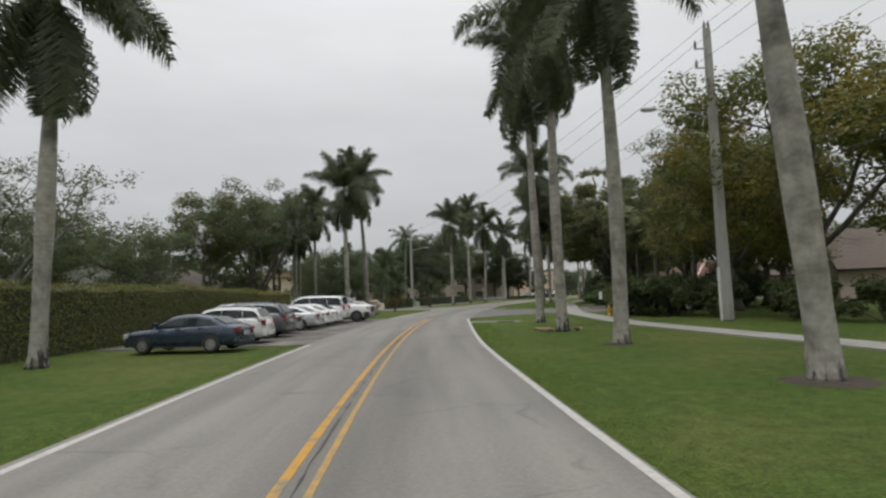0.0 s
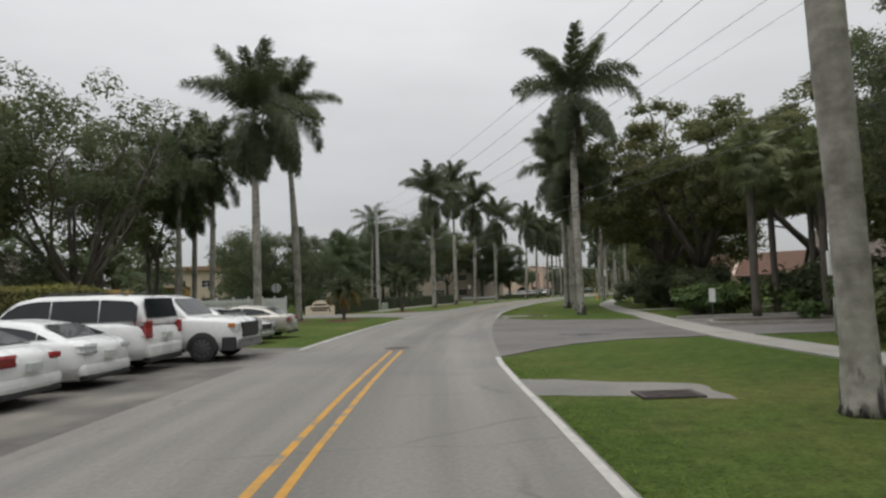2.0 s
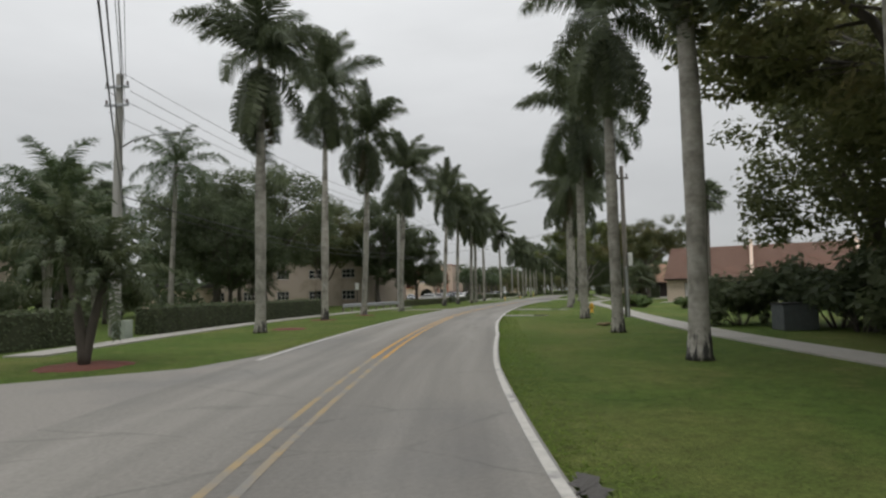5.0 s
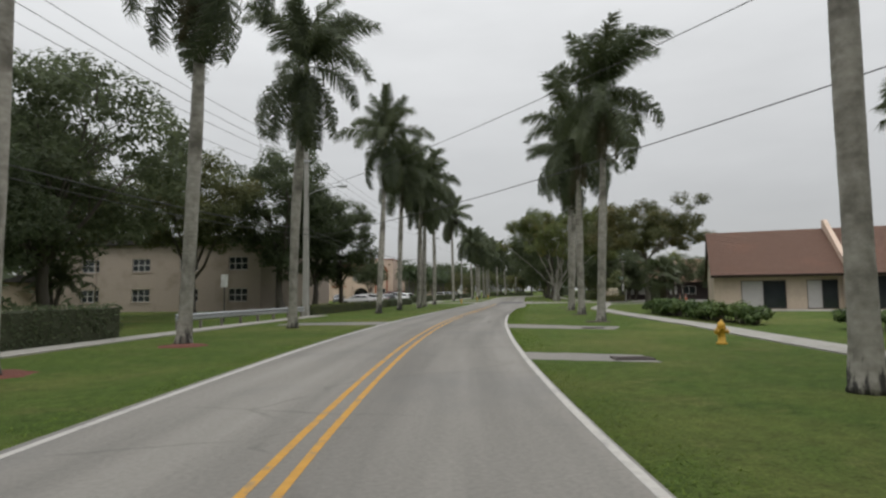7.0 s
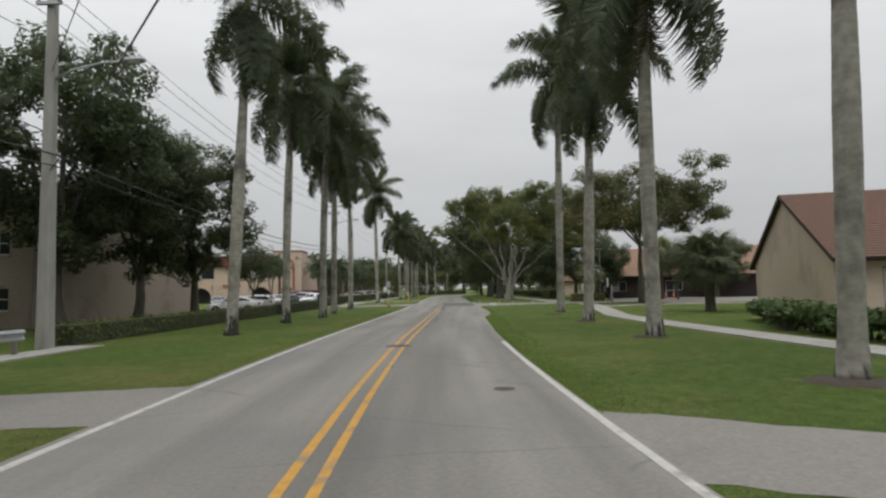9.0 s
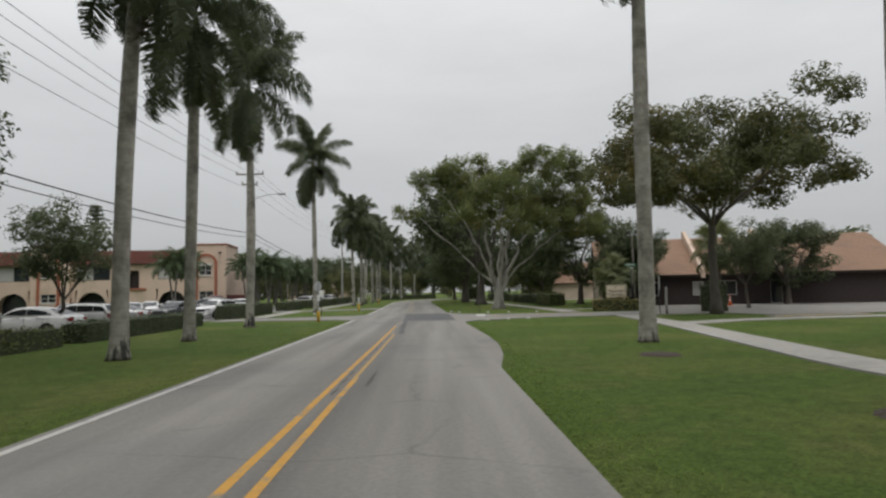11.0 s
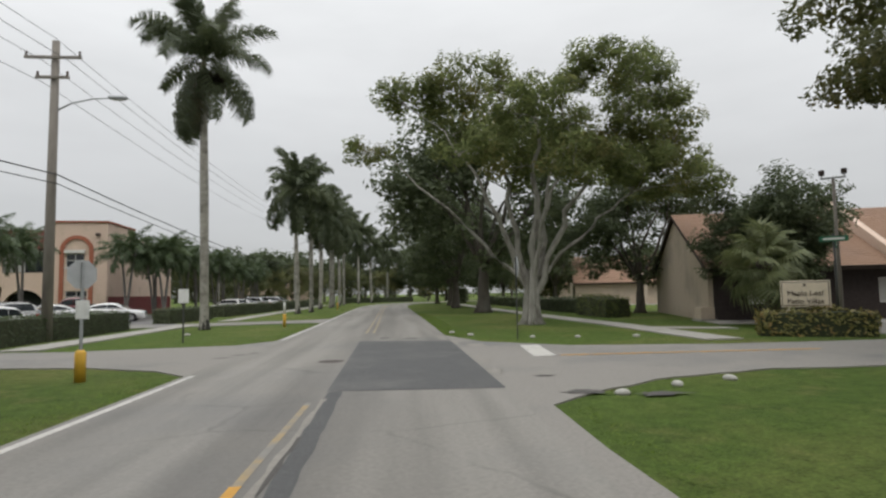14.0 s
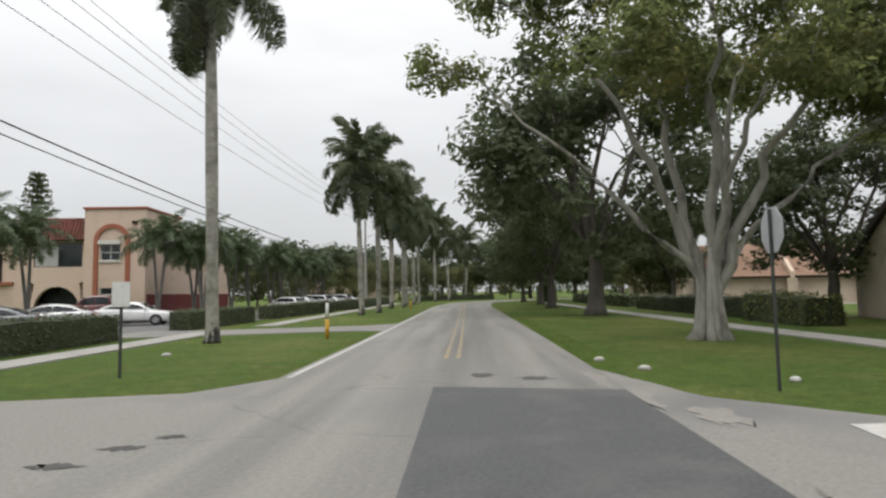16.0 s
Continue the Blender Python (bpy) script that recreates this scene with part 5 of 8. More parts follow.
M_SIDE = mat("side_road_asphalt", (0.185, 0.172, 0.158), (0.13, 0.12, 0.11), 0.9, 9, 9, 0.4, 80, spot=(0.10, 0.094, 0.088), spot_scale=0.28, spot_at=(0.45, 0.7), stretch=(0.5, 1.4, 1))
flat("side_road", ragged([(41.2, 2.8), (41.9, 3.3), (43.0, 4.1), (44.5, 5.4), (45.7, 7.4), (46.2, 10.5), (46.3, 14), (45.5, 22.5), (57.8, 22.5), (57.4, 15.3), (56.8, 12.6), (58.2, 9.8), (58.7, 8.3), (59.4, 6.8), (60.3, 5.5), (61.5, 4.6), (63.0, 3.6), (64.5, 3.0), (64.5, 2.8)], 40, 0.05, 0.5), M_SIDE, "dark cracked asphalt side road", "road", -0.006)
flat("parking_apron", [(22.6, -3.45), (23.2, -8.0), (23.6, -12.2), (47.0, -12.2), (46.6, -7.0), (46.0, -3.45)], M_APRON, "patched dark asphalt parking apron", "road", -0.006)
flat("side_street", [(67.2, -3.45), (69.0, -4.6), (70.3, -6.6), (71.8, -11.0), (71.5, -60), (79.0, -60), (78.2, -13.0), (78.3, -7.5), (80.5, -4.5), (84.0, -3.45)], M_ASPHALT, "pale asphalt side street", "road", -0.005)
flat("side_road", ragged([(171.0, 2.8), (171.6, 3.6), (172.6, 4.6), (173.8, 6.2), (174.8, 9.3), (173.5, 60), (181.5, 60), (180.4, 11.5), (181.2, 6.7), (183.4, 4.2), (187, 3.1), (187, 2.8)], 40, 0.05, 0.5), M_ASPHALT, "pale asphalt side road with worn edges", "road", -0.006)
flat("driveway", [(176.0, -3.45), (177.2, -4.6), (178.2, -6.6), (179.5, -14.0), (183.5, -14.0), (183.1, -9.7), (184.2, -4.6), (186.0, -3.45)], M_ASPHALT, "pale worn asphalt driveway into the parking lot", "driveway", -0.004)
flat("driveway", [(200.4, -3.45), (200.9, -5.0), (198.6, -14.0), (198.6, -16.0), (203.2, -16.0), (203.3, -12.0), (205.2, -5.0), (206.8, -3.45)], M_ASPHALT, "pale worn asphalt driveway into the parking lot", "driveway", -0.004)
flat("parking_lot", [(163, -14.2), (163, -21.5), (206, -27.5), (262, -21.0), (262, -14.0), (206, -14.4), (200, -14.8)], M_ASPHALT_DARK, "asphalt parking lot in front of a cream building", "parking lot", -0.008)
flat("gate_court", [(171, 21.5), (171, 60), (190, 60), (190, 22.5), (184, 19.0), (181, 18.8)], M_ASPHALT, "pale paved court in front of the gatehouse", "pavement", -0.010)
flat("drive_pad", ragged([(124.2, -3.3), (124.3, -9.5), (126.4, -9.5), (127.5, -3.3)], 1), M_ASPHALT, "small asphalt pad across the verge", "pavement", -0.029)
flat("drive_pad", ragged([(121.6, 2.9), (121.0, 4.0), (119.6, 8.0), (121.7, 8.6), (122.6, 6.5), (123.9, 4.4), (124.6, 2.9)], 2), M_ASPHALT, "small asphalt pad across the verge", "pavement", -0.029)
flat("drive_pad", ragged([(110.2, 2.85), (109.0, 6.5), (107.3, 6.5), (108.3, 2.85)], 3), M_ASPHALT, "small asphalt pad round a storm drain", "pavement", -0.029)
flat("drive_pad", ragged([(37.8, 2.8), (36.4, 6.1), (34.9, 6.1), (35.9, 2.8)], 4), M_ASPHALT, "small asphalt pad round a storm drain", "pavement", -0.029)
flat("drive_pad", ragged([(67.8, 2.8), (66.3, 6.4), (64.9, 6.2), (65.6, 2.8)], 5), M_ASPHALT, "small asphalt pad round a storm drain", "pavement", -0.029)
flat("road_widening", [(148, 2.9), (151, 3.12), (154, 3.55), (157, 3.76), (160, 3.78), (169, 3.52), (172.5, 3.6), (172.5, 2.9)], M_ASPHALT, "worn asphalt shoulder beside the lane", "road", -0.003)
flat("asphalt_patch", [(173.4, -0.08), (184.6, -0.22), (184.1, 3.1), (173.2, 3.15)], M_PATCH, "dark fresh asphalt patch in the lane", "road patch", 0.005)
flat("asphalt_patch", ragged([(162.4, 0.44), (165.4, 0.33), (173.35, 0.20), (173.35, -0.04), (165.4, 0.11), (162.5, 0.17)], 8, 0.02), M_PATCH, "narrow dark asphalt strip", "road patch", 0.003)
flat("stop_line", [(178.15, 4.82), (181.45, 5.13), (181.5, 5.76), (178.25, 5.45)], M_WHITE_LINE, "faded white stop line", "road marking", 0.003)


M_SCAR = mat("crumbled_asphalt", (0.10, 0.094, 0.086), (0.065, 0.06, 0.055), 0.95, 24, 8, 0.8, 60)
# blotchy drive stains, with windscreen reflections painted into the same patches
M_STAIN_REFLECTION = mat("stained_reflecting_asphalt", (0.135, 0.128, 0.120), (0.105, 0.100, 0.094), 0.8, 3, 8, 0.4, 70, spot=(0.16, 0.152, 0.142), spot_scale=1.2)
M_SAND = mat("washed_sand", (0.27, 0.25, 0.22), (0.21, 0.196, 0.175), 0.95, 9, 8, 0.5, 70, spot=(0.19, 0.18, 0.16), spot_scale=1.6)


def scar(s, o, long, wide, seed, material=M_SCAR, label="small crumbled dark scar in the asphalt"):
    """A ragged shallow patch along the road."""
    rng = random.Random(seed)
    n = 30
    pts = [(s + long / 2 * math.cos(2 * math.pi * k / n) * rng.uniform(0.45, 1.1), o + wide / 2 * math.sin(2 * math.pi * k / n) * rng.uniform(0.4, 1.15)) for k in range(n)]
    flat("road_scar", pts, material, label, "road patch", 0.0025 + 0.0002 * (seed % 5))


for i, (s, o, long, wide) in enumerate(((97.0, 2.19, 0.5, 0.22), (94.6, 2.36, 0.45, 0.28), (94.9, 1.95, 0.4, 0.16), (95.5, 0.11, 0.7, 0.2), (129.4, 0.06, 0.5, 0.12), (181.0, -3.2, 0.28, 0.5), (180.5, -3.5, 0.3, 0.6), (179.8, -3.8, 0.3, 0.7),
                                        (186.0, 0.7, 0.9, 0.5), (185.5, 1.7, 0.7, 0.9), (172.6, 4.4, 0.5, 0.9), (172.2, 5.6, 0.45, 1.1), (174.6, 4.2, 0.3, 0.5), (150.0, 0.35, 3.0, 0.10), (60.0, 1.0, 0.9, 0.14), (71.5, 3.2, 0.9, 0.4))):
    scar(s, o, long, wide, i)
# stains and painted reflections on the drive
for i, (s, o, long, wide) in enumerate(((48.4, 6.6, 2.0, 2.6), (46.6, 6.0, 1.3, 1.8), (50.6, 8.2, 1.6, 2.8), (52.6, 6.3, 1.0, 2.0), (47.6, 9.6, 1.5, 2.4), (54.0, 9.4, 1.2, 2.2))):
    scar(s, o, long, wide, 20 + i, M_STAIN_REFLECTION, "broad dark blotch of stain and painted windscreen reflection on the asphalt drive")
for i, (s, o, long, wide) in enumerate(((183.4, 3.1, 2.4, 0.7), (182.0, 3.8, 1.6, 0.8), (185.6, 2.9, 2.6, 0.5), (175.6, 3.3, 1.2, 0.5), (178.0, 3.4, 2.6, 0.35), (58.9, 7.4, 0.5, 2.8), (63.2, 3.7, 2.4, 0.5))):
    scar(s, o, long, wide, 40 + i, M_SAND, "thin drift of pale sand washed onto the asphalt")
for i, (s0, s1, o0, o1, m) in enumerate(((-12.0, 25.0, -0.04, -0.022, M_SCAR), (148.0, 163.0, -0.05, -0.03, M_SCAR), (162.4, 172.6, -0.03, 0.06, M_SAND), (163.0, 170.0, 0.05, 0.085, M_SCAR))):
    tagged(new("road_seam", strip_mesh("road_seam", s0, s1, o0, o1, m, 0.0042 + 0.0002 * i, 0.3, 0.022, 70 + i, "centre")), "rough open seam along the middle of the asphalt", "road seam", kind="structure")
flat("side_line", [(178.25, 5.6), (178.15, 13.0), (178.32, 13.0), (178.42, 5.6)], M_YELLOW_LINE, "worn yellow centre line of the side road", "road marking", 0.003)


def sidewalk(name, pts, width, label, joint=1.55):
    """A concrete walk in separate slabs with open joints, through (station, offset) points."""
    ob = thing(name, Matrix(), label, "sidewalk", kind="structure")
    S = [p[0] for p in pts]
    s = S[0]
    while s < S[-1] - 0.1:
        e = min(s + joint, S[-1])
        o0, o1 = np.interp(s + 0.01, S, [p[1] for p in pts]), np.interp(e - 0.01, S, [p[1] for p in pts])
        w = width / 2
        part("slab", slab_mesh("slab", [(s + 0.012, o0 - w), (s + 0.012, o0 + w), (e - 0.012, o1 + w), (e - 0.012, o1 - w)], M_CONCRETE, 0.012, 0.06), ob)
        s = e
    return ob


sidewalk("sidewalk", [(-20, 14.5), (15, 13.1), (29, 11.2), (45.5, 10.9), (56.5, 11.6)], 1.4, "pale concrete sidewalk across the lawn")
sidewalk("sidewalk", [(56.52, 11.6), (63, 12.0), (88, 11.6), (108, 12.3), (122, 12.6), (143, 10.9), (150, 10.7), (166, 13.2), (174.5, 14.0)], 1.4, "pale concrete sidewalk winding along the lawn")
sidewalk("sidewalk", [(182.0, 12.4), (192, 12.4), (200, 12.0), (222, 11.6), (254, 11.6)], 1.4, "pale concrete sidewalk winding along the lawn")
sidewalk("sidewalk", [(84, -11.6), (103, -12.3), (117, -11.9), (136.5, -11.4)], 1.3, "pale concrete sidewalk beside the hedges", 3.0)
sidewalk("sidewalk", [(184.0, -11.9), (198.3, -12.0), (201.5, -12.0)], 1.4, "pale concrete sidewalk beside the hedges")
sidewalk("sidewalk", [(206.5, -11.0), (270, -10.8)], 1.3, "pale concrete sidewalk beside the hedges", 3.0)
flat("footpath", [(70.9, 12.4), (70.9, 26), (72.3, 26), (72.3, 12.4)], M_CONCRETE, "narrow concrete path into the shade", "path", -0.004)
flat("footpath", [(164.7, 13.7), (166.4, 14.0), (167.6, 16.6), (168.3, 21.5), (168.6, 30.0), (167.2, 30.0), (166.9, 21.5), (166.2, 17.0), (165.2, 15.2)], M_CONCRETE, "narrow concrete path branching off round the tree", "path", -0.004)
flat("kerb_stripe", [(169.0, 20.2), (170.2, 20.4), (170.5, 26.0), (169.3, 26.0)], M_YELLOW_FADED, "faded yellow painted kerb at the court's edge", "road marking", -0.003)
flat("footpath", [(188.2, 12.9), (187.0, 16.0), (188.0, 16.2), (189.6, 12.9)], M_CONCRETE, "narrow concrete path beside the sign", "path", -0.004)


def kerb_island(name, corners, label, top=None):
    """A concrete kerb round a planted middle, in (station, offset) corners."""
    ob = thing(name, Matrix(), label, "kerb", kind="structure")
    part("kerb", slab_mesh("kerb", corners, M_CONCRETE, 0.13, 0.18), ob)
    if top:
        c = (sum(p[0] for p in corners) / len(corners), sum(p[1] for p in corners) / len(corners))
        part("bed", slab_mesh("bed", [(c[0] + (s - c[0]) * 0.78, c[1] + (o - c[1]) * 0.93) for s, o in corners], top, 0.15, 0.03), ob)


kerb_island("kerb_island", [(51.0, 12.9), (51.3, 12.5), (52.0, 12.4), (52.9, 12.6), (53.4, 13.2), (53.3, 21), (50.8, 21)], "pale concrete kerb round a planted island", M_MULCH_DARK)
kerb_island("kerb_edge", [(56.9, 12.5), (57.15, 12.45), (57.65, 15.2), (58.0, 22.3), (57.75, 22.3), (57.4, 15.3)], "pale concrete kerb along the entry")

# ---- buildings ----
M_STUCCO = mat("beige_stucco", (0.52, 0.43, 0.335), (0.45, 0.37, 0.285), 0.9, 6, 8, 0.25, 60, spot=(0.38, 0.315, 0.25), spot_scale=0.35)
M_STUCCO_TAN = mat("tan_stucco", (0.40, 0.335, 0.28), (0.345, 0.285, 0.235), 0.9, 6, 8, 0.25, 60, spot=(0.27, 0.225, 0.18), spot_scale=0.35)
M_CREAM = mat("cream_stucco", (0.62, 0.475, 0.38), (0.55, 0.42, 0.335), 0.9, 6, 8, 0.2, 60, spot=(0.47, 0.37, 0.28), spot_scale=0.4)
M_TERRACOTTA = mat("terracotta_trim", (0.36, 0.12, 0.07), (0.28, 0.095, 0.055), 0.85, 6, 8, 0.2, 40)
M_MAROON = mat("maroon_wall_paint", (0.16, 0.025, 0.025), (0.12, 0.02, 0.02), 0.8, 5, 6, 0.1, 40)
M_SHINGLE = mat("brown_shingle", (0.140, 0.080, 0.054), (0.100, 0.058, 0.041), 0.95, 9, 8, 0.5, 40, spot=(0.14, 0.075, 0.05), spot_scale=0.3, vary=0.12)
M_SHINGLE_TAN = mat("tan_shingle", (0.285, 0.178, 0.118), (0.235, 0.146, 0.098), 0.95, 9, 8, 0.5, 40, spot=(0.22, 0.14, 0.1), spot_scale=0.3)
M_SHINGLE_GREY = mat("grey_brown_shingle", (0.155, 0.125, 0.10), (0.12, 0.098, 0.08), 0.95, 9, 8, 0.5, 40, spot=(0.10, 0.08, 0.066), spot_scale=0.3)
M_TILE_RED = mat("red_barrel_tile", (0.195, 0.062, 0.045), (0.125, 0.044, 0.035), 0.85, 5, 7, 0.3, 30, vary=0.3)
M_FASCIA = mat("dark_brown_fascia", (0.05, 0.033, 0.025), (0.035, 0.024, 0.02), 0.8, 6, 6)
# brown wall, its colour darkened by the shade that lies on it
M_SHADED_WALL = mat("shaded_brown_wall", (0.042, 0.03, 0.028), (0.03, 0.022, 0.02), 0.85, 6, 6, 0.2, 30)
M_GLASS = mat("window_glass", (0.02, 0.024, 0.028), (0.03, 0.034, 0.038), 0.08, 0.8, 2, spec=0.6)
M_FRAME = mat("white_window_frame", (0.62, 0.6, 0.57), (0.54, 0.53, 0.5), 0.6, 8, 5)
M_FRAME_DARK = mat("bronze_window_frame", (0.04, 0.032, 0.027), (0.03, 0.025, 0.022), 0.5, 8, 5)
M_BLIND = mat("pale_blinds", (0.45, 0.44, 0.42), (0.38, 0.37, 0.355), 0.8, 3, 4, stretch=(1, 1, 8))
M_DARK_ROOF = mat("dark_flat_roof", (0.05, 0.045, 0.042), (0.036, 0.033, 0.03), 0.9, 6, 6)


def wall_mesh(name, x0, x1, z0, z1, openings, thick, material, y=0.0):
    """A wall along x of that thickness behind y, with rectangular openings (xa, xb, za, zb) through it."""
    xs = sorted({x0, x1, *[o[0] for o in openings], *[o[1] for o in openings]})
    zs = sorted({z0, z1, *[o[2] for o in openings], *[o[3] for o in openings]})
    def solid(i, k):
        if not (0 <= i < len(xs) - 1 and 0 <= k < len(zs) - 1):
            return False
        x, z = (xs[i] + xs[i + 1]) / 2, (zs[k] + zs[k + 1]) / 2
        return not any(o[0] < x < o[1] and o[2] < z < o[3] for o in openings)
    n, m = len(xs), len(zs)
    v = [(x, yy, z) for yy in (y, y + thick) for x in xs for z in zs]
    at_v = lambda j, i, k: j * n * m + i * m + k
    f = []
    for i in range(n - 1):
        for k in range(m - 1):
            if not solid(i, k):
                continue
            f.append((at_v(0, i, k), at_v(0, i + 1, k), at_v(0, i + 1, k + 1), at_v(0, i, k + 1)))
            f.append((at_v(1, i, k), at_v(1, i, k + 1), at_v(1, i + 1, k + 1), at_v(1, i + 1, k)))
            for di, dk, e in ((-1, 0, ((i, k), (i, k + 1))), (1, 0, ((i + 1, k + 1), (i + 1, k))), (0, -1, ((i + 1, k), (i, k))), (0, 1, ((i, k + 1), (i + 1, k + 1)))):
                if not solid(i + di, k + dk):
                    (a, b), (c, d) = e
                    f.append((at_v(0, a, b), at_v(0, c, d), at_v(1, c, d), at_v(1, a, b)))
    bm = bmesh.new()
    vs = [bm.verts.new(p) for p in v]
    for q in f:
        bm.faces.new([vs[k] for k in q])
    bmesh.ops.delete(bm, geom=[p for p in bm.verts if not p.link_faces], context="VERTS")
    return mesh_bm(name, bm, material)


def window(parent, xa, xb, za, zb, y, frame_mat, leaves=2, name="window", blind=False, rows=1):
    """A window set in its opening: frame, panes, and glazing bars, facing -y."""
    w = part(name, None, parent)
    w.empty_display_size = 0.1
    bm = bmesh.new()
    e = 0.06
    box(bm, xa, y + 0.08, za, xb, y + 0.16, za + e); box(bm, xa, y + 0.08, zb - e, xb, y + 0.16, zb)
    box(bm, xa, y + 0.08, za + e, xa + e, y + 0.16, zb - e); box(bm, xb - e, y + 0.08, za + e, xb, y + 0.16, zb - e)
    for k in range(1, leaves):
        x = xa + (xb - xa) * k / leaves
        box(bm, x - e / 2, y + 0.085, za + e, x + e / 2, y + 0.155, zb - e)
    for k in range(1, rows):
        z = za + (zb - za) * k / rows
        box(bm, xa + e, y + 0.09, z - e / 2, xb - e, y + 0.15, z + e / 2)
    part("window_frame", mesh_bm("window_frame", bm, frame_mat), w)
    for k in range(leaves):
        a, b = xa + (xb - xa) * k / leaves + e / 2, xa + (xb - xa) * (k + 1) / leaves - e / 2
        mat_k = M_BLIND if blind and k % 2 == 0 else M_GLASS
        part("pane", box_mesh("pane", (a, y + 0.115, za + e / 2, b, y + 0.125, zb - e / 2), mat_k), w)
    return w


def shingle_roof(parent, corners, material, courses, thick=0.22, name="roof"):
    """A sloping roof slab from (eave left, eave right, ridge right, ridge left), in stepped shingle courses."""
    a, b, c, d = [Vector(p) for p in corners]
    n = (b - a).cross(d - a).normalized()
    v, f = [], []
    for k in range(courses):
        u0, u1 = k / courses, (k + 1) / courses
        p = [a.lerp(d, u0) + n * 0.03, b.lerp(c, u0) + n * 0.03, b.lerp(c, u1) + n * 0.004, a.lerp(d, u1) + n * 0.004]
        m = len(v)
        v += p
        f.append((m, m + 1, m + 2, m + 3))
        if k:
            f.append((m - 1, m - 2, m + 1, m))
    roof = part(name, mesh_from(name, v, f, material), parent)
    bm = bmesh.new()
    lo = [p - n * thick for p in (a, b, c, d)]
    vs = [bm.verts.new(p) for p in (a, b, c, d, *lo)]
    for q in ((0, 3, 2, 1), (4, 5, 6, 7), (0, 1, 5, 4), (1, 2, 6, 5), (2, 3, 7, 6), (3, 0, 4, 7)):
        bm.faces.new([vs[i] for i in q])
    part("fascia", mesh_bm("fascia", bm, M_FASCIA), parent)
    return roof


def villa(origin, turn, length, depth, eave, ridge, label, parapets=(9.2,), front=M_STUCCO, shingles=M_SHINGLE, openings=(), shaded_front=False, skip_back=False):
    """A one-storey villa: x along its front, y to its back, steep gable roof with its ridge along x, sloping parapet walls between the units."""
    ob = thing("villa", pose(origin[0], origin[1], -0.03, 0, 0, turn), label, "house")
    part("wall", wall_mesh("wall", 0.25, length - 0.25, 0, eave, [o[:4] for o in openings], 0.25, M_SHADED_WALL if shaded_front else front), ob)
    for x in (0, length - 0.25):
        bm = bmesh.new()
        pts = [(0, 0), (depth, 0), (depth, eave), (depth / 2, ridge - 0.12), (0, eave)]
        lo, hi = [bm.verts.new((x, y, z)) for y, z in pts], [bm.verts.new((x + 0.25, y, z)) for y, z in pts]
        bm.faces.new(lo); bm.faces.new(hi[::-1])
        for i in range(5):
            bm.faces.new((lo[i], hi[i], hi[(i + 1) % 5], lo[(i + 1) % 5]))
        part("gable_wall", mesh_bm("gable_wall", bm, front), ob)
    part("wall", box_mesh("wall", (0.25, depth - 0.25, 0, length - 0.25, depth, eave), front), ob)
    o = 0.75
    drop = (ridge - eave) / (depth / 2) * o
    shingle_roof(ob, [(-0.25, -o, eave - drop + 0.1), (length + 0.25, -o, eave - drop + 0.1), (length + 0.25, depth / 2, ridge), (-0.25, depth / 2, ridge)], shingles, 30)
    shingle_roof(ob, [(length + 0.25, depth + o, eave - drop + 0.1), (-0.25, depth + o, eave - drop + 0.1), (-0.25, depth / 2, ridge), (length + 0.25, depth / 2, ridge)], shingles, 30)
    for x in parapets:
        bm = bmesh.new()
        pts = [(-o - 0.15, eave - drop - 0.2), (-o - 0.15, eave - drop + 0.55), (depth / 2 - 0.2, ridge + 0.75), (depth / 2 + 0.4, ridge + 0.75), (depth / 2 + 0.4, ridge - 0.5)]
        lo, hi = [bm.verts.new((x, y, z)) for y, z in pts], [bm.verts.new((x + 0.35, y, z)) for y, z in pts]
        bm.faces.new(lo); bm.faces.new(hi[::-1])
        for i in range(5):
            bm.faces.new((lo[i], hi[i], hi[(i + 1) % 5], lo[(i + 1) % 5]))
        part("parapet_wall", mesh_bm("parapet_wall", bm, M_CREAM), ob, "sloping cream parapet wall")
        if shaded_front:
            continue
        part("pier", box_mesh("pier", (x - 0.25, -0.75, 0, x + 0.6, -0.02, eave - drop - 0.1), front), ob)
    for xa, xb, za, zb, n, fm, blind in openings:
        window(ob, xa, xb, za, zb, 0.0, M_FRAME_DARK if fm else M_FRAME, n, "sliding_door" if za < 0.3 else "window", blind)
    bm = bmesh.new()
    box(bm, -0.4, -3.2, -0.1, length * 0.62, -0.01, 0.04)
    part("terrace", mesh_bm("terrace", bm, M_CONCRETE), ob)
    return ob


VILLA_TURN = -41.3
DOORS = [(2.0, 5.2, 0.08, 2.35, 2, 1, True), (6.6, 8.7, 0.08, 2.35, 2, 1, True), (10.4, 13.6, 0.08, 2.6, 1, 1, False), (16, 19, 0.08, 2.35, 2, 1, False)]
villa((46.9, 129.8), VILLA_TURN, 24, 14.4, 3.1, 6.95, "beige stucco villa with a brown shingle gable roof and sliding doors", (9.2, 20.0), openings=DOORS)
villa((68.3, 173.8), VILLA_TURN, 26, 14.4, 3.1, 6.75, "gatehouse with a front coloured dark for shade, brown shingle roof and cream parapets", (9.0, 15.5), openings=[
    (2.0, 2.9, 0.9, 2.2, 1, 0, True), (3.6, 5.4, 0.9, 2.2, 2, 0, True), (8.4, 9.4, 0.9, 2.2, 1, 0, True), (10.2, 12.2, 0.9, 2.2, 2, 0, False), (15, 16, 0.05, 2.2, 1, 0, False)], shingles=M_SHINGLE_TAN, shaded_front=True)
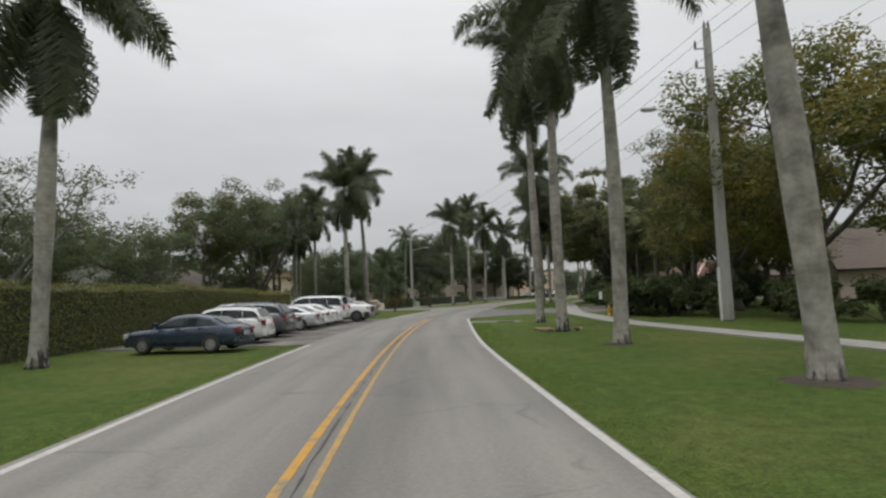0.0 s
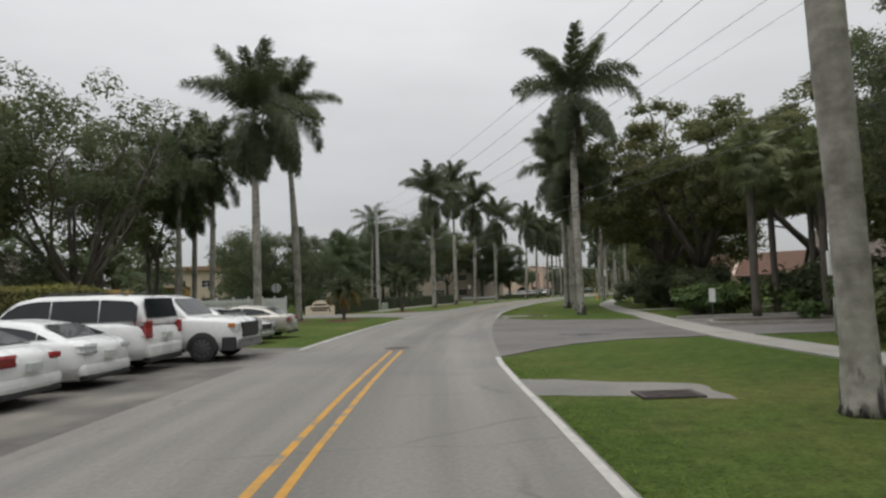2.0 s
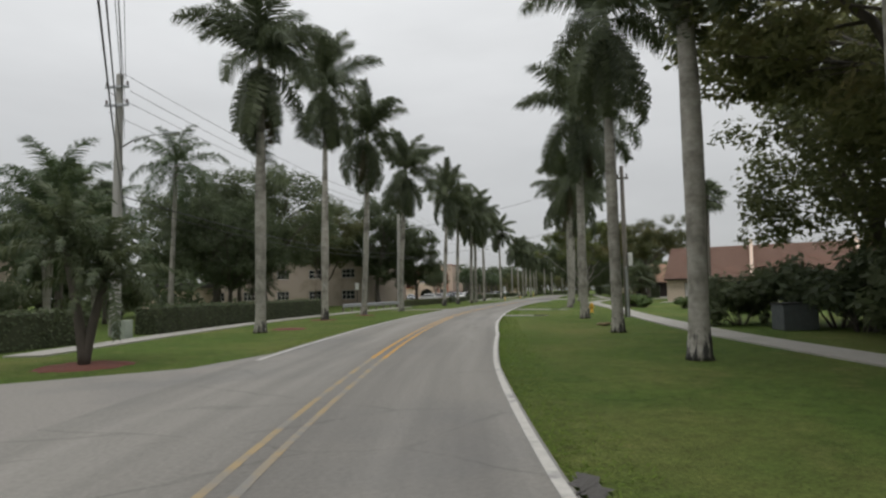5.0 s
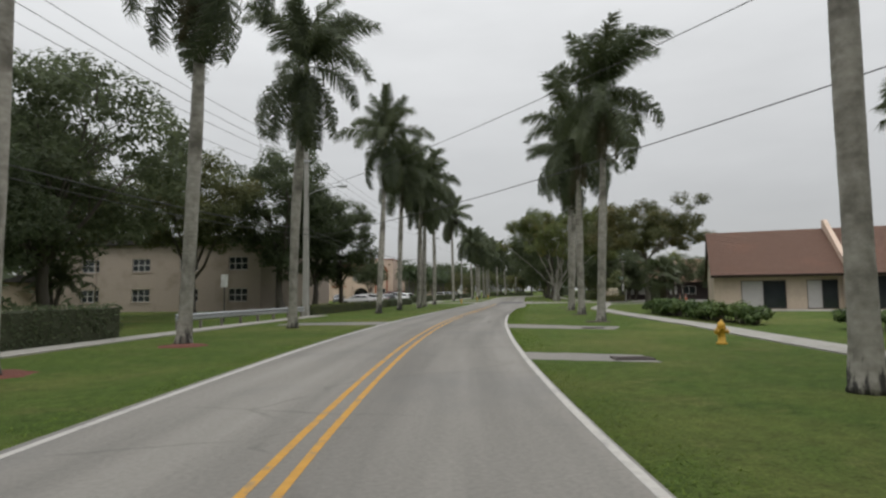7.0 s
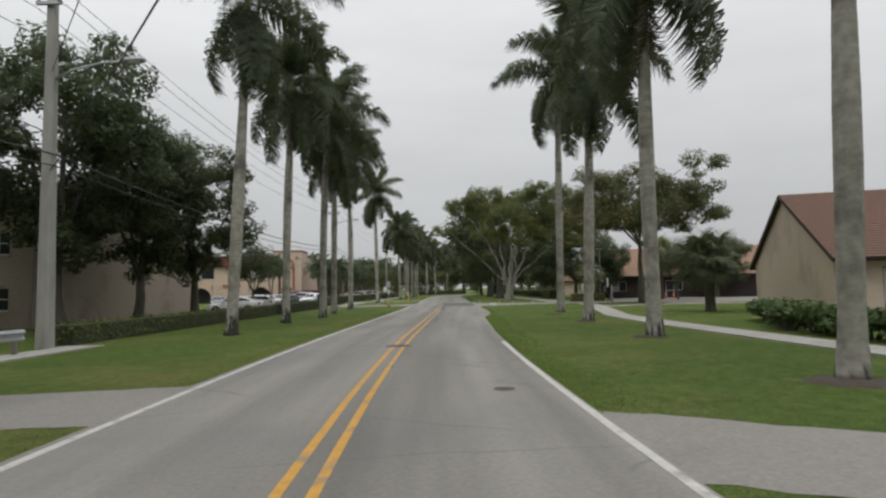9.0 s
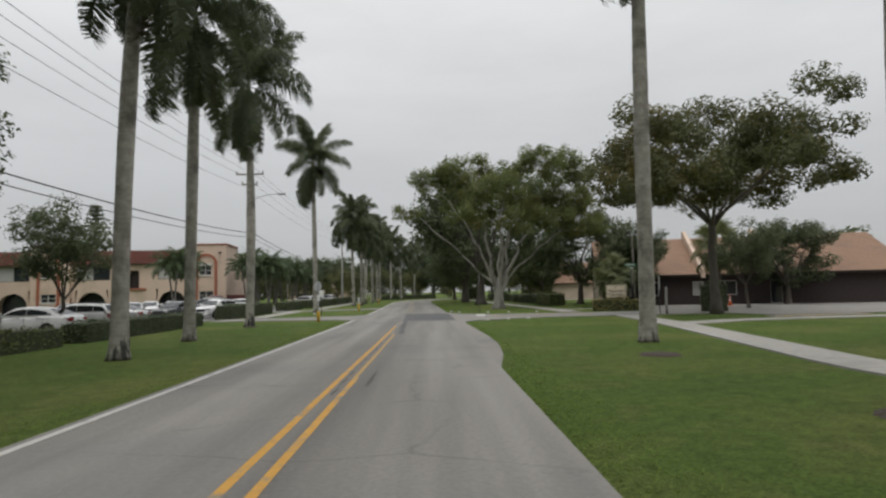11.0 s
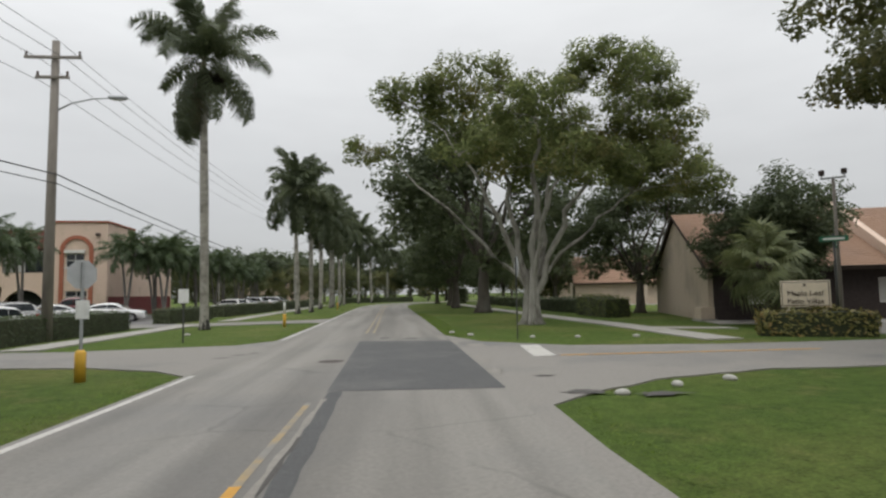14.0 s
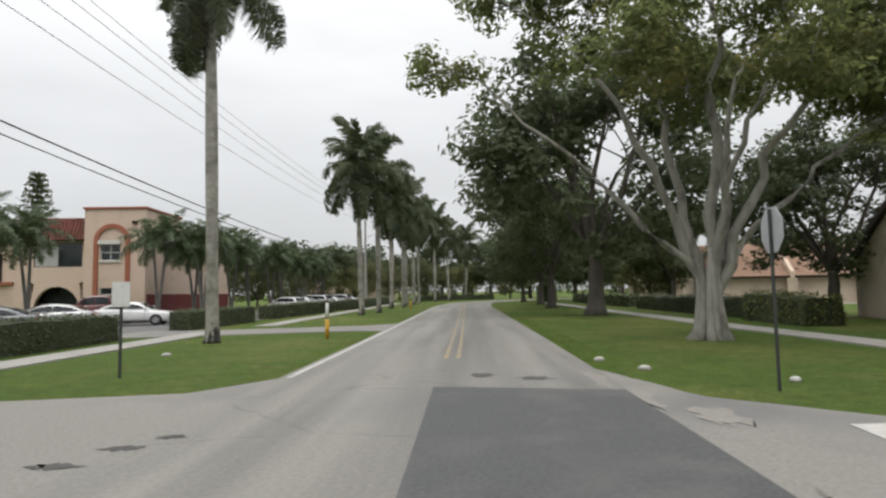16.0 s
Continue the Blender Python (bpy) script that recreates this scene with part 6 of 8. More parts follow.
villa((92, 208), VILLA_TURN, 24, 13, 3.0, 6.4, "beige villa with a tan shingle roof behind hedges", (8.0, 14.0), shingles=M_SHINGLE_TAN)
villa((108, 236), VILLA_TURN, 24, 13, 3.0, 6.4, "beige villa with a tan shingle roof behind hedges", (8.0, 14.0), shingles=M_SHINGLE_TAN)
villa((86, 128), VILLA_TURN, 26, 14.4, 3.1, 6.9, "beige villa with a brown shingle roof across the court", (9.0,), openings=DOORS[:2])
villa((36, 76), VILLA_TURN + 14, 22, 13, 3.0, 6.6, "tan villa with a grey-brown shingle roof behind trees", (11.0,), M_STUCCO_TAN, M_SHINGLE_GREY, openings=DOORS[:2])
villa((34, 50), VILLA_TURN + 20, 20, 13, 3.0, 6.6, "tan villa with a grey-brown shingle roof behind shrubs", (10.0,), M_STUCCO_TAN, M_SHINGLE_GREY)


def apartment(label, s, o, turn, length, depth, height, wall, rows, roof_mat=M_DARK_ROOF):
    """A two-storey block: front along x, rows of windows in both storeys, dark eave band."""
    p = at(s, o)
    ob = thing("apartment_building", pose(p.x, p.y, -0.03, 0, 0, turn), label, "building")
    holes = [(x, x + w, z, z + h) for x, w, z, h in rows]
    part("wall", wall_mesh("wall", 0, length, 0, height, holes, 0.3, wall), ob)
    part("wall", box_mesh("wall", (0, 0.3, 0, 0.3, depth - 0.3, height), wall), ob)
    part("wall", box_mesh("wall", (length - 0.3, 0.3, 0, length, depth - 0.3, height), wall), ob)
    part("wall", box_mesh("wall", (0, depth - 0.3, 0, length, depth, height), wall), ob)
    bm = bmesh.new()
    box(bm, -0.6, -0.6, height, length + 0.6, depth + 0.6, height + 0.75, 0.08)
    part("roof", mesh_bm("roof", bm, roof_mat), ob, "dark projecting roof band")
    for x, w, z, h in rows:
        win = window(ob, x, x + w, z, z + h, 0.0, M_FRAME, 3 if w > 1.8 else 2, rows=2 if w < 2.4 else 1)
        part("window_sill", box_mesh("window_sill", (x - 0.1, -0.08, z - 0.1, x + w + 0.1, 0.0, z - 0.01), wall), win)
    for x in (length * 0.33, length * 0.72):
        part("downpipe", tube_mesh("downpipe", [(x, -0.07, 0), (x, -0.07, height)], [0.06, 0.06], wall, 8), ob)
    return ob


WINDOW_ROWS = [(x, 2.1, z, 1.35) for z in (1.0, 4.2) for x in (2.0, 7.5, 13.5, 19.0, 24.5)]
apartment("tan two-storey apartment building with white windows", 148.5, -50.5, heading(148) , 28.0, 19.5, 7.0, M_STUCCO_TAN, WINDOW_ROWS)
apartment("low beige wing with white framed windows", 143.0, -66, heading(148) + 3, 18.0, 9.0, 3.2, M_STUCCO, [(1.5, 2.2, 0.9, 1.4), (6.0, 2.2, 0.9, 1.4), (11.5, 3.0, 0.9, 1.5)])
apartment("pale two-storey house behind a white fence", 101, -65, 5, 25, 12, 6.6, M_STUCCO, [(x, 1.6, z, 1.2) for z in (1.0, 3.9) for x in (2, 6, 10, 14, 18)], M_SHINGLE_TAN)
yard = thing("yard_wall", spot(86.5, -36, 2, -0.03), "long yellow painted yard wall behind a fence", "wall", kind="structure")
M_YELLOW_WALL = mat("yellow_wall", (0.50, 0.31, 0.10), (0.44, 0.27, 0.09), 0.85, 4, 6, 0.1, 30, spot=(0.36, 0.23, 0.09), spot_scale=0.5)
part("wall", box_mesh("wall", (-15.0, 0, 0, 0.2, 0.25, 3.3), M_YELLOW_WALL, 0.02), yard)
part("coping", box_mesh("coping", (-15.1, -0.06, 3.302, 0.3, 0.31, 3.42), M_YELLOW_WALL, 0.01), yard)
for x in (-13.0, -9.5, -6.0, -2.5):
    part("vent_block", box_mesh("vent_block", (x, -0.02, 2.75, x + 0.5, -0.003, 2.95), M_CONCRETE), yard)
house_at = at(48.0, -22.9)
villa((house_at.x, house_at.y), 87, 16, 15, 3.0, 6.0, "pale low house with a dark gable roof behind the hedge", (), M_FRAME, M_SHINGLE_GREY)
apartment("cream two-storey block far down the road", 300, -34, heading(300), 16, 30, 6.4, M_CREAM, [(x, 1.6, z, 1.2) for z in (1.0, 4.0) for x in (2, 6, 10)], M_SHINGLE_TAN)


def arch_pts(x0, x1, z0, spring, n=14):
    c, r = (x0 + x1) / 2, (x1 - x0) / 2
    return [(x0, z0), (x0, spring)] + [(c - r * math.cos(math.pi * k / n), spring + r * math.sin(math.pi * k / n)) for k in range(1, n)] + [(x1, spring), (x1, z0)]


def arch_band(x0, x1, z0, spring, width, y0, y1, material, name="arch_trim"):
    """A raised band round an arched opening."""
    i, o = arch_pts(x0, x1, z0, spring), arch_pts(x0 - width, x1 + width, z0, spring)
    v = [(x, y, z) for y in (y0, y1) for x, z in i + o]
    n = len(i)
    f = []
    for k in range(n - 1):
        f += [(k, k + 1, n + k + 1, n + k), (2 * n + k, 3 * n + k, 3 * n + k + 1, 2 * n + k + 1), (n + k, n + k + 1, 3 * n + k + 1, 3 * n + k), (k, 2 * n + k, 2 * n + k + 1, k + 1)]
    return mesh_from(name, v, f, material)


def arch_fill(x0, x1, z0, spring, y, material, name="arch_recess"):
    p = arch_pts(x0, x1, z0, spring)
    return mesh_from(name, [(x, y, z) for x, z in p], [tuple(range(len(p)))], material)


def arched_wall(name, x0, x1, z0, z1, ax0, ax1, az0, spring, y, thick, material):
    """A wall piece with one arched opening through it."""
    a = arch_pts(ax0, ax1, az0, spring)
    v, f = [], []
    for yy in (y, y + thick):
        v += [(x, yy, z) for x, z in a] + [(x, yy, min(max(z, z0), z1)) for x, z in [(x0, az0), (x0, spring)] + [(x0 + (x1 - x0) * k / 14, z1) for k in range(1, 14)] + [(x1, spring), (x1, az0)]]
    n = len(a)
    for k in range(n - 1):
        f += [(k, k + 1, n + k + 1, n + k), (2 * n + k, 3 * n + k, 3 * n + k + 1, 2 * n + k + 1), (k, 2 * n + k, 2 * n + k + 1, k + 1)]
    return mesh_from(name, v, f, material)


def cream_building():
    """Cream two-storey block: wings with barrel-tiled mansards and arches between square tower bays, side wall along the road."""
    turn = -22.0
    ob = thing("cream_building", pose(36.65, 219.6, -0.03, 0, 0, turn), "cream stucco building with red tile roof, arches and towers", "building")
    W, L = 4.9, 15.4
    step = W + L
    y = 0.5
    for bay in range(2):
        x = -bay * step
        wins = [(x - 4.3, x - 0.4, 4.35, 6.3), (x - 14.8, x - 10.5, 4.35, 6.3)]
        doors = [(x - 8.1, x - 6.7, 3.2, 5.6)]
        arches = [(x - 4.2, x - 0.6), (x - 14.6, x - 11.0)]
        part("wall", wall_mesh("wall", x - L, x, 3.05, 6.7, wins + doors, 0.3, M_CREAM, y), ob)
        for a, b in ((x - L, x - 14.9), (x - 10.7, x - 4.5), (x - 0.3, x)):
            part("wall", box_mesh("wall", (a, y, 0, b, y + 0.3, 3.05), M_CREAM), ob)
        for a, b in arches:
            part("wall", arched_wall("wall", a - 0.3, b + 0.3, 0, 3.05, a, b, 0, 0.95, y, 0.3, M_CREAM), ob)
            # dark glass sheet in place of the shade inside the arch
            part("arch_recess", arch_fill(a - 0.1, b + 0.1, 0, 0.97, y + 1.2, M_GLASS), ob, "dark sheet standing in for the shade behind the arch")
        for a, b, c, d in wins:
            window(ob, a, b, c, d, y, M_FRAME_DARK, 2, blind=True)
        for a, b, c, d in doors:
            # dark panel paints the shade of the balcony opening
            part("balcony_recess", box_mesh("balcony_recess", (a, y + 0.6, c, b, y + 0.7, d), M_SHADED_WALL), ob)
            part("arch_trim", arch_band(a, b, c, d - 0.5, 0.12, y - 0.05, y - 0.002, M_CREAM), ob)
            part("balcony_ledge", box_mesh("balcony_ledge", (a - 0.9, y - 0.25, c - 0.25, b + 0.9, y - 0.002, c - 0.02), M_TERRACOTTA), ob)
        part("wall", box_mesh("wall", (x - L, y + 12, 0, x, y + 12.3, 6.7), M_CREAM), ob)
        part("roof_deck", box_mesh("roof_deck", (x - L, y, 6.7, x, y + 12.3, 6.85), M_DARK_ROOF), ob)
        # barrel tiles: rows of half-round ribs on the sloping mansard
        v, f = [], []
        ribs = int(L / 0.28)
        for r in range(5):
            for i in range(ribs):
                c = x - L + (i + 0.5) * L / ribs
                z0, z1 = 6.55 + r * 0.36, 6.55 + (r + 1) * 0.36 + 0.05
                y0, y1 = y - 0.55 + r * 0.16, y - 0.55 + (r + 1) * 0.16
                m = len(v)
                for yy, zz, w in ((y0, z0, 0.125), (y1, z1, 0.10)):
                    for k in range(5):
                        t = math.pi * k / 4
                        v.append((c - w * math.cos(t), yy - 0.09 * math.sin(t), zz + 0.02 * math.sin(t)))
                f += [(m + k, m + k + 1, m + 6 + k, m + 5 + k) for k in range(4)] + [(m, m + 1, m + 2, m + 3, m + 4)]
        part("tile_roof", mesh_from("tile_roof", v, f, M_TILE_RED), ob, "red barrel-tiled mansard roof")
        bm = bmesh.new()
        box(bm, x - L, y - 0.5, 6.42, x - 0.0, y + 0.3, 6.56); box(bm, x - L, y + 0.22, 6.5, x, y + 0.6, 8.35)
        part("eave_board", mesh_bm("eave_board", bm, M_FASCIA), ob)
        # tower bay
        H = 9.0
        tw = [(x + 1.3, x + 2.9, 4.8, 6.1), (x + 1.3, x + 3.2, 1.45, 2.6)]
        part("wall", wall_mesh("wall", x, x + W, 0, H, tw, 0.3, M_CREAM), ob)
        part("wall", box_mesh("wall", (x + W - 0.3, 0.3, 0, x + W, 7.0, H), M_CREAM), ob)
        part("wall", box_mesh("wall", (x, 0.3, 0, x + 0.3, 20.5, H), M_CREAM), ob)
        part("wall", box_mesh("wall", (x + W - 0.3, 7.0, 0, x + W, 20.5, H - 0.75), M_CREAM), ob)
        part("wall", box_mesh("wall", (x, 20.5, 0, x + W, 20.8, H - 0.75), M_CREAM), ob)
        part("roof_deck", box_mesh("roof_deck", (x + 0.3, 0.3, H - 1.05, x + W - 0.3, 20.5, H - 0.9), M_DARK_ROOF), ob)
        bm = bmesh.new()
        box(bm, x - 0.12, -0.12, H + 0.01, x + W + 0.12, 0.32, H + 0.18, 0.02); box(bm, x + W - 0.34, 0.33, H + 0.01, x + W + 0.12, 7.1, H + 0.18, 0.02); box(bm, x - 0.12, 0.33, H + 0.01, x + 0.34, 7.1, H + 0.18, 0.02)
        part("coping", mesh_bm("coping", bm, M_TERRACOTTA), ob, "terracotta coping")
        part("arch_trim", arch_band(x + 1.15, x + 3.35, 0.1, 6.35, 0.34, -0.14, -0.002, M_TERRACOTTA), ob, "tall terracotta arch")
        for a, b, c, d in tw:
            window(ob, a, b, c, d, 0, M_FRAME, 2, rows=2)
            part("window_sill", box_mesh("window_sill", (a - 0.1, -0.12, c - 0.15, b + 0.1, -0.003, c - 0.01), M_FRAME), ob)
        part("window_hood", box_mesh("window_hood", (x + 1.22, -0.25, 6.12, x + 3.0, -0.004, 6.42), M_FRAME), ob)
        part("plinth", box_mesh("plinth", (x + W + 0.003, 0.3, 0, x + W + 0.06, 20.4, 2.0), M_MAROON), ob, "maroon painted plinth")
        lamp = bmesh.new()
        box(lamp, x + 3.9, -0.3, 7.75, x + 4.25, -0.004, 8.0, 0.03)
        part("flood_lamp", mesh_bm("flood_lamp", lamp, M_FASCIA), ob)
    return ob


cream_building()

# ---- cars ----
def paint(name, c, metal=0.0, rough=0.28):
    return mat(name, c, tuple(x * 0.94 for x in c), rough, 2, 4, spot=tuple(x * 0.86 for x in c), spot_scale=1.2, metal=metal, coat=0.6)


P_BLUE = paint("slate_blue_paint", (0.032, 0.050, 0.080), 0.3)
P_WHITE = paint("white_paint", (0.74, 0.74, 0.73))
P_GREY = paint("grey_paint", (0.12, 0.125, 0.13), 0.4)
P_SILVER = paint("silver_paint", (0.42, 0.42, 0.41), 0.5)
P_PEARL = paint("pearl_silver_paint", (0.52, 0.53, 0.54), 0.3)
P_BEIGE = paint("beige_silver_paint", (0.40, 0.38, 0.34), 0.4)
P_BLACK = paint("black_paint", (0.015, 0.016, 0.018))
P_RED = paint("dark_red_paint", (0.13, 0.020, 0.024))
M_CAR_GLASS = mat("tinted_car_glass", (0.018, 0.021, 0.024), (0.024, 0.028, 0.03), 0.06, 1, 2, spec=0.42)
M_TYRE = mat("tyre_rubber", (0.02, 0.02, 0.021), (0.03, 0.03, 0.03), 0.85, 20, 5, 0.2, 60)
M_RIM = mat("alloy_rim", (0.5, 0.5, 0.51), (0.42, 0.42, 0.43), 0.35, 10, 4, metal=0.8)
M_RIM_DARK = mat("steel_rim", (0.13, 0.13, 0.135), (0.09, 0.09, 0.095), 0.5, 10, 4, metal=0.5)
M_TRIM = mat("black_plastic_trim", (0.022, 0.022, 0.023), (0.03, 0.03, 0.03), 0.6, 10, 5)
M_HEADLIGHT = mat("headlight_lens", (0.62, 0.63, 0.64), (0.45, 0.46, 0.47), 0.12, 9, 3, spec=0.8)
M_TAILLIGHT = mat("red_taillight_lens", (0.32, 0.012, 0.012), (0.22, 0.008, 0.008), 0.15, 9, 3, spec=0.7)
M_AMBER = mat("amber_lens", (0.5, 0.17, 0.03), (0.42, 0.14, 0.03), 0.15, 9, 3)
M_PLATE = mat("plate_bar", (0.55, 0.55, 0.53), (0.42, 0.45, 0.42), 0.5, 12, 3)
M_CHROME = mat("dull_chrome_trim", (0.34, 0.34, 0.35), (0.26, 0.26, 0.27), 0.3, 8, 3, metal=1.0)

# half profiles, nose first: along the car (fraction of its length), belt height, half width (fraction); then the cabin: along, roof height (fraction of the car's height), half width
CAR_SHAPES = {
    "sedan": dict(size=(4.65, 1.80, 1.45), wheel=0.325, axles=(0.19, 0.79), lower=[(0.0, 0.45, 0.72), (0.015, 0.52, 0.82), (0.06, 0.575, 0.93), (0.25, 0.635, 1.0), (0.36, 0.66, 1.0), (0.60, 0.69, 1.0), (0.82, 0.71, 0.99), (0.95, 0.70, 0.93), (0.99, 0.64, 0.84), (1.0, 0.5, 0.76)],
                  cabin=[(0.245, 0.65, 0.87), (0.41, 0.95, 0.71), (0.50, 1.0, 0.69), (0.62, 0.995, 0.69), (0.75, 0.93, 0.68), (0.91, 0.71, 0.80)], pillars=(0.36, 0.56, 0.78)),
    "suv": dict(size=(4.6, 1.85, 1.68), wheel=0.36, axles=(0.19, 0.79), lower=[(0.0, 0.42, 0.75), (0.015, 0.52, 0.85), (0.06, 0.585, 0.95), (0.22, 0.63, 1.0), (0.33, 0.66, 1.0), (0.60, 0.68, 1.0), (0.85, 0.70, 0.99), (0.965, 0.69, 0.94), (0.99, 0.62, 0.88), (1.0, 0.45, 0.82)],
                cabin=[(0.25, 0.65, 0.88), (0.40, 0.94, 0.76), (0.50, 1.0, 0.75), (0.75, 0.99, 0.75), (0.90, 0.95, 0.74), (0.975, 0.69, 0.84)], pillars=(0.36, 0.57, 0.78)),
    "large_suv": dict(size=(5.25, 2.0, 1.95), wheel=0.39, axles=(0.17, 0.77), lower=[(0.0, 0.46, 0.8), (0.012, 0.55, 0.9), (0.05, 0.60, 0.97), (0.22, 0.63, 1.0), (0.33, 0.64, 1.0), (0.60, 0.65, 1.0), (0.85, 0.65, 0.99), (0.97, 0.645, 0.96), (0.99, 0.58, 0.92), (1.0, 0.42, 0.88)],
                      cabin=[(0.24, 0.63, 0.9), (0.36, 0.95, 0.80), (0.46, 1.0, 0.79), (0.80, 0.995, 0.79), (0.955, 0.96, 0.78), (0.985, 0.65, 0.86)], pillars=(0.33, 0.54, 0.77)),
    "pickup": dict(size=(5.8, 2.0, 1.92), wheel=0.40, axles=(0.17, 0.79), lower=[(0.0, 0.44, 0.84), (0.01, 0.57, 0.93), (0.04, 0.63, 0.98), (0.20, 0.66, 1.0), (0.30, 0.67, 1.0), (0.55, 0.68, 1.0), (0.62, 0.68, 1.0), (0.95, 0.68, 0.99), (0.99, 0.66, 0.97), (1.0, 0.45, 0.93)],
                   cabin=[(0.245, 0.66, 0.9), (0.35, 0.96, 0.80), (0.42, 1.0, 0.79), (0.54, 1.0, 0.79), (0.60, 0.97, 0.78), (0.63, 0.68, 0.86)], pillars=(0.31, 0.45, 0.585)),
}


def loft(rings):
    v = [p for r in rings for p in r]
    n = len(rings[0])
    f = []
    for i in range(len(rings) - 1):
        for k in range(n):
            j = (k + 1) % n
            f.append((i * n + k, i * n + j, (i + 1) * n + j, (i + 1) * n + k))
    f += [tuple(range(n))[::-1], tuple((len(rings) - 1) * n + k for k in range(n))]
    return v, f


def eased(rows, n):
    """The same profile in n rows, its corners rounded off."""
    u0 = np.array([r[0] for r in rows])
    u = np.unique(np.concatenate([np.linspace(u0[0], u0[-1], n), u0[:2], u0[-2:]]))
    out = [u]
    for k in (1, 2):
        out.append(np.mean([np.interp(np.clip(u + d, u0[0], u0[-1]) if k == 1 else u + d, u0, [r[k] for r in rows]) for d in (-0.022, -0.011, 0.0, 0.011, 0.022)], axis=0))
        out[-1][[0, -1]] = rows[0][k], rows[-1][k]
    return list(zip(*out))


def car(kind, colour, name="car", lens=None):
    """Nose towards +y, wheels on z 0: lower body, cabin, panes, wheels with rims, lights, bumpers, mirrors, plate."""
    sh = CAR_SHAPES[kind]
    lens = lens or M_TAILLIGHT
    L, W, H = sh["size"]
    w2 = W / 2
    ob = new(name)
    Y = lambda u: L / 2 - u * L
    rings = []
    for u, z, w in eased(sh["lower"], 40):
        zt, hw, zb = z * H, w * w2, 0.16 * H + (0.05 if u < 0.03 or u > 0.97 else 0.0)
        mid = zb + (zt - zb) * 0.55
        half = [(hw * 0.55, zb), (hw * 0.94, zb + 0.04), (hw * 0.99, zb + (mid - zb) * 0.6), (hw, mid), (hw * 0.985, zt - 0.13), (hw * 0.93, zt - 0.03), (hw * 0.80, zt), (hw * 0.4, zt + 0.012)]
        rings.append([(x, Y(u), zz) for x, zz in half] + [(-x, Y(u), zz) for x, zz in half[::-1]])
    v, f = loft(rings)
    part("body", mesh_from("body", v, f, colour, True), ob)
    cab = sh["cabin"]
    fine_cab = eased(cab, 28)
    rings = []
    for u, z, w in fine_cab:
        zb, zt, hw = 0.60 * H, z * H, w * w2
        lo = w2 * 0.93
        t = max(0.0, min(1.0, (zt - zb) / (H - zb)))
        half = [(lo, zb), (lo - (lo - hw) * 0.9 * t, zt - 0.07), (hw - 0.10, zt - 0.012), (hw * 0.4, zt + 0.01)]
        rings.append([(x, Y(u), zz) for x, zz in half] + [(-x, Y(u), zz) for x, zz in half[::-1]])
    v, f = loft(rings)
    part("cabin", mesh_from("cabin", v, f, colour, True), ob)
    # panes lie just proud of the cabin
    us, zs, ws = [c[0] for c in fine_cab], [c[1] for c in fine_cab], [c[2] for c in fine_cab]
    belt = max(z for u, z, w in sh["lower"] if 0.3 < u < 0.9) * H + 0.015
    def roof(u):
        return np.interp(u, us, zs) * H
    def side(u, z):
        hw, zt, lo, zb = np.interp(u, us, ws) * w2, roof(u), w2 * 0.93, 0.60 * H
        t = max(0.0, min(1.0, (zt - zb) / (H - zb)))
        top = lo - (lo - hw) * 0.9 * t
        return lo + (top - lo) * min(1.0, (z - zb) / max(zt - 0.07 - zb, 0.05))
    cuts = [cab[0][0] + 0.055, *sh["pillars"][1:], cab[-1][0] - (0.075 if kind == "sedan" else 0.03)]
    for sgn in (-1, 1):
        for a, b in zip(cuts, cuts[1:]):
            a, b = a + 0.003, b - 0.003
            top, bot = [], []
            for k in range(7):
                u = a + (b - a) * k / 6
                zt = max(roof(u) - 0.12, belt + 0.01)
                bot.append((sgn * (side(u, belt) + 0.008), Y(u), belt))
                top.append((sgn * (side(u, zt) + 0.008), Y(u), zt))
            vv = bot + top
            part("side_window", mesh_from("side_window", vv, [(k, k + 1, 8 + k, 7 + k) for k in range(6)], M_CAR_GLASS, True), ob)
    for nm, (a, b) in (("windshield", (cab[0], cab[1])), ("rear_window", (cab[-1], cab[-2]))):
        vv, ff = [], []
        for i in range(5):
            t = 0.10 + 0.80 * i / 4
            u, z = a[0] + (b[0] - a[0]) * t, (a[1] + (b[1] - a[1]) * t) * H
            hw = (a[2] + (b[2] - a[2]) * t) * w2 - 0.10
            for k in range(5):
                x = -hw + 2 * hw * k / 4
                out = 0.02 if nm == "windshield" else -0.02
                vv.append((x, Y(u) + out * (1.6 - abs(x) / w2), z + 0.022))
        for i in range(4):
            ff += [(i * 5 + k, i * 5 + k + 1, i * 5 + k + 6, i * 5 + k + 5) for k in range(4)]
        part(nm, mesh_from(nm, vv, ff, M_CAR_GLASS, True), ob)
    # wheels
    r = sh["wheel"]
    for u in sh["axles"]:
        for sgn in (-1, 1):
            x = sgn * (w2 - 0.10)
            arch = [(sgn * (w2 + 0.004), Y(u) + (r + 0.045) * math.cos(math.pi * k / 12), r + (r + 0.04) * math.sin(math.pi * k / 12)) for k in range(13)] + [(sgn * (w2 + 0.004), Y(u) - (r + 0.05), 0.17 * H), (sgn * (w2 + 0.004), Y(u) + (r + 0.05), 0.17 * H)]
            inner = [(sgn * (w2 * 0.8), y, z) for _, y, z in arch]
            n = len(arch)
            part("wheel_arch", mesh_from("wheel_arch", arch + inner, [tuple(range(n))] + [(k, (k + 1) % n, n + (k + 1) % n, n + k) for k in range(n)], M_TRIM), ob)
            wh = part("wheel", None, ob, "", Matrix.Translation((x, Y(u), r)))
            wh.empty_display_size = 0.1
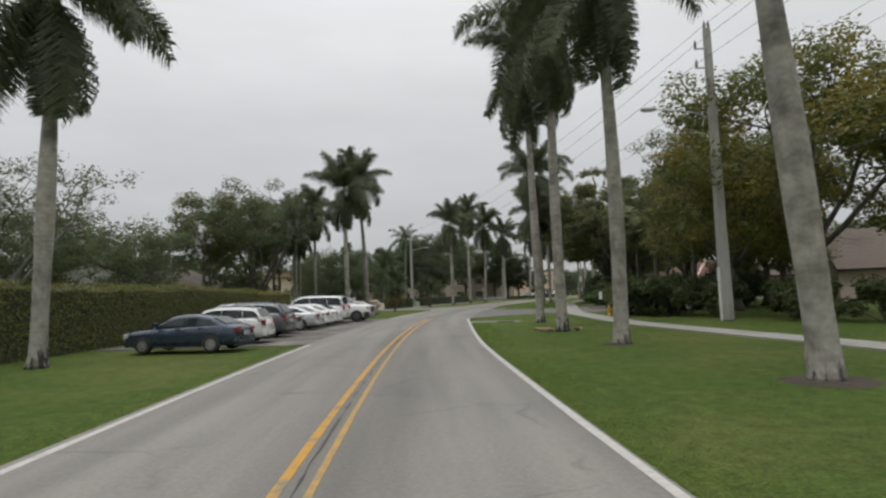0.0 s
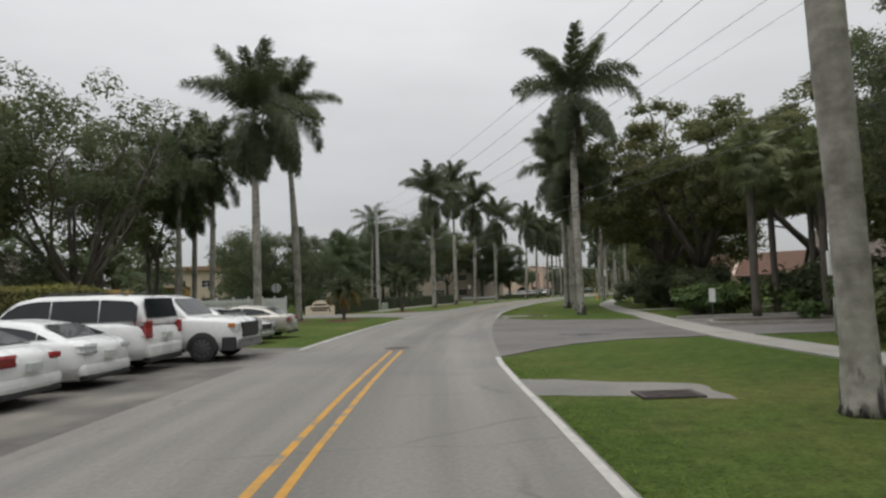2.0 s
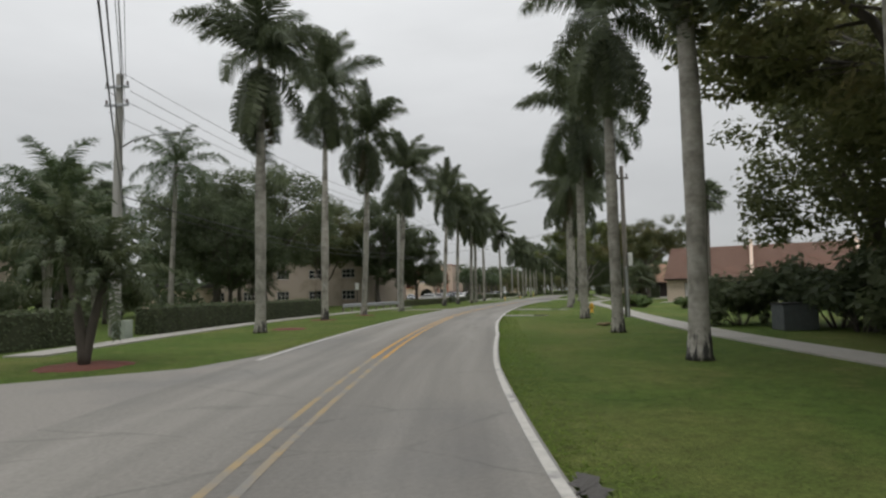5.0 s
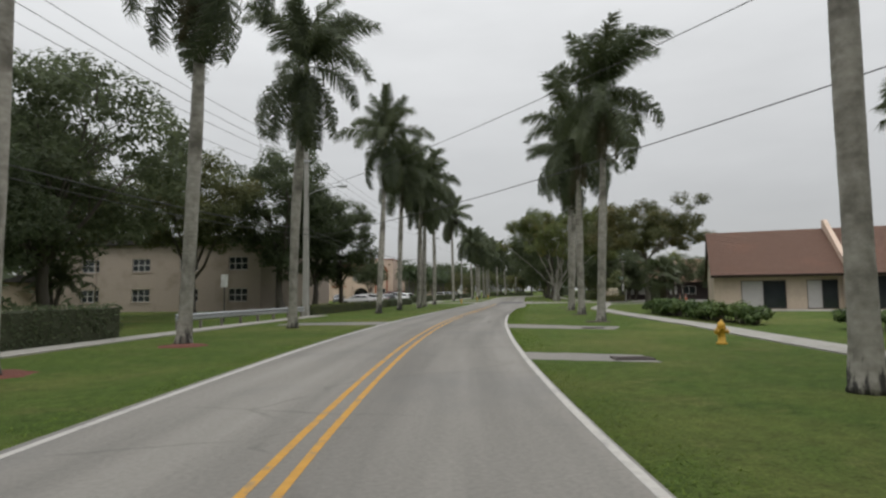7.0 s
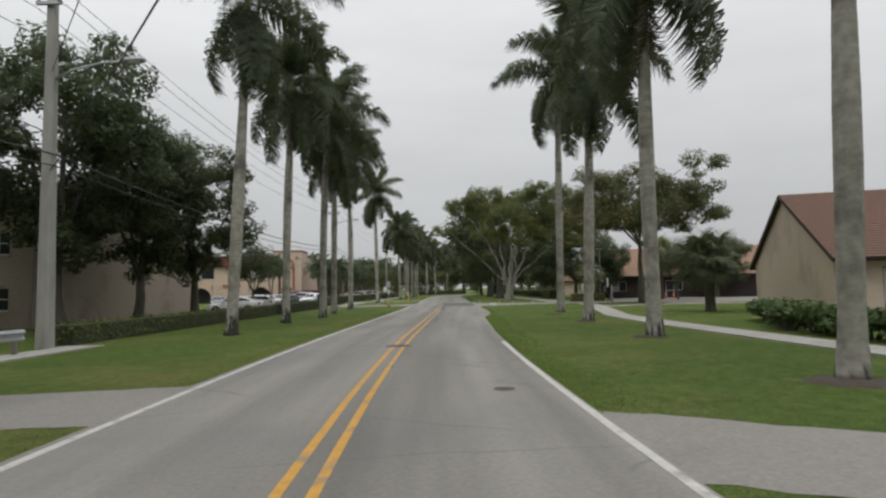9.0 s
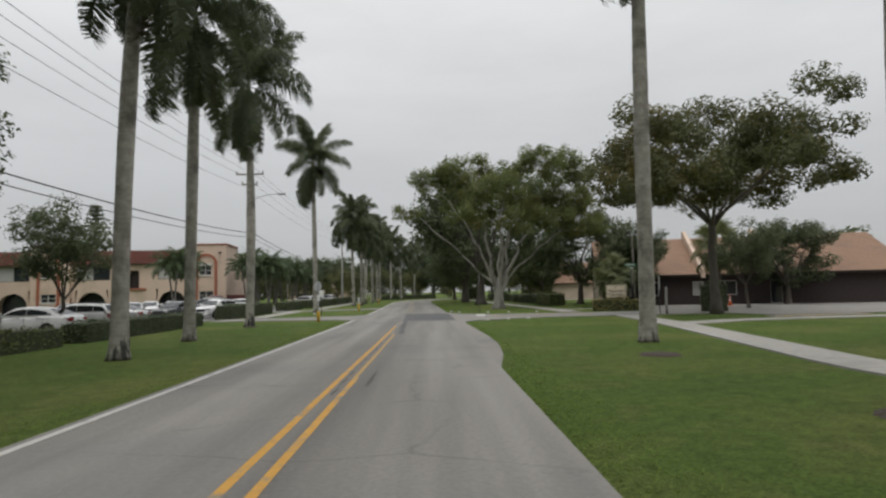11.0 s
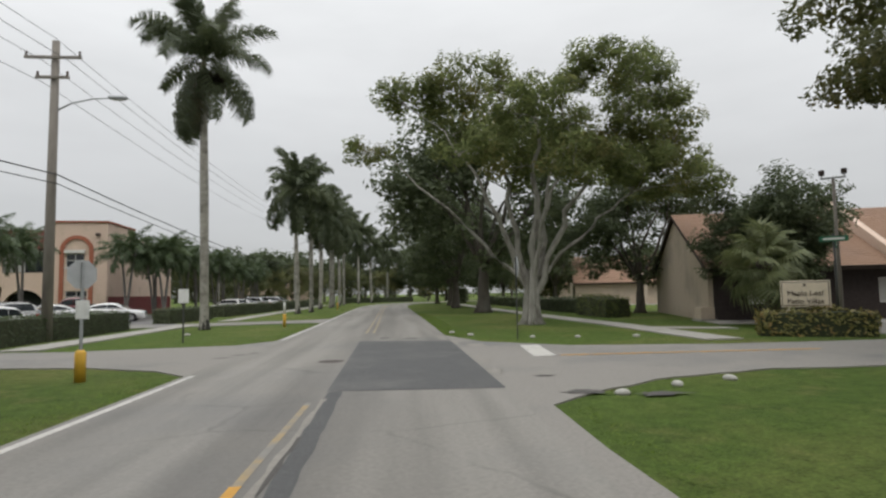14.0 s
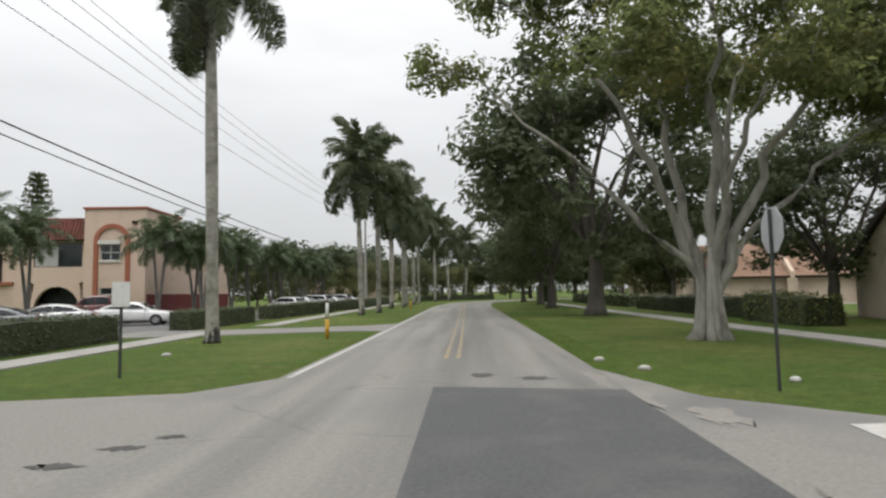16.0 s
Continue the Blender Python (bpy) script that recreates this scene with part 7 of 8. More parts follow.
            prof = [(-0.10, r * 0.62), (-0.105, r * 0.86), (-0.085, r * 0.97), (0.085, r), (0.105, r * 0.97), (0.12, r * 0.86), (0.115, r * 0.64)]
            v, f = [], []
            for k in range(24):
                t = 2 * math.pi * k / 24
                v += [(sgn * px, pr * math.cos(t), pr * math.sin(t)) for px, pr in prof]
            m = len(prof)
            for k in range(24):
                for j in range(m - 1):
                    f.append((k * m + j, k * m + j + 1, ((k + 1) % 24) * m + j + 1, ((k + 1) % 24) * m + j))
            part("tyre", mesh_from("tyre", v, f, M_TYRE, True), wh)
            bm = bmesh.new()
            for k in range(10):
                t = 2 * math.pi * k / 10
                vs = [bm.verts.new((sgn * px, rr * math.cos(t + d), rr * math.sin(t + d))) for px, rr, d in ((0.125, r * 0.12, -0.5), (0.125, r * 0.12, 0.5), (0.112, r * 0.66, 0.17), (0.112, r * 0.66, -0.17))]
                bm.faces.new(vs)
            hub = [bm.verts.new((sgn * 0.13, r * 0.16 * math.cos(k * math.pi / 5), r * 0.16 * math.sin(k * math.pi / 5))) for k in range(10)]
            bm.faces.new(hub)
            for k in range(20):
                a, b = 2 * math.pi * k / 20, 2 * math.pi * (k + 1) / 20
                bm.faces.new([bm.verts.new((sgn * px, rr * math.cos(t), rr * math.sin(t))) for px, rr, t in ((0.10, r * 0.60, a), (0.10, r * 0.60, b), (0.116, r * 0.68, b), (0.116, r * 0.68, a))])
            part("rim", mesh_bm("rim", bm, M_RIM if kind != "pickup" else M_RIM_DARK), wh)
            back = [(sgn * 0.06, r * 0.66 * math.cos(2 * math.pi * k / 16), r * 0.66 * math.sin(2 * math.pi * k / 16)) for k in range(16)]
            part("brake_disc", mesh_from("brake_disc", back, [tuple(range(16))], M_TRIM), wh)
    tall = kind in ("pickup", "large_suv")
    hz = (0.47 if kind == "sedan" else 0.50) * H
    for sgn in (-1, 1):
        part("headlight", box_mesh("headlight", (sgn * w2 * (0.50 if not tall else 0.66), Y(0.06), hz - 0.05 - 0.08 * tall, sgn * w2 * (0.84 if not tall else 0.95), Y(0.004 if not tall else -0.001), hz + 0.05 + 0.06 * tall), M_HEADLIGHT, 0.045), ob)
        tz = 0.58 * H if kind == "sedan" else 0.57 * H
        high = 0.07 if kind == "sedan" else 0.12 if kind == "suv" else 0.2
        part("taillight", box_mesh("taillight", (sgn * w2 * (0.50 if kind == "sedan" else 0.70), Y(1.001), tz - high, sgn * w2 * (0.84 if kind == "sedan" else 0.90), Y(0.945), tz + high * 0.7), lens, 0.045), ob)
        part("mirror", box_mesh("mirror", (sgn * (w2 * 0.97), Y(cab[0][0] + 0.085), belt - 0.03, sgn * (w2 + 0.17), Y(cab[0][0] + 0.06), belt + 0.12), colour, 0.03), ob)
        for u in (0.50, 0.70):
            if u < sh["pillars"][-1] - 0.02:
                part("door_handle", box_mesh("door_handle", (sgn * (w2 - 0.02), Y(u + 0.02), belt - 0.13, sgn * (w2 + 0.018), Y(u - 0.02), belt - 0.10), colour if not tall else M_TRIM, 0.008), ob)
        for u in (sh["pillars"][0] - 0.03, sh["pillars"][1], sh["pillars"][2] - 0.03):
            part("door_seam", box_mesh("door_seam", (sgn * w2 * 0.95, Y(u + 0.001), 0.27 * H, sgn * (w2 + 0.0015), Y(u - 0.001), belt - 0.14), M_TRIM), ob)
        part("door_sill", box_mesh("door_sill", (sgn * (w2 * 0.90), Y(sh["axles"][1] - 0.09), 0.15 * H, sgn * (w2 * 0.985), Y(sh["axles"][0] + 0.09), 0.15 * H + 0.10), M_TRIM, 0.02), ob)
    part("front_bumper", box_mesh("front_bumper", (-w2 * (0.82 if not tall else 0.92), Y(0.04), 0.17 * H, w2 * (0.82 if not tall else 0.92), Y(-0.007), 0.32 * H), colour if not tall else M_CHROME, 0.08), ob)
    part("rear_bumper", box_mesh("rear_bumper", (-w2 * 0.85, Y(1.007), 0.20 * H, w2 * 0.85, Y(0.96), 0.37 * H), colour if kind != "pickup" else M_CHROME, 0.085), ob)
    part("rear_valance", box_mesh("rear_valance", (-w2 * 0.8, Y(1.008), 0.14 * H, w2 * 0.8, Y(0.97), 0.20 * H), M_TRIM, 0.02), ob)
    gz = (0.36, 0.50) if not tall else (0.34, 0.56)
    part("grille", box_mesh("grille", (-w2 * (0.45 if not tall else 0.60), Y(0.02), gz[0] * H, w2 * (0.45 if not tall else 0.60), Y(-0.008), gz[1] * H), M_TRIM, 0.03), ob)
    part("number_plate", box_mesh("number_plate", (-0.16, Y(1.018), 0.42 * H, 0.16, Y(0.99), 0.42 * H + 0.15), M_PLATE, 0.005), ob)
    if kind == "large_suv" or kind == "suv":
        for sgn in (-1, 1):
            part("roof_rail", tube_mesh("roof_rail", [(sgn * w2 * 0.62, Y(u), roof(u) + 0.05 - 0.05 * (u in (0.46, 0.88))) for u in (0.46, 0.5, 0.67, 0.84, 0.88)], [0.018] * 5, M_TRIM, 6), ob)
    if kind == "pickup":
        for sgn in (-1, 1):
            part("turn_signal", box_mesh("turn_signal", (sgn * w2 * 0.84, Y(0.045), 0.50 * H, sgn * w2 * 0.985, Y(0.012), 0.56 * H), M_AMBER, 0.02), ob)
            part("fender_trim", box_mesh("fender_trim", (sgn * w2 * 0.86, Y(0.075), 0.16 * H, sgn * w2 * 1.0, Y(0.01), 0.36 * H), M_TRIM, 0.03), ob, "black plastic fender trim")
        bm = bmesh.new()
        box(bm, -w2 * 0.84, Y(0.985), 0.66 * H, w2 * 0.84, Y(0.64), 0.70 * H + 0.012, 0.02)
        part("bed_liner", mesh_bm("bed_liner", bm, M_TRIM), ob)
    return ob


ROADSIDE = "cars parked beside the road"
LOT = "cars in the parking lot"
NOSE_IN, NOSE_OUT = 90, -90
made_cars = {}


def park(kind, colour, s, o, turn, label, group, lens=None, size=1.0):
    key = (kind, colour.name, lens)
    m = spot(s, o, turn, -0.004, size)
    if key in made_cars:
        ob = copy_thing(made_cars[key], m)
    else:
        ob = made_cars[key] = car(kind, colour, "pickup_truck" if kind == "pickup" else "car", lens)
        ob.matrix_basis = m
    tagged(ob, label, "pickup truck" if kind == "pickup" else "car", group)


park("sedan", P_BLUE, 21.6, -7.5, NOSE_IN - 8, "slate blue sedan parked across the lawn's edge", ROADSIDE, None, 0.93)
park("suv", P_WHITE, 24.8, -7.65, NOSE_IN, "white hatchback car parked nose in", ROADSIDE, None, 0.91)
park("suv", P_GREY, 28.1, -7.9, NOSE_IN, "dark grey crossover car parked nose in", ROADSIDE)
park("suv", P_SILVER, 30.9, -8.3, NOSE_OUT, "silver crossover car parked nose out", ROADSIDE)
park("sedan", P_PEARL, 33.6, -7.8, NOSE_IN, "pearl silver sedan parked nose in", ROADSIDE)
park("sedan", P_WHITE, 36.1, -7.85, NOSE_IN, "white sedan parked nose in", ROADSIDE)
park("sedan", P_WHITE, 38.4, -7.85, NOSE_IN - 2, "white sedan with clear rear lights parked nose in", ROADSIDE, M_HEADLIGHT)
park("large_suv", P_WHITE, 40.8, -8.2, NOSE_IN, "large white estate car parked nose in", ROADSIDE)
park("pickup", P_WHITE, 43.1, -7.15, NOSE_OUT, "white pickup truck parked nose out", ROADSIDE)
park("sedan", P_SILVER, 48.8, -8.1, NOSE_OUT - 4, "silver sedan parked nose out on grass", ROADSIDE)
park("sedan", P_BEIGE, 51.4, -8.0, NOSE_IN + 4, "beige silver sedan parked on the grass", ROADSIDE)
for kind, colour, s, o, turn, label in (
        ("suv", P_WHITE, 188.3, -16.45, 166, "white boxy car in the parking lot"), ("sedan", P_BLACK, 187.2, -19.3, 168, "black sedan in the parking lot"), ("sedan", P_PEARL, 194.8, -22.6, 203, "pearl silver sedan in the parking lot"), ("sedan", P_SILVER, 188.8, -23.6, 203, "silver sedan in the parking lot"),
        ("sedan", P_WHITE, 209.7, -20.4, -76, "white sedan in the parking lot"), ("pickup", P_RED, 212.8, -24.5, 115, "dark red pickup truck in the parking lot"), ("sedan", P_SILVER, 206.0, -23.2, 115, "silver sedan in the parking lot"),
        ("sedan", P_GREY, 200.0, -22.0, 115, "grey sedan in the parking lot"), ("sedan", P_WHITE, 196.5, -25.5, 200, "white sedan in the parking lot"), ("suv", P_SILVER, 195.5, -19.5, 50, "silver crossover in the parking lot"),
        ("sedan", P_WHITE, 167.0, -18.0, 90, "white sedan in the parking lot"), ("suv", P_WHITE, 171.0, -18.0, 90, "white crossover in the parking lot"), ("sedan", P_SILVER, 175.0, -18.5, 90, "silver sedan in the parking lot"),
        ("sedan", P_GREY, 185.5, -27.0, 200, "grey sedan in the parking lot"), ("suv", P_WHITE, 228.0, -16.5, 60, "white crossover in the parking lot"), ("sedan", P_WHITE, 233.5, -16.8, 70, "white sedan in the parking lot"),
        ("suv", P_PEARL, 239.0, -16.8, 70, "pearl white crossover in the parking lot"), ("sedan", P_WHITE, 245.0, -16.8, 80, "white sedan in the parking lot"), ("suv", P_SILVER, 250.5, -17.0, 80, "silver crossover in the parking lot"),
        ("sedan", P_SILVER, 257.0, -17.0, 80, "silver sedan in the parking lot")):
    park(kind, colour, s, o, turn, label, LOT)
park("suv", P_BLACK, 172.5, 32.5, 170, "black crossover parked in the gate court", "cars in the gate court")

# ---- poles, wires, street furniture ----
M_YELLOW = mat("yellow_paint", (0.62, 0.36, 0.035), (0.52, 0.29, 0.03), 0.6, 6, 6, spot=(0.40, 0.24, 0.05), spot_scale=1.5)
M_WHITE = mat("white_painted_metal", (0.72, 0.72, 0.7), (0.62, 0.62, 0.6), 0.6, 6, 6, spot=(0.5, 0.5, 0.48), spot_scale=1.5)
M_GREEN_POST = mat("dark_post_paint", (0.035, 0.04, 0.035), (0.05, 0.05, 0.045), 0.7, 6, 5)
M_SIGN_BACK = mat("bare_sign_metal", (0.50, 0.51, 0.52), (0.42, 0.43, 0.44), 0.5, 5, 5, metal=0.4)
M_INSULATOR = mat("porcelain_insulator", (0.10, 0.07, 0.06), (0.07, 0.05, 0.045), 0.3, 5, 3)
M_SIGN_FACE = mat("cream_sign_board", (0.70, 0.61, 0.47), (0.63, 0.55, 0.42), 0.8, 5, 6, 0.1, 40)
M_LETTER = mat("dark_brown_letters", (0.045, 0.03, 0.022), (0.035, 0.025, 0.02), 0.7, 8, 4)
M_ORANGE = mat("cone_orange", (0.62, 0.13, 0.03), (0.52, 0.10, 0.025), 0.6, 6, 4)
M_IRON = mat("rusty_iron", (0.075, 0.058, 0.05), (0.05, 0.04, 0.036), 0.8, 12, 6, 0.4, 50)
M_LAMP_GLASS = mat("lamp_lens", (0.6, 0.6, 0.58), (0.5, 0.5, 0.48), 0.2, 6, 3)

POLES = {}


def utility_pole(key, s, o, height, r, material, label, arms=(), lamp=None, wood=False):
    """A tapered pole with its crossarms (height, length, turn), insulators, and a lamp arm (height, length, turn)."""
    ob = thing("utility_pole", spot(s, o, 0, -0.03), label, "utility pole", "utility poles along the road")
    if wood:
        part("pole", tube_mesh("pole", [(0, 0, 0), (0, 0, height * 0.5), (0, 0, height)], [r, r * 0.85, r * 0.68], material, 12), ob)
    else:
        bm = bmesh.new()
        v = box(bm, -r, -r, 0, r, r, height)
        for q in v:
            if q.co.z > height * 0.5:
                q.co.x *= 0.62; q.co.y *= 0.62
        bmesh.ops.bevel(bm, geom=list(bm.edges), offset=r * 0.2, segments=1, affect="EDGES")
        part("pole", mesh_bm("pole", bm, material), ob)
    for h, length, turn in arms:
        arm = part("crossarm", box_mesh("crossarm", (-length / 2, -0.05, h - 0.06, length / 2, 0.05, h + 0.06), M_POLE_WOOD if wood else M_GALV, 0.01), ob, "", pose(0, 0, 0, 0, 0, turn) @ Matrix.Translation((0, -r * 0.9, 0)))
        for x in (-length / 2 + 0.08, length / 2 - 0.08):
            part("insulator", tube_mesh("insulator", [(x, 0, h + 0.06), (x, 0, h + 0.12), (x, 0, h + 0.16), (x, 0, h + 0.24), (x, 0, h + 0.28)], [0.03, 0.065, 0.04, 0.065, 0.02], M_INSULATOR, 8), arm)
    if lamp:
        h, length, turn = lamp
        arm = part("lamp_arm", tube_mesh("lamp_arm", [(0, 0, h - 0.5), (length * 0.3, 0, h - 0.1), (length * 0.7, 0, h + 0.12), (length, 0, h + 0.15)], [0.045, 0.04, 0.035, 0.03], M_GALV, 8), ob, "", pose(0, 0, 0, 0, 0, turn))
        part("lamp_head", box_mesh("lamp_head", (length - 0.1, -0.14, h + 0.10, length + 0.65, 0.14, h + 0.24), M_GALV, 0.05), arm)
        part("lamp_lens", box_mesh("lamp_lens", (length + 0.1, -0.1, h + 0.06, length + 0.55, 0.1, h + 0.097), M_LAMP_GLASS, 0.01), arm)
    POLES[key] = (s, o, height)
    return ob


GREY_POLE = "tall square concrete utility pole with street lamp arm"
p1 = utility_pole("one", 29.0, 15.6, 14.75, 0.25, M_POLE_CONCRETE, GREY_POLE, (), (10.5, 2.9, 180))
for x, z in ((-0.1, 14.75), (0.1, 14.75), (-0.62, 13.75), (-0.62, 12.75)):
    if z < 14:
        part("bracket", box_mesh("bracket", (x - 0.08, -0.04, z - 0.09, -0.14, 0.04, z - 0.02), M_GALV, 0.01), p1)
    part("insulator", tube_mesh("insulator", [(x, 0, z - 0.05), (x, 0, z + 0.05), (x, 0, z + 0.1), (x, 0, z + 0.18), (x, 0, z + 0.26), (x, 0, z + 0.4)], [0.03, 0.08, 0.045, 0.08, 0.05, 0.02], M_INSULATOR, 8), p1)
part("cable_guard", box_mesh("cable_guard", (-0.33, -0.06, 0, -0.225, 0.06, 2.6), M_WHITE, 0.01), p1, "white cable guard")
utility_pole("zero", -26, 15.5, 14.7, 0.22, M_POLE_CONCRETE, GREY_POLE, ((13.8, 1.2, 0), (12.8, 1.2, 0)))
utility_pole("gap", 92.5, -14.5, 12.6, 0.2, M_POLE_CONCRETE, GREY_POLE, ((11.9, 1.2, 0), (11.0, 1.2, 0)), (9.4, 2.4, 0))
utility_pole("mid", 135.6, -12.2, 12.7, 0.22, M_POLE_CONCRETE, GREY_POLE, ((11.9, 0.9, 0),), (9.7, 2.6, 0))
utility_pole("lot", 189.0, -13.75, 13.2, 0.22, M_POLE_WOOD, "tall wooden utility pole with crossarms and lamp arm", ((12.4, 2.4, 0), (11.5, 1.4, 0)), (10.5, 2.4, 0), True)
utility_pole("far", 260.7, -14.6, 14.6, 0.2, M_POLE_CONCRETE, GREY_POLE, ((13.6, 1.8, 0),), (10.5, 2.4, 0))
utility_pole("farther", 325.1, -13.9, 15.2, 0.2, M_POLE_CONCRETE, GREY_POLE, ((14.2, 2.4, 0), (12.8, 2.8, 0)))
pr = utility_pole("right", 103.9, 11.15, 9.4, 0.17, M_POLE_WOOD, "brown wooden service pole with a grey box", ((8.6, 0.7, 0),), None, True)
part("meter_box", box_mesh("meter_box", (0.16, -0.16, 3.15, 0.42, 0.16, 3.95), M_WHITE, 0.03), pr, "pale grey metal box")
part("cable_guard", box_mesh("cable_guard", (-0.06, -0.26, 0, 0.06, -0.165, 3.1), M_GALV, 0.01), pr)


pt = utility_pole("tele", 45.9, 14.4, 6.6, 0.12, M_POLE_WOOD, "slim dark wooden pole with white cable boxes", (), None, True)
part("cable_guard", tube_mesh("cable_guard", [(-0.16, -0.1, 0), (-0.16, -0.1, 3.3)], [0.055, 0.055], M_WHITE, 8), pt, "white cable guard")
part("meter_box", box_mesh("meter_box", (-0.36, -0.3, 1.9, -0.06, -0.16, 2.7), M_WHITE, 0.02), pt, "white metal box")


def wire(name, a, b, sag, r, label):
    """A hanging cable between two (station, offset, height) ends."""
    p, q = at(*a), at(*b)
    n = 28
    pts = [p.lerp(q, i / n) - Vector((0, 0, sag * 4 * (i / n) * (1 - i / n))) for i in range(n + 1)]
    tagged(new(name, tube_mesh(name, pts, [r] * (n + 1), M_WIRE, 5)), label, "overhead cable", "overhead cables")


TEL = {"lot": 0.6}
CHAIN = ["zero", "one", "gap", "mid", "lot", "far", "farther"]
for a, b in zip(CHAIN[2:], CHAIN[3:]):
    (s0, o0, h0), (s1, o1, h1) = POLES[a], POLES[b]
    for do, dh in ((0.0, 0.1), (-0.55, -0.9), (0.55, -0.9), (-0.5, -1.9)):
        wire("power_cable", (s0, o0 + do, h0 + dh), (s1, o1 + do, h1 + dh), 0.9, 0.013, "thin black overhead power cable")
for a, b in zip(CHAIN[2:], CHAIN[3:]):
    (s0, o0, h0), (s1, o1, h1) = POLES[a], POLES[b]
    for do, z, r in ((0.2, 6.6, 0.03), (0.2, 6.2, 0.022)):
        wire("telephone_cable", (s0, o0 + do, z + TEL.get(a, 0)), (s1, o1 + do, z + TEL.get(b, 0)), 0.8, r, "thick black overhead telephone cable")
# the span that crosses the road: height at the near pole, side step there, height at the far pole, sag, thickness
for z0, do, z1, sag, r in ((14.95, 0.0, 12.3, 1.45, 0.011), (13.9, -0.6, 11.2, 1.85, 0.011), (12.9, -0.6, 10.05, 1.95, 0.011), (11.4, 0.0, 9.35, 1.65, 0.008), (10.7, 0.0, 9.5, 2.0, 0.006), (7.4, -0.2, 7.5, 1.45, 0.016), (6.8, -0.2, 6.2, 1.2, 0.016)):
    name = "power_cable" if z0 > 10 else "telephone_cable"
    wire(name, (29.0, 15.6 + do, z0), (92.5, -14.2, z1), sag, r, "thin black overhead power cable" if z0 > 10 else "thick black overhead telephone cable")
    wire(name, (-26.0, 15.5 + do, z0), (29.0, 15.6 + do, z0), 1.0, r, "thin black overhead power cable" if z0 > 10 else "thick black overhead telephone cable")
wire("telephone_cable", (103.9, 11.15, 9.0), (135.6, -12.2, 9.5), 0.5, 0.014, "black overhead service cable")
wire("telephone_cable", (103.9, 11.15, 6.3), (135.6, -12.2, 6.0), 0.5, 0.016, "thick black overhead telephone cable")


def hydrant(s, o, turn):
    """Barrel, bonnet, side nozzles with caps, base flange."""
    ob = thing("fire_hydrant", spot(s, o, turn, -0.03), "yellow fire hydrant on the lawn", "fire hydrant", "fire hydrants")
    part("barrel", tube_mesh("barrel", [(0, 0, 0), (0, 0, 0.05), (0, 0, 0.06), (0, 0, 0.46), (0, 0, 0.47), (0, 0, 0.52)], [0.17, 0.17, 0.115, 0.115, 0.15, 0.15], M_YELLOW, 14), ob)
    part("bonnet", tube_mesh("bonnet", [(0, 0, 0.52), (0, 0, 0.62), (0, 0, 0.69), (0, 0, 0.70), (0, 0, 0.77)], [0.13, 0.12, 0.07, 0.035, 0.03], M_YELLOW, 14), ob)
    for a, r in ((0, 0.075), (120, 0.055), (240, 0.055)):
        d = Vector((math.cos(radians(a)), math.sin(radians(a)), 0))
        z = Vector((0, 0, 0.40))
        n = part("nozzle", tube_mesh("nozzle", [z + d * 0.09, z + d * 0.17], [r, r], M_YELLOW, 10), ob)
        part("cap", tube_mesh("cap", [z + d * 0.17, z + d * 0.175, z + d * 0.21, z + d * 0.23], [r * 1.1, r * 1.25, r * 1.2, r * 0.5], M_YELLOW, 10), n)


hydrant(38.3, 12.05, 20)
hydrant(112.1, 9.8, 200)


def bollard(s, o, h, label, white=False):
    ob = thing("marker_post", spot(s, o, 0, -0.03), label, "marker post")
    if white:
        part("post", tube_mesh("post", [(0, 0, 0), (0, 0, 0.75)], [0.085, 0.085], M_YELLOW, 12), ob)
        part("sleeve", tube_mesh("sleeve", [(0, 0, 0.752), (0, 0, 1.35), (0, 0, 1.4)], [0.07, 0.07, 0.03], M_WHITE, 12), ob, "white upper sleeve")
    else:
        part("post", tube_mesh("post", [(0, 0, 0), (0, 0, h - 0.05), (0, 0, h)], [0.095, 0.095, 0.06], M_YELLOW, 12), ob)


bollard(196.9, -5.2, 1.4, "yellow marker post with a white top", True)
bollard(236.0, -5.6, 0.85, "short yellow marker post on the lawn")


def sign_post(s, o, turn, height, kind, label, radius=0.42, metal=None):
    """A thin post with a plate: the back of an octagon, or a plain rectangle."""
    ob = thing("road_sign", spot(s, o, turn, -0.03), label, "road sign")
    part("post", box_mesh("post", (-0.03, -0.02, 0, 0.03, 0.02, height), metal or M_GREEN_POST, 0.006), ob)
    if kind == "octagon":
        p = [(radius * math.cos(math.pi / 8 + k * math.pi / 4), radius * math.sin(math.pi / 8 + k * math.pi / 4)) for k in range(8)]
        v = [(x, y, height - radius * 0.85 + z) for y in (0.022, 0.03) for x, z in p]
        f = [tuple(range(8)), tuple(range(15, 7, -1))] + [(k, (k + 1) % 8, 8 + (k + 1) % 8, 8 + k) for k in range(8)]
        part("plate", mesh_from("plate", v, f, M_SIGN_BACK), ob, "bare metal back of the plate")
    else:
        w, h = kind
        part("plate", box_mesh("plate", (-w / 2, -0.032, height - h, w / 2, -0.022, height), M_WHITE, 0.003), ob, "white plate")
    return ob


sign_post(184.0, 5.6, -92, 3.05, "octagon", "back of an octagonal road sign on a post")
ob = sign_post(175.8, -5.6, 52, 2.58, "octagon", "grey back of an octagonal road sign in a yellow sleeve", 0.33, M_GALV)
part("sleeve", tube_mesh("sleeve", [(0, 0, 0), (0, 0, 0.62), (0, 0, 0.68)], [0.11, 0.11, 0.06], M_YELLOW, 14), ob, "yellow plastic sleeve")
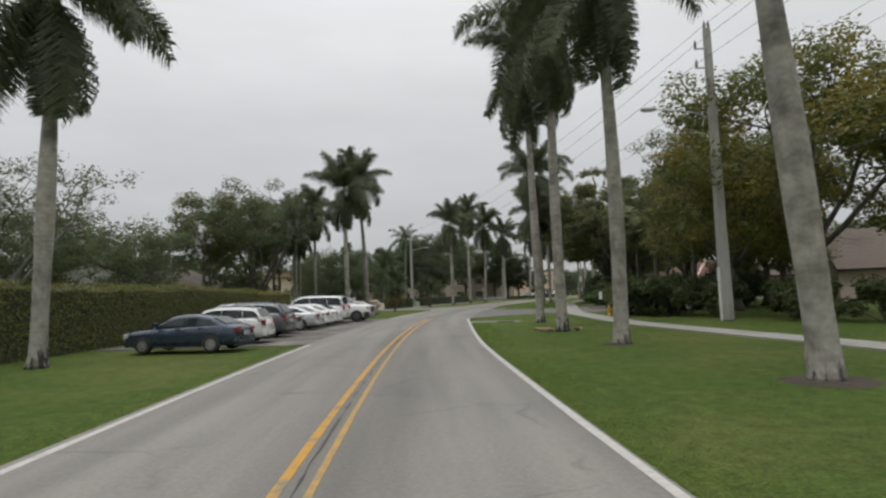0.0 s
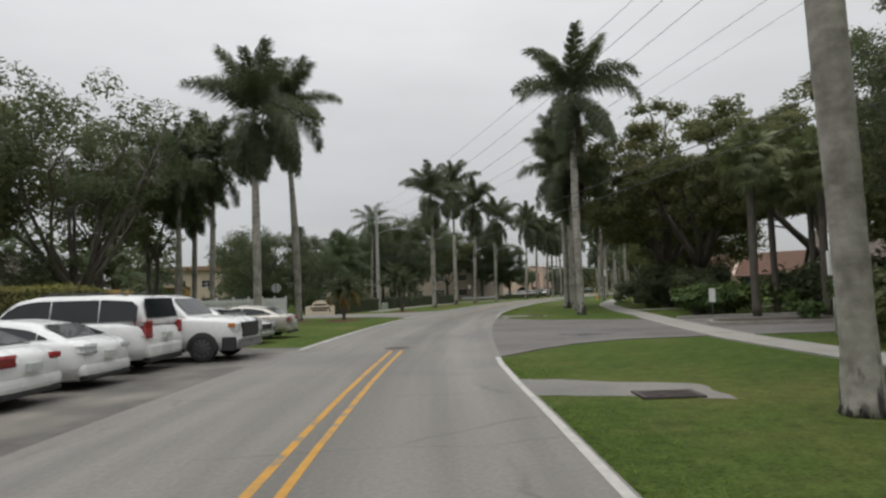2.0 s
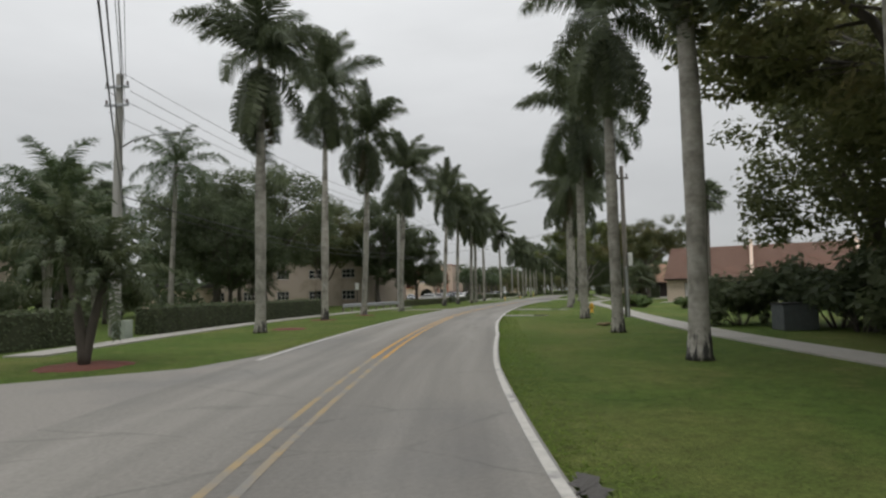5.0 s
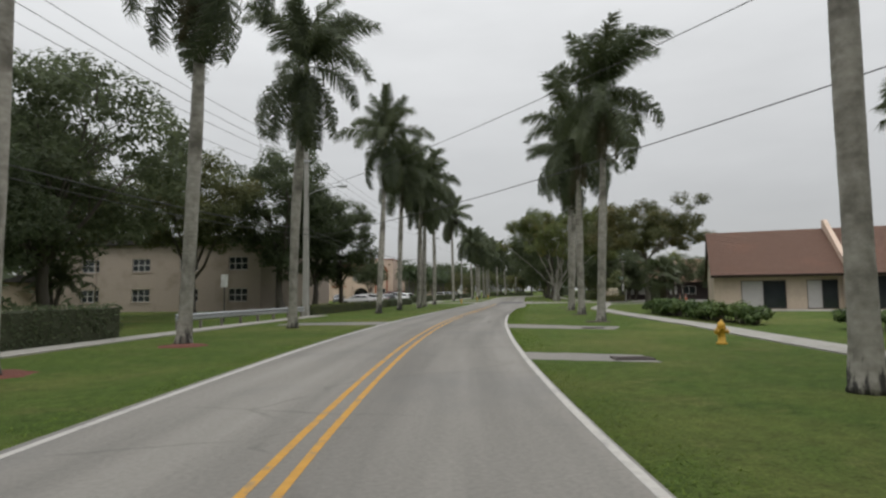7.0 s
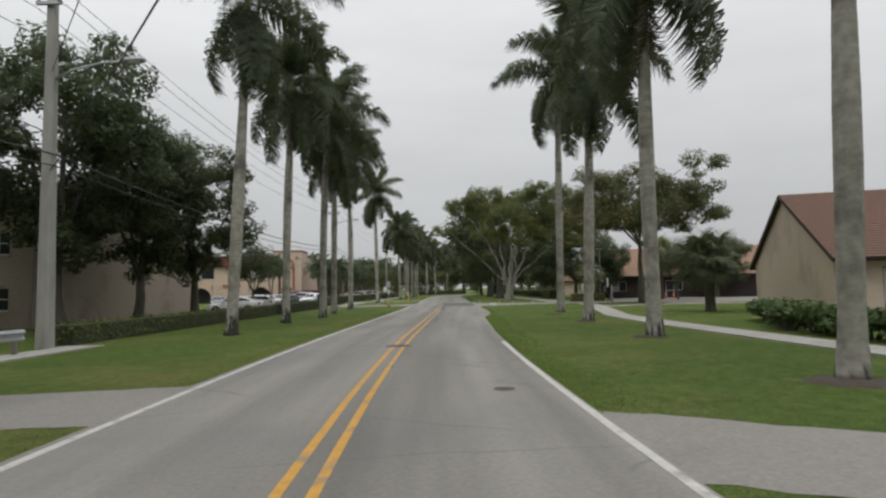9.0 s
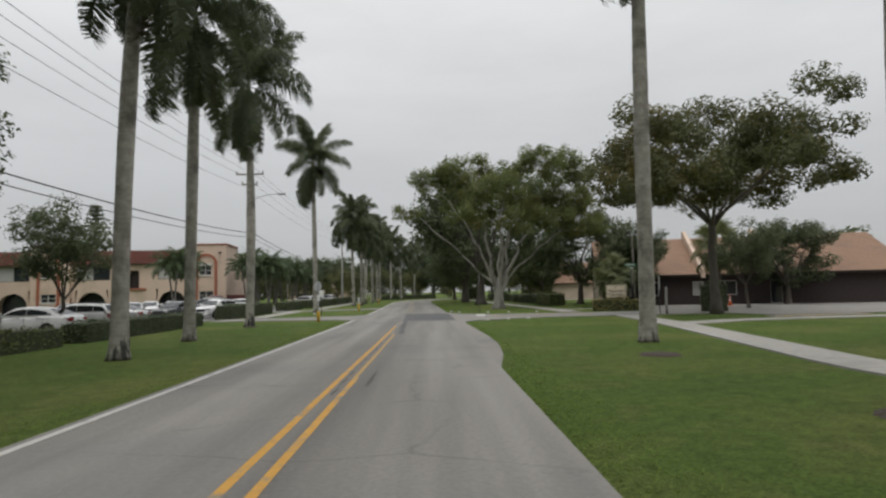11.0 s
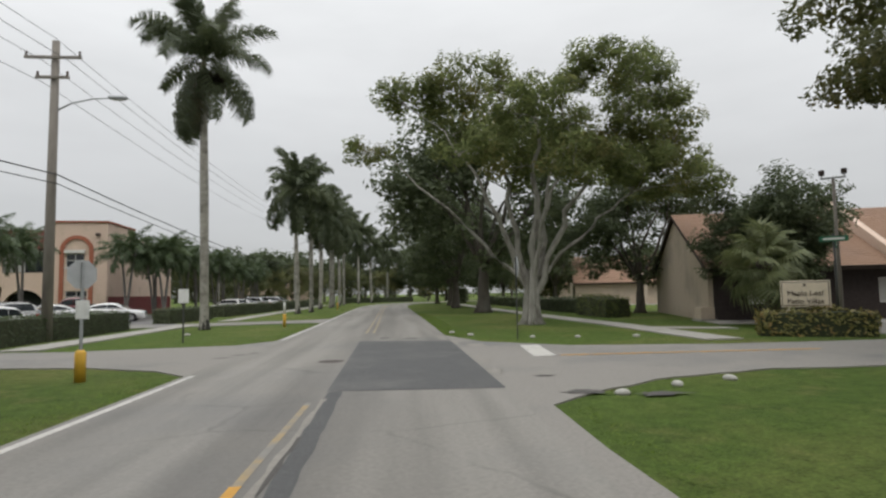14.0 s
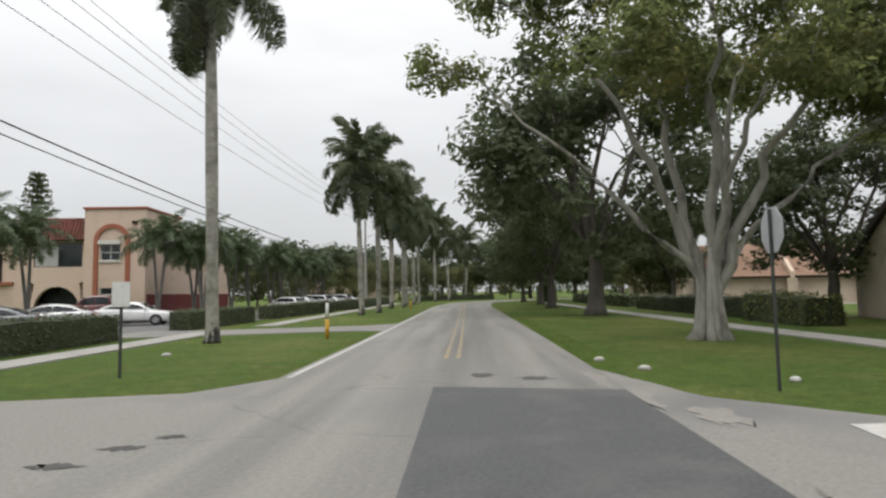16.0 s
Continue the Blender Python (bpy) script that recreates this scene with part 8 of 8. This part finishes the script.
part("small_plate", box_mesh("small_plate", (-0.14, -0.036, 1.34, 0.14, -0.026, 1.74), M_WHITE, 0.003), ob, "small white plate")
sign_post(186.4, -7.2, 10, 2.1, (0.38, 0.55), "small white sign plate on a dark post")
sign_post(175.5, 16.6, 62, 2.5, (0.6, 0.95), "white rectangular sign plate on a dark post")
sign_post(57.9, 14.5, -10, 1.5, (0.3, 0.7), "small white sign plate on a post")
wood_post = thing("wooden_post", spot(175.3, 16.95, 10, -0.03), "weathered pale wooden post beside the sign", "post")
part("post", tube_mesh("post", [(0, 0, 0), (0, 0, 0.8), (0.03, 0, 1.75)], [0.085, 0.08, 0.075], M_POLE_CONCRETE, 9), wood_post)
sign_post(128.0, -14.5, 0, 3.0, (0.45, 0.8), "white sign plate beside the guard rail")
sign_post(72.3, -16.0, 12, 2.95, "octagon", "pale back of an octagonal sign at the side street")


def text_part(body, size, m, parent, material):
    cu = bpy.data.curves.new("lettering", "FONT")
    cu.body, cu.size, cu.align_x, cu.align_y, cu.extrude = body, size, "CENTER", "CENTER", 0.008
    tmp = bpy.data.objects.new("lettering", cu)
    scene.collection.objects.link(tmp)
    me = bpy.data.meshes.new_from_object(tmp.evaluated_get(bpy.context.evaluated_depsgraph_get()))
    bpy.data.objects.remove(tmp)
    me.materials.clear(); me.materials.append(material)
    return part("lettering", me, parent, "", m)


UPRIGHT = pose(0, 0, 0, 90, 0, 0)
q = thing("entrance_sign", spot(183.3, 16.4, -40, -0.03), "cream entrance sign with dark lettering above a hedge", "sign")
part("board", box_mesh("board", (-0.80, -0.08, 1.0, 0.80, 0.08, 2.0), M_SIGN_FACE, 0.03), q)
bm = bmesh.new()
for z in (1.05, 1.93):
    box(bm, -0.76, -0.087, z, 0.76, -0.082, z + 0.025)
for x in (-0.76, 0.735):
    box(bm, x, -0.087, 1.075, x + 0.025, -0.082, 1.93)
part("border_line", mesh_bm("border_line", bm, M_LETTER), q)
for x in (-0.6, 0.6):
    part("post", box_mesh("post", (x - 0.08, -0.06, 0, x + 0.08, 0.06, 1.0), M_SIGN_FACE, 0.01), q)
text_part("Maple Leaf", 0.27, Matrix.Translation((0, -0.09, 1.52)) @ UPRIGHT, q, M_LETTER)
text_part("Patio Villas", 0.27, Matrix.Translation((0, -0.09, 1.22)) @ UPRIGHT, q, M_LETTER)
leaf = [(0, 0.13), (0.04, 0.06), (0.12, 0.07), (0.07, 0.0), (0.08, -0.08), (0, -0.04), (-0.08, -0.08), (-0.07, 0.0), (-0.12, 0.07), (-0.04, 0.06)]
part("emblem", mesh_from("emblem", [(x * 0.6, -0.088, 1.82 + z * 0.6) for x, z in leaf], [tuple(range(10))], M_LETTER), q)

q = thing("floodlight_pole", spot(183.4, 17.9, -40, -0.03), "slim grey pole with two small floodlights behind the sign", "lamp post")
part("pole", tube_mesh("pole", [(0, 0, 0), (0, 0, 3), (0, 0, 5.9)], [0.075, 0.065, 0.055], M_POLE_WOOD, 10), q)
part("crossbar", box_mesh("crossbar", (-0.42, -0.04, 5.88, 0.42, 0.04, 5.95), M_GALV, 0.01), q)
for x in (-0.36, 0.36):
    lamp = part("floodlight", box_mesh("floodlight", (x - 0.10, -0.12, 6.03, x + 0.10, 0.07, 6.24), M_FASCIA, 0.03), q)
    part("bracket", box_mesh("bracket", (x - 0.02, -0.02, 5.96, x + 0.02, 0.02, 6.06), M_GALV), lamp)
q = thing("street_name_sign", spot(183.2, 17.6, -40, -0.03), "green street name plates on a dark post", "street sign")
part("post", tube_mesh("post", [(0, 0, 0), (0, 0, 3.75)], [0.045, 0.045], M_GREEN_POST, 8), q)
M_SIGN_GREEN = mat("green_sign_sheet", (0.03, 0.17, 0.09), (0.026, 0.14, 0.075), 0.5, 5, 4)
for z, turn in ((3.55, 0), (3.32, 90)):
    plate = part("plate", box_mesh("plate", (-0.46, -0.012, z - 0.1, 0.46, 0.012, z + 0.1), M_SIGN_GREEN, 0.004), q, "", pose(0, 0, 0, 0, 0, turn) @ Matrix.Translation((0, -0.06, 0)))
    part("lettering", box_mesh("lettering", (-0.34, -0.018, z - 0.04, 0.34, -0.0125, z + 0.04), M_WHITE), plate)

q = thing("monument_sign", spot(78.4, -14.9, 14, -0.03), "cream stone entrance sign with an arched top", "sign")
top = [(-1.35, 0.0), (-1.35, 0.85), (-0.75, 0.95)] + [(-0.7 * math.cos(math.pi * k / 10), 0.98 + 0.42 * math.sin(math.pi * k / 10)) for k in range(11)] + [(0.75, 0.95), (1.35, 0.85), (1.35, 0.0)]
n = len(top)
part("slab", mesh_from("slab", [(x, y, z) for y in (-0.15, 0.15) for x, z in top], [tuple(range(n)), tuple(range(2 * n - 1, n - 1, -1))] + [(k, n + k, n + (k + 1) % n, (k + 1) % n) for k in range(n)], M_SIGN_FACE), q)
bm = bmesh.new()
for z, w in ((0.98, 0.55), (0.66, 0.9), (0.45, 0.7)):
    box(bm, -w, -0.165, z - 0.07, w, -0.152, z + 0.07)
part("lettering", mesh_bm("lettering", bm, M_LETTER), q)

q = thing("guard_rail", Matrix(), "galvanised steel guard rail on posts beside the path", "guard rail")
RAIL = [(120.5, -13.0), (126, -12.5), (134.0, -11.7)]
prof = [(0.0, 0.40), (0.08, 0.47), (0.0, 0.54), (0.0, 0.60), (0.08, 0.67), (0.0, 0.76)]
v, f = [], []
for i in range(15):
    s = 120.5 + 13.5 * i / 14
    o = np.interp(s, [r[0] for r in RAIL], [r[1] for r in RAIL])
    v += [at(s, o + d, z) for d, z in prof]
    if i:
        b = (i - 1) * 6
        f += [(b + k, b + 6 + k, b + 7 + k, b + k + 1) for k in range(5)]
rail = part("rail", mesh_from("rail", v, f, M_GALV), q)
sol = rail.modifiers.new("thickness", "SOLIDIFY"); sol.thickness = 0.012
for i in range(8):
    s = 120.8 + 13.0 * i / 7
    o = np.interp(s, [r[0] for r in RAIL], [r[1] for r in RAIL])
    p = at(s, o - 0.10)
    part("post", box_mesh("post", (-0.07, -0.05, -0.03, 0.07, 0.05, 0.72), M_POLE_WOOD, 0.01), q, "", pose(p.x, p.y, 0, 0, 0, heading(s)))

# white picket fence along the side street's corner
q = thing("picket_fence", Matrix(), "white slatted fence on the lawn", "fence")
a, b = at(72.4, -15.2), at(50.5, -15.6)
d = (b - a).normalized()
ang = math.degrees(math.atan2(d.y, d.x))
slat_me = box_mesh("slat", (-0.045, -0.012, 0.06, 0.045, 0.012, 1.72), M_WHITE, 0.004)
post_me = box_mesh("post", (-0.07, -0.07, -0.03, 0.07, 0.07, 1.88), M_WHITE, 0.01)
total = (b - a).length
k = 0.0
while k < total:
    p = a + d * k
    part("slat", slat_me, q, "", pose(p.x, p.y, 0, 0, 0, ang))
    k += 0.15
for i in range(int(total / 2.2) + 1):
    p = a + d * (i * 2.2)
    part("post", post_me, q, "", pose(p.x, p.y, 0, 0, 0, ang))
for z in (0.3, 1.5):
    p = (a + b) / 2
    part("rail", box_mesh("rail", (-total / 2, 0.014, z - 0.05, total / 2, 0.05, z + 0.05), M_WHITE), q, "", pose(p.x, p.y, 0, 0, 0, ang))


def disc(name, s, o, r, label, category, material, z=0.006):
    v = [at(s, o, z)] + [at(s, o, z) + Vector((r * math.cos(k * math.pi / 12), r * math.sin(k * math.pi / 12), 0)) for k in range(24)]
    v += [at(s, o, z) + Vector((r * 0.86 * math.cos(k * math.pi / 12), r * 0.86 * math.sin(k * math.pi / 12), 0.004)) for k in range(24)]
    f = [(1 + k, 1 + (k + 1) % 24, 25 + (k + 1) % 24, 25 + k) for k in range(24)] + [tuple(25 + k for k in range(24))]
    tagged(new(name, mesh_from(name, v[0:1] + v[1:], f, material)), label, category)


disc("manhole_cover", 44.7, -0.1, 0.42, "dark iron manhole cover in the road", "manhole cover", M_IRON)
disc("manhole_cover", 134.2, -0.2, 0.40, "dark iron manhole cover in the road", "manhole cover", M_IRON)
disc("manhole_cover", 178.2, -0.55, 0.34, "dark iron manhole cover in the road", "manhole cover", M_IRON)
disc("manhole_cover", 126.2, 2.25, 0.19, "small iron valve cover in the road", "manhole cover", M_IRON)


def drain(s, o):
    """An iron grate with bars over a flat dark plate that paints the inlet's shade."""
    ob = thing("storm_drain", spot(s, o, 0, -0.026), "rusty iron storm drain grate in a pad", "storm drain", "storm drains")
    part("pit", box_mesh("pit", (-0.45, -0.28, -0.02, 0.45, 0.28, 0.001), M_MULCH_DARK), ob)
    for x in (-0.45, 0.45):
        part("frame_bar", box_mesh("frame_bar", (x - 0.04, -0.32, 0, x + 0.04, 0.32, 0.03), M_IRON), ob)
    for k in range(9):
        y = -0.28 + 0.56 * k / 8
        part("bar", box_mesh("bar", (-0.41, y - 0.02, 0.002, 0.41, y + 0.02, 0.026), M_IRON), ob)


drain(35.4, 5.2); drain(108.1, 6.0); drain(65.5, 5.6); drain(120.6, 7.2)


def cone(s, o):
    ob = thing("traffic_cone", spot(s, o, 0, -0.01), "orange traffic cone with white bands", "traffic cone", "traffic cones")
    part("base", box_mesh("base", (-0.2, -0.2, 0, 0.2, 0.2, 0.04), M_ORANGE, 0.01), ob)
    r = lambda z: 0.15 - 0.12 * z / 0.95
    for z0, z1, m in ((0.04, 0.42, M_ORANGE), (0.42, 0.56, M_WHITE), (0.56, 0.68, M_ORANGE), (0.68, 0.78, M_WHITE), (0.78, 0.95, M_ORANGE)):
        part("band", tube_mesh("band", [(0, 0, z0), (0, 0, z1)], [r(z0), r(z1)], m, 14), ob, "white reflective band" if m is M_WHITE else "")


cone(187.9, 27.0); cone(187.3, 27.7)
q = thing("utility_box", spot(90.6, 15.0, 0, -0.03), "dark grey utility cabinet on the grass", "utility box")
part("cabinet", box_mesh("cabinet", (-0.65, -0.5, 0, 0.65, 0.5, 1.0), mat("dark_grey_cabinet", (0.10, 0.11, 0.115), (0.08, 0.088, 0.09), 0.6, 5, 5), 0.03), q)
part("lid", box_mesh("lid", (-0.69, -0.54, 1.0, 0.69, 0.54, 1.06), M_TRIM, 0.01), q)
q = thing("utility_box", spot(91.2, -13.2, 0, -0.03), "pale green utility cabinet beside the pole", "utility box")
part("cabinet", box_mesh("cabinet", (-0.3, -0.3, 0, 0.3, 0.3, 0.8), mat("pale_green_cabinet", (0.34, 0.38, 0.32), (0.29, 0.33, 0.28), 0.6, 5, 5), 0.03), q)
q = thing("utility_box", spot(193.3, 18.0, 0, -0.03), "beige utility cabinet on the lawn", "utility box")
part("cabinet", box_mesh("cabinet", (-0.4, -0.35, 0, 0.4, 0.35, 0.75), M_STUCCO, 0.03), q)
part("plinth", box_mesh("plinth", (-0.5, -0.45, 0, 0.5, 0.45, 0.12), M_CONCRETE, 0.01), q)

M_STONE = mat("painted_kerb_stone", (0.46, 0.45, 0.41), (0.33, 0.32, 0.29), 0.9, 6, 6, 0.5, 20)
for i, (s, o) in enumerate(((186.8, 4.2), (185.0, 6.4), (184.4, 8.0), (184.2, 10.2), (188.5, 3.6), (173.1, 6.3), (173.6, 7.6), (172.4, 5.0), (191.0, -8.6))):
    rng = random.Random(i)
    bm = bmesh.new()
    bmesh.ops.create_icosphere(bm, subdivisions=2, radius=0.14)
    for vv in bm.verts:
        vv.co = Vector((vv.co.x * rng.uniform(0.95, 1.05), vv.co.y * 0.75, vv.co.z * 0.5)) * (1 + 0.15 * noise.noise(vv.co * 6 + Vector((i, 0, 0))))
    ob = new("stone", mesh_bm("stone", bm, M_STONE, True))
    ob.matrix_basis = spot(s, o, i * 50, 0.0)
    tagged(ob, "rounded white-painted stone at the lawn's edge", "stone", "painted stones")

# stick nests under two palm heads
def stick_nest(s, o, z, r, seed):
    rng = np.random.default_rng(seed)
    d = rng.normal(size=(900, 3))
    d /= np.linalg.norm(d, axis=1)[:, None]
    p = d * rng.uniform(0.5, 1.0, (900, 1)) * np.array((r, r, r * 0.8))
    ob = new("stick_nest", leaf_mesh("stick_nest", p, np.full(900, 0.22), M_NEST, seed))
    ob.matrix_basis = spot(s, o, 0, z)
    tagged(ob, "dark bundle of twigs built in a palm head", "nest")


M_NEST = mat("dark_twigs", (0.035, 0.028, 0.022), (0.055, 0.043, 0.032), 0.95, 6, 5)
stick_nest(74.4, 8.95, 9.6, 0.75, 3); stick_nest(195.6, -9.0, 13.7, 0.6, 4)

# a fallen palm leaf sheath on the lawn, and dry fronds at a palm's foot
M_SHEATH = mat("dry_palm_sheath", (0.40, 0.31, 0.20), (0.22, 0.15, 0.09), 0.8, 4, 6, 0.3, 20, stretch=(1, 0.2, 1))
for i, (s, o, turn, k) in enumerate(((25.9, 6.1, 60, 0.55), (25.2, 6.2, 75, 0.45), (25.6, 7.6, 20, 0.4), (94.9, 8.4, 100, 0.5))):
    v, f = [], []
    for a in range(9):
        u = a / 8
        for b in range(7):
            t = (b / 6 - 0.5) * 2
            v.append(((0.22 * t * math.sin(math.pi * (0.15 + 0.8 * u))) * k, (u - 0.5) * 1.5 * k, 0.02 + 0.14 * t * t * math.sin(math.pi * (0.1 + 0.8 * u)) + 0.03 * math.sin(u * 9)))
        if a:
            c = (a - 1) * 7
            f += [(c + j, c + j + 1, c + j + 8, c + j + 7) for j in range(6)]
    ob = new("palm_sheath", mesh_from("palm_sheath", v, f, M_SHEATH, True))
    ob.matrix_basis = spot(s, o, turn, -0.01)
    m = ob.modifiers.new("thickness", "SOLIDIFY"); m.thickness = 0.015
    tagged(ob, "dry brown curled palm sheath lying on the lawn", "palm sheath")

# ---- grass on the verges and the woods beyond ----
def verge_grass(seed=5):
    """Short blades over the mown verges nearest the road, in one mesh."""
    rng = np.random.default_rng(seed)
    bare = [(41.2, 64.5, 3.0, 13.0), (22.4, 47.2, -12.4, -3.3), (66.8, 84.5, -13.2, -3.3), (171.5, 187, 3.0, 12), (175.8, 186.2, -14, -3.3), (200.8, 207.6, -14, -3.3), (124.2, 127.4, -9.6, -3.3), (119.2, 124.1, 3.0, 8.6),
            (107.2, 110.1, 3.0, 6.6), (34.8, 37.7, 3.0, 6.2), (64.8, 67.7, 3.0, 6.5), (151, 154, 3.0, 3.5), (154, 172.5, 3.0, 3.8)]
    walks = [(-20, 14.5), (15, 13.1), (29, 11.2), (45.5, 10.9), (56.5, 10.9), (63, 12.0), (88, 11.6), (108, 12.3), (122, 12.6), (143, 10.9), (150, 10.7), (166, 13.2), (174.5, 14.0), (182.0, 12.4), (210, 12)]
    n = 80000
    s = rng.uniform(2, 215, n)
    o = np.where(rng.random(n) < 0.55, right_edge(s) + 0.05 + 1.0 * rng.random(n) ** 2.2, -LEFT + 0.02 - 1.0 * rng.random(n) ** 2.2)
    keep = np.ones(n, bool)
    for a, b, c, d in bare:
        keep &= ~((s > a) & (s < b) & (o > c) & (o < d))
    keep &= np.abs(o - np.interp(s, [w[0] for w in walks], [w[1] for w in walks])) > 0.75
    s, o = s[keep], o[keep]
    n = len(s)
    h = np.interp(s, S_AXIS, H_AXIS)
    x, y = np.interp(s, S_AXIS, X_AXIS) + o * np.cos(h), np.interp(s, S_AXIS, Y_AXIS) + o * np.sin(h)
    a = rng.uniform(0, 2 * math.pi, n)
    w = rng.uniform(0.008, 0.02, n)
    t = rng.uniform(0.018, 0.04, n)
    lean = rng.normal(0, 0.10, (n, 2))
    v = np.empty((n, 3, 3), np.float32)
    v[:, 0] = np.stack([x - w * np.cos(a), y - w * np.sin(a), np.full(n, -0.04)], 1)
    v[:, 1] = np.stack([x + w * np.cos(a), y + w * np.sin(a), np.full(n, -0.04)], 1)
    v[:, 2] = np.stack([x + lean[:, 0], y + lean[:, 1], t - 0.035], 1)
    me = bpy.data.meshes.new("lawn_grass")
    me.vertices.add(3 * n); me.loops.add(3 * n); me.polygons.add(n)
    me.vertices.foreach_set("co", v.ravel())
    me.loops.foreach_set("vertex_index", np.arange(3 * n, dtype=np.int32))
    me.polygons.foreach_set("loop_start", np.arange(0, 3 * n, 3, dtype=np.int32))
    me.polygons.foreach_set("loop_total", np.full(n, 3, dtype=np.int32))
    me.materials.append(M_BLADE)
    me.update(calc_edges=True)
    tagged(new("lawn_grass", me), "short mown green grass blades on the verge", "grass", kind="stuff")


verge_grass()


def woods(lines, seed=9):
    """A far belt of tree crowns that closes the view."""
    rng = random.Random(seed)
    cl = []
    for s0, o0, s1, o1, h in lines:
        p, q = at(s0, o0), at(s1, o1)
        k = int((q - p).length / 3.2)
        for i in range(k):
            c = p.lerp(q, i / k) + Vector((rng.gauss(0, 2.5), rng.gauss(0, 2.5), 0))
            top = h * rng.uniform(0.6, 1.1)
            for z in np.arange(1.2, top, 2.2):
                cl.append(((c.x + rng.gauss(0, 1), c.y + rng.gauss(0, 1), z), rng.uniform(1.8, 2.8)))
    pts, way = clump_points(cl, 1.9, seed)
    tagged(new("distant_woods", leaf_mesh("distant_woods", pts, np.full(len(pts), 0.6), M_LEAF_DARK, seed, faces_to=way)), "belt of dark trees in the distance", "woods", kind="stuff")


woods([(-60, -78, 300, -82, 9), (300, -82, 420, -40, 9), (420, -60, 420, 60, 11), (420, 60, 300, 95, 9), (300, 95, 60, 95, 8), (60, 78, -60, 60, 9)])
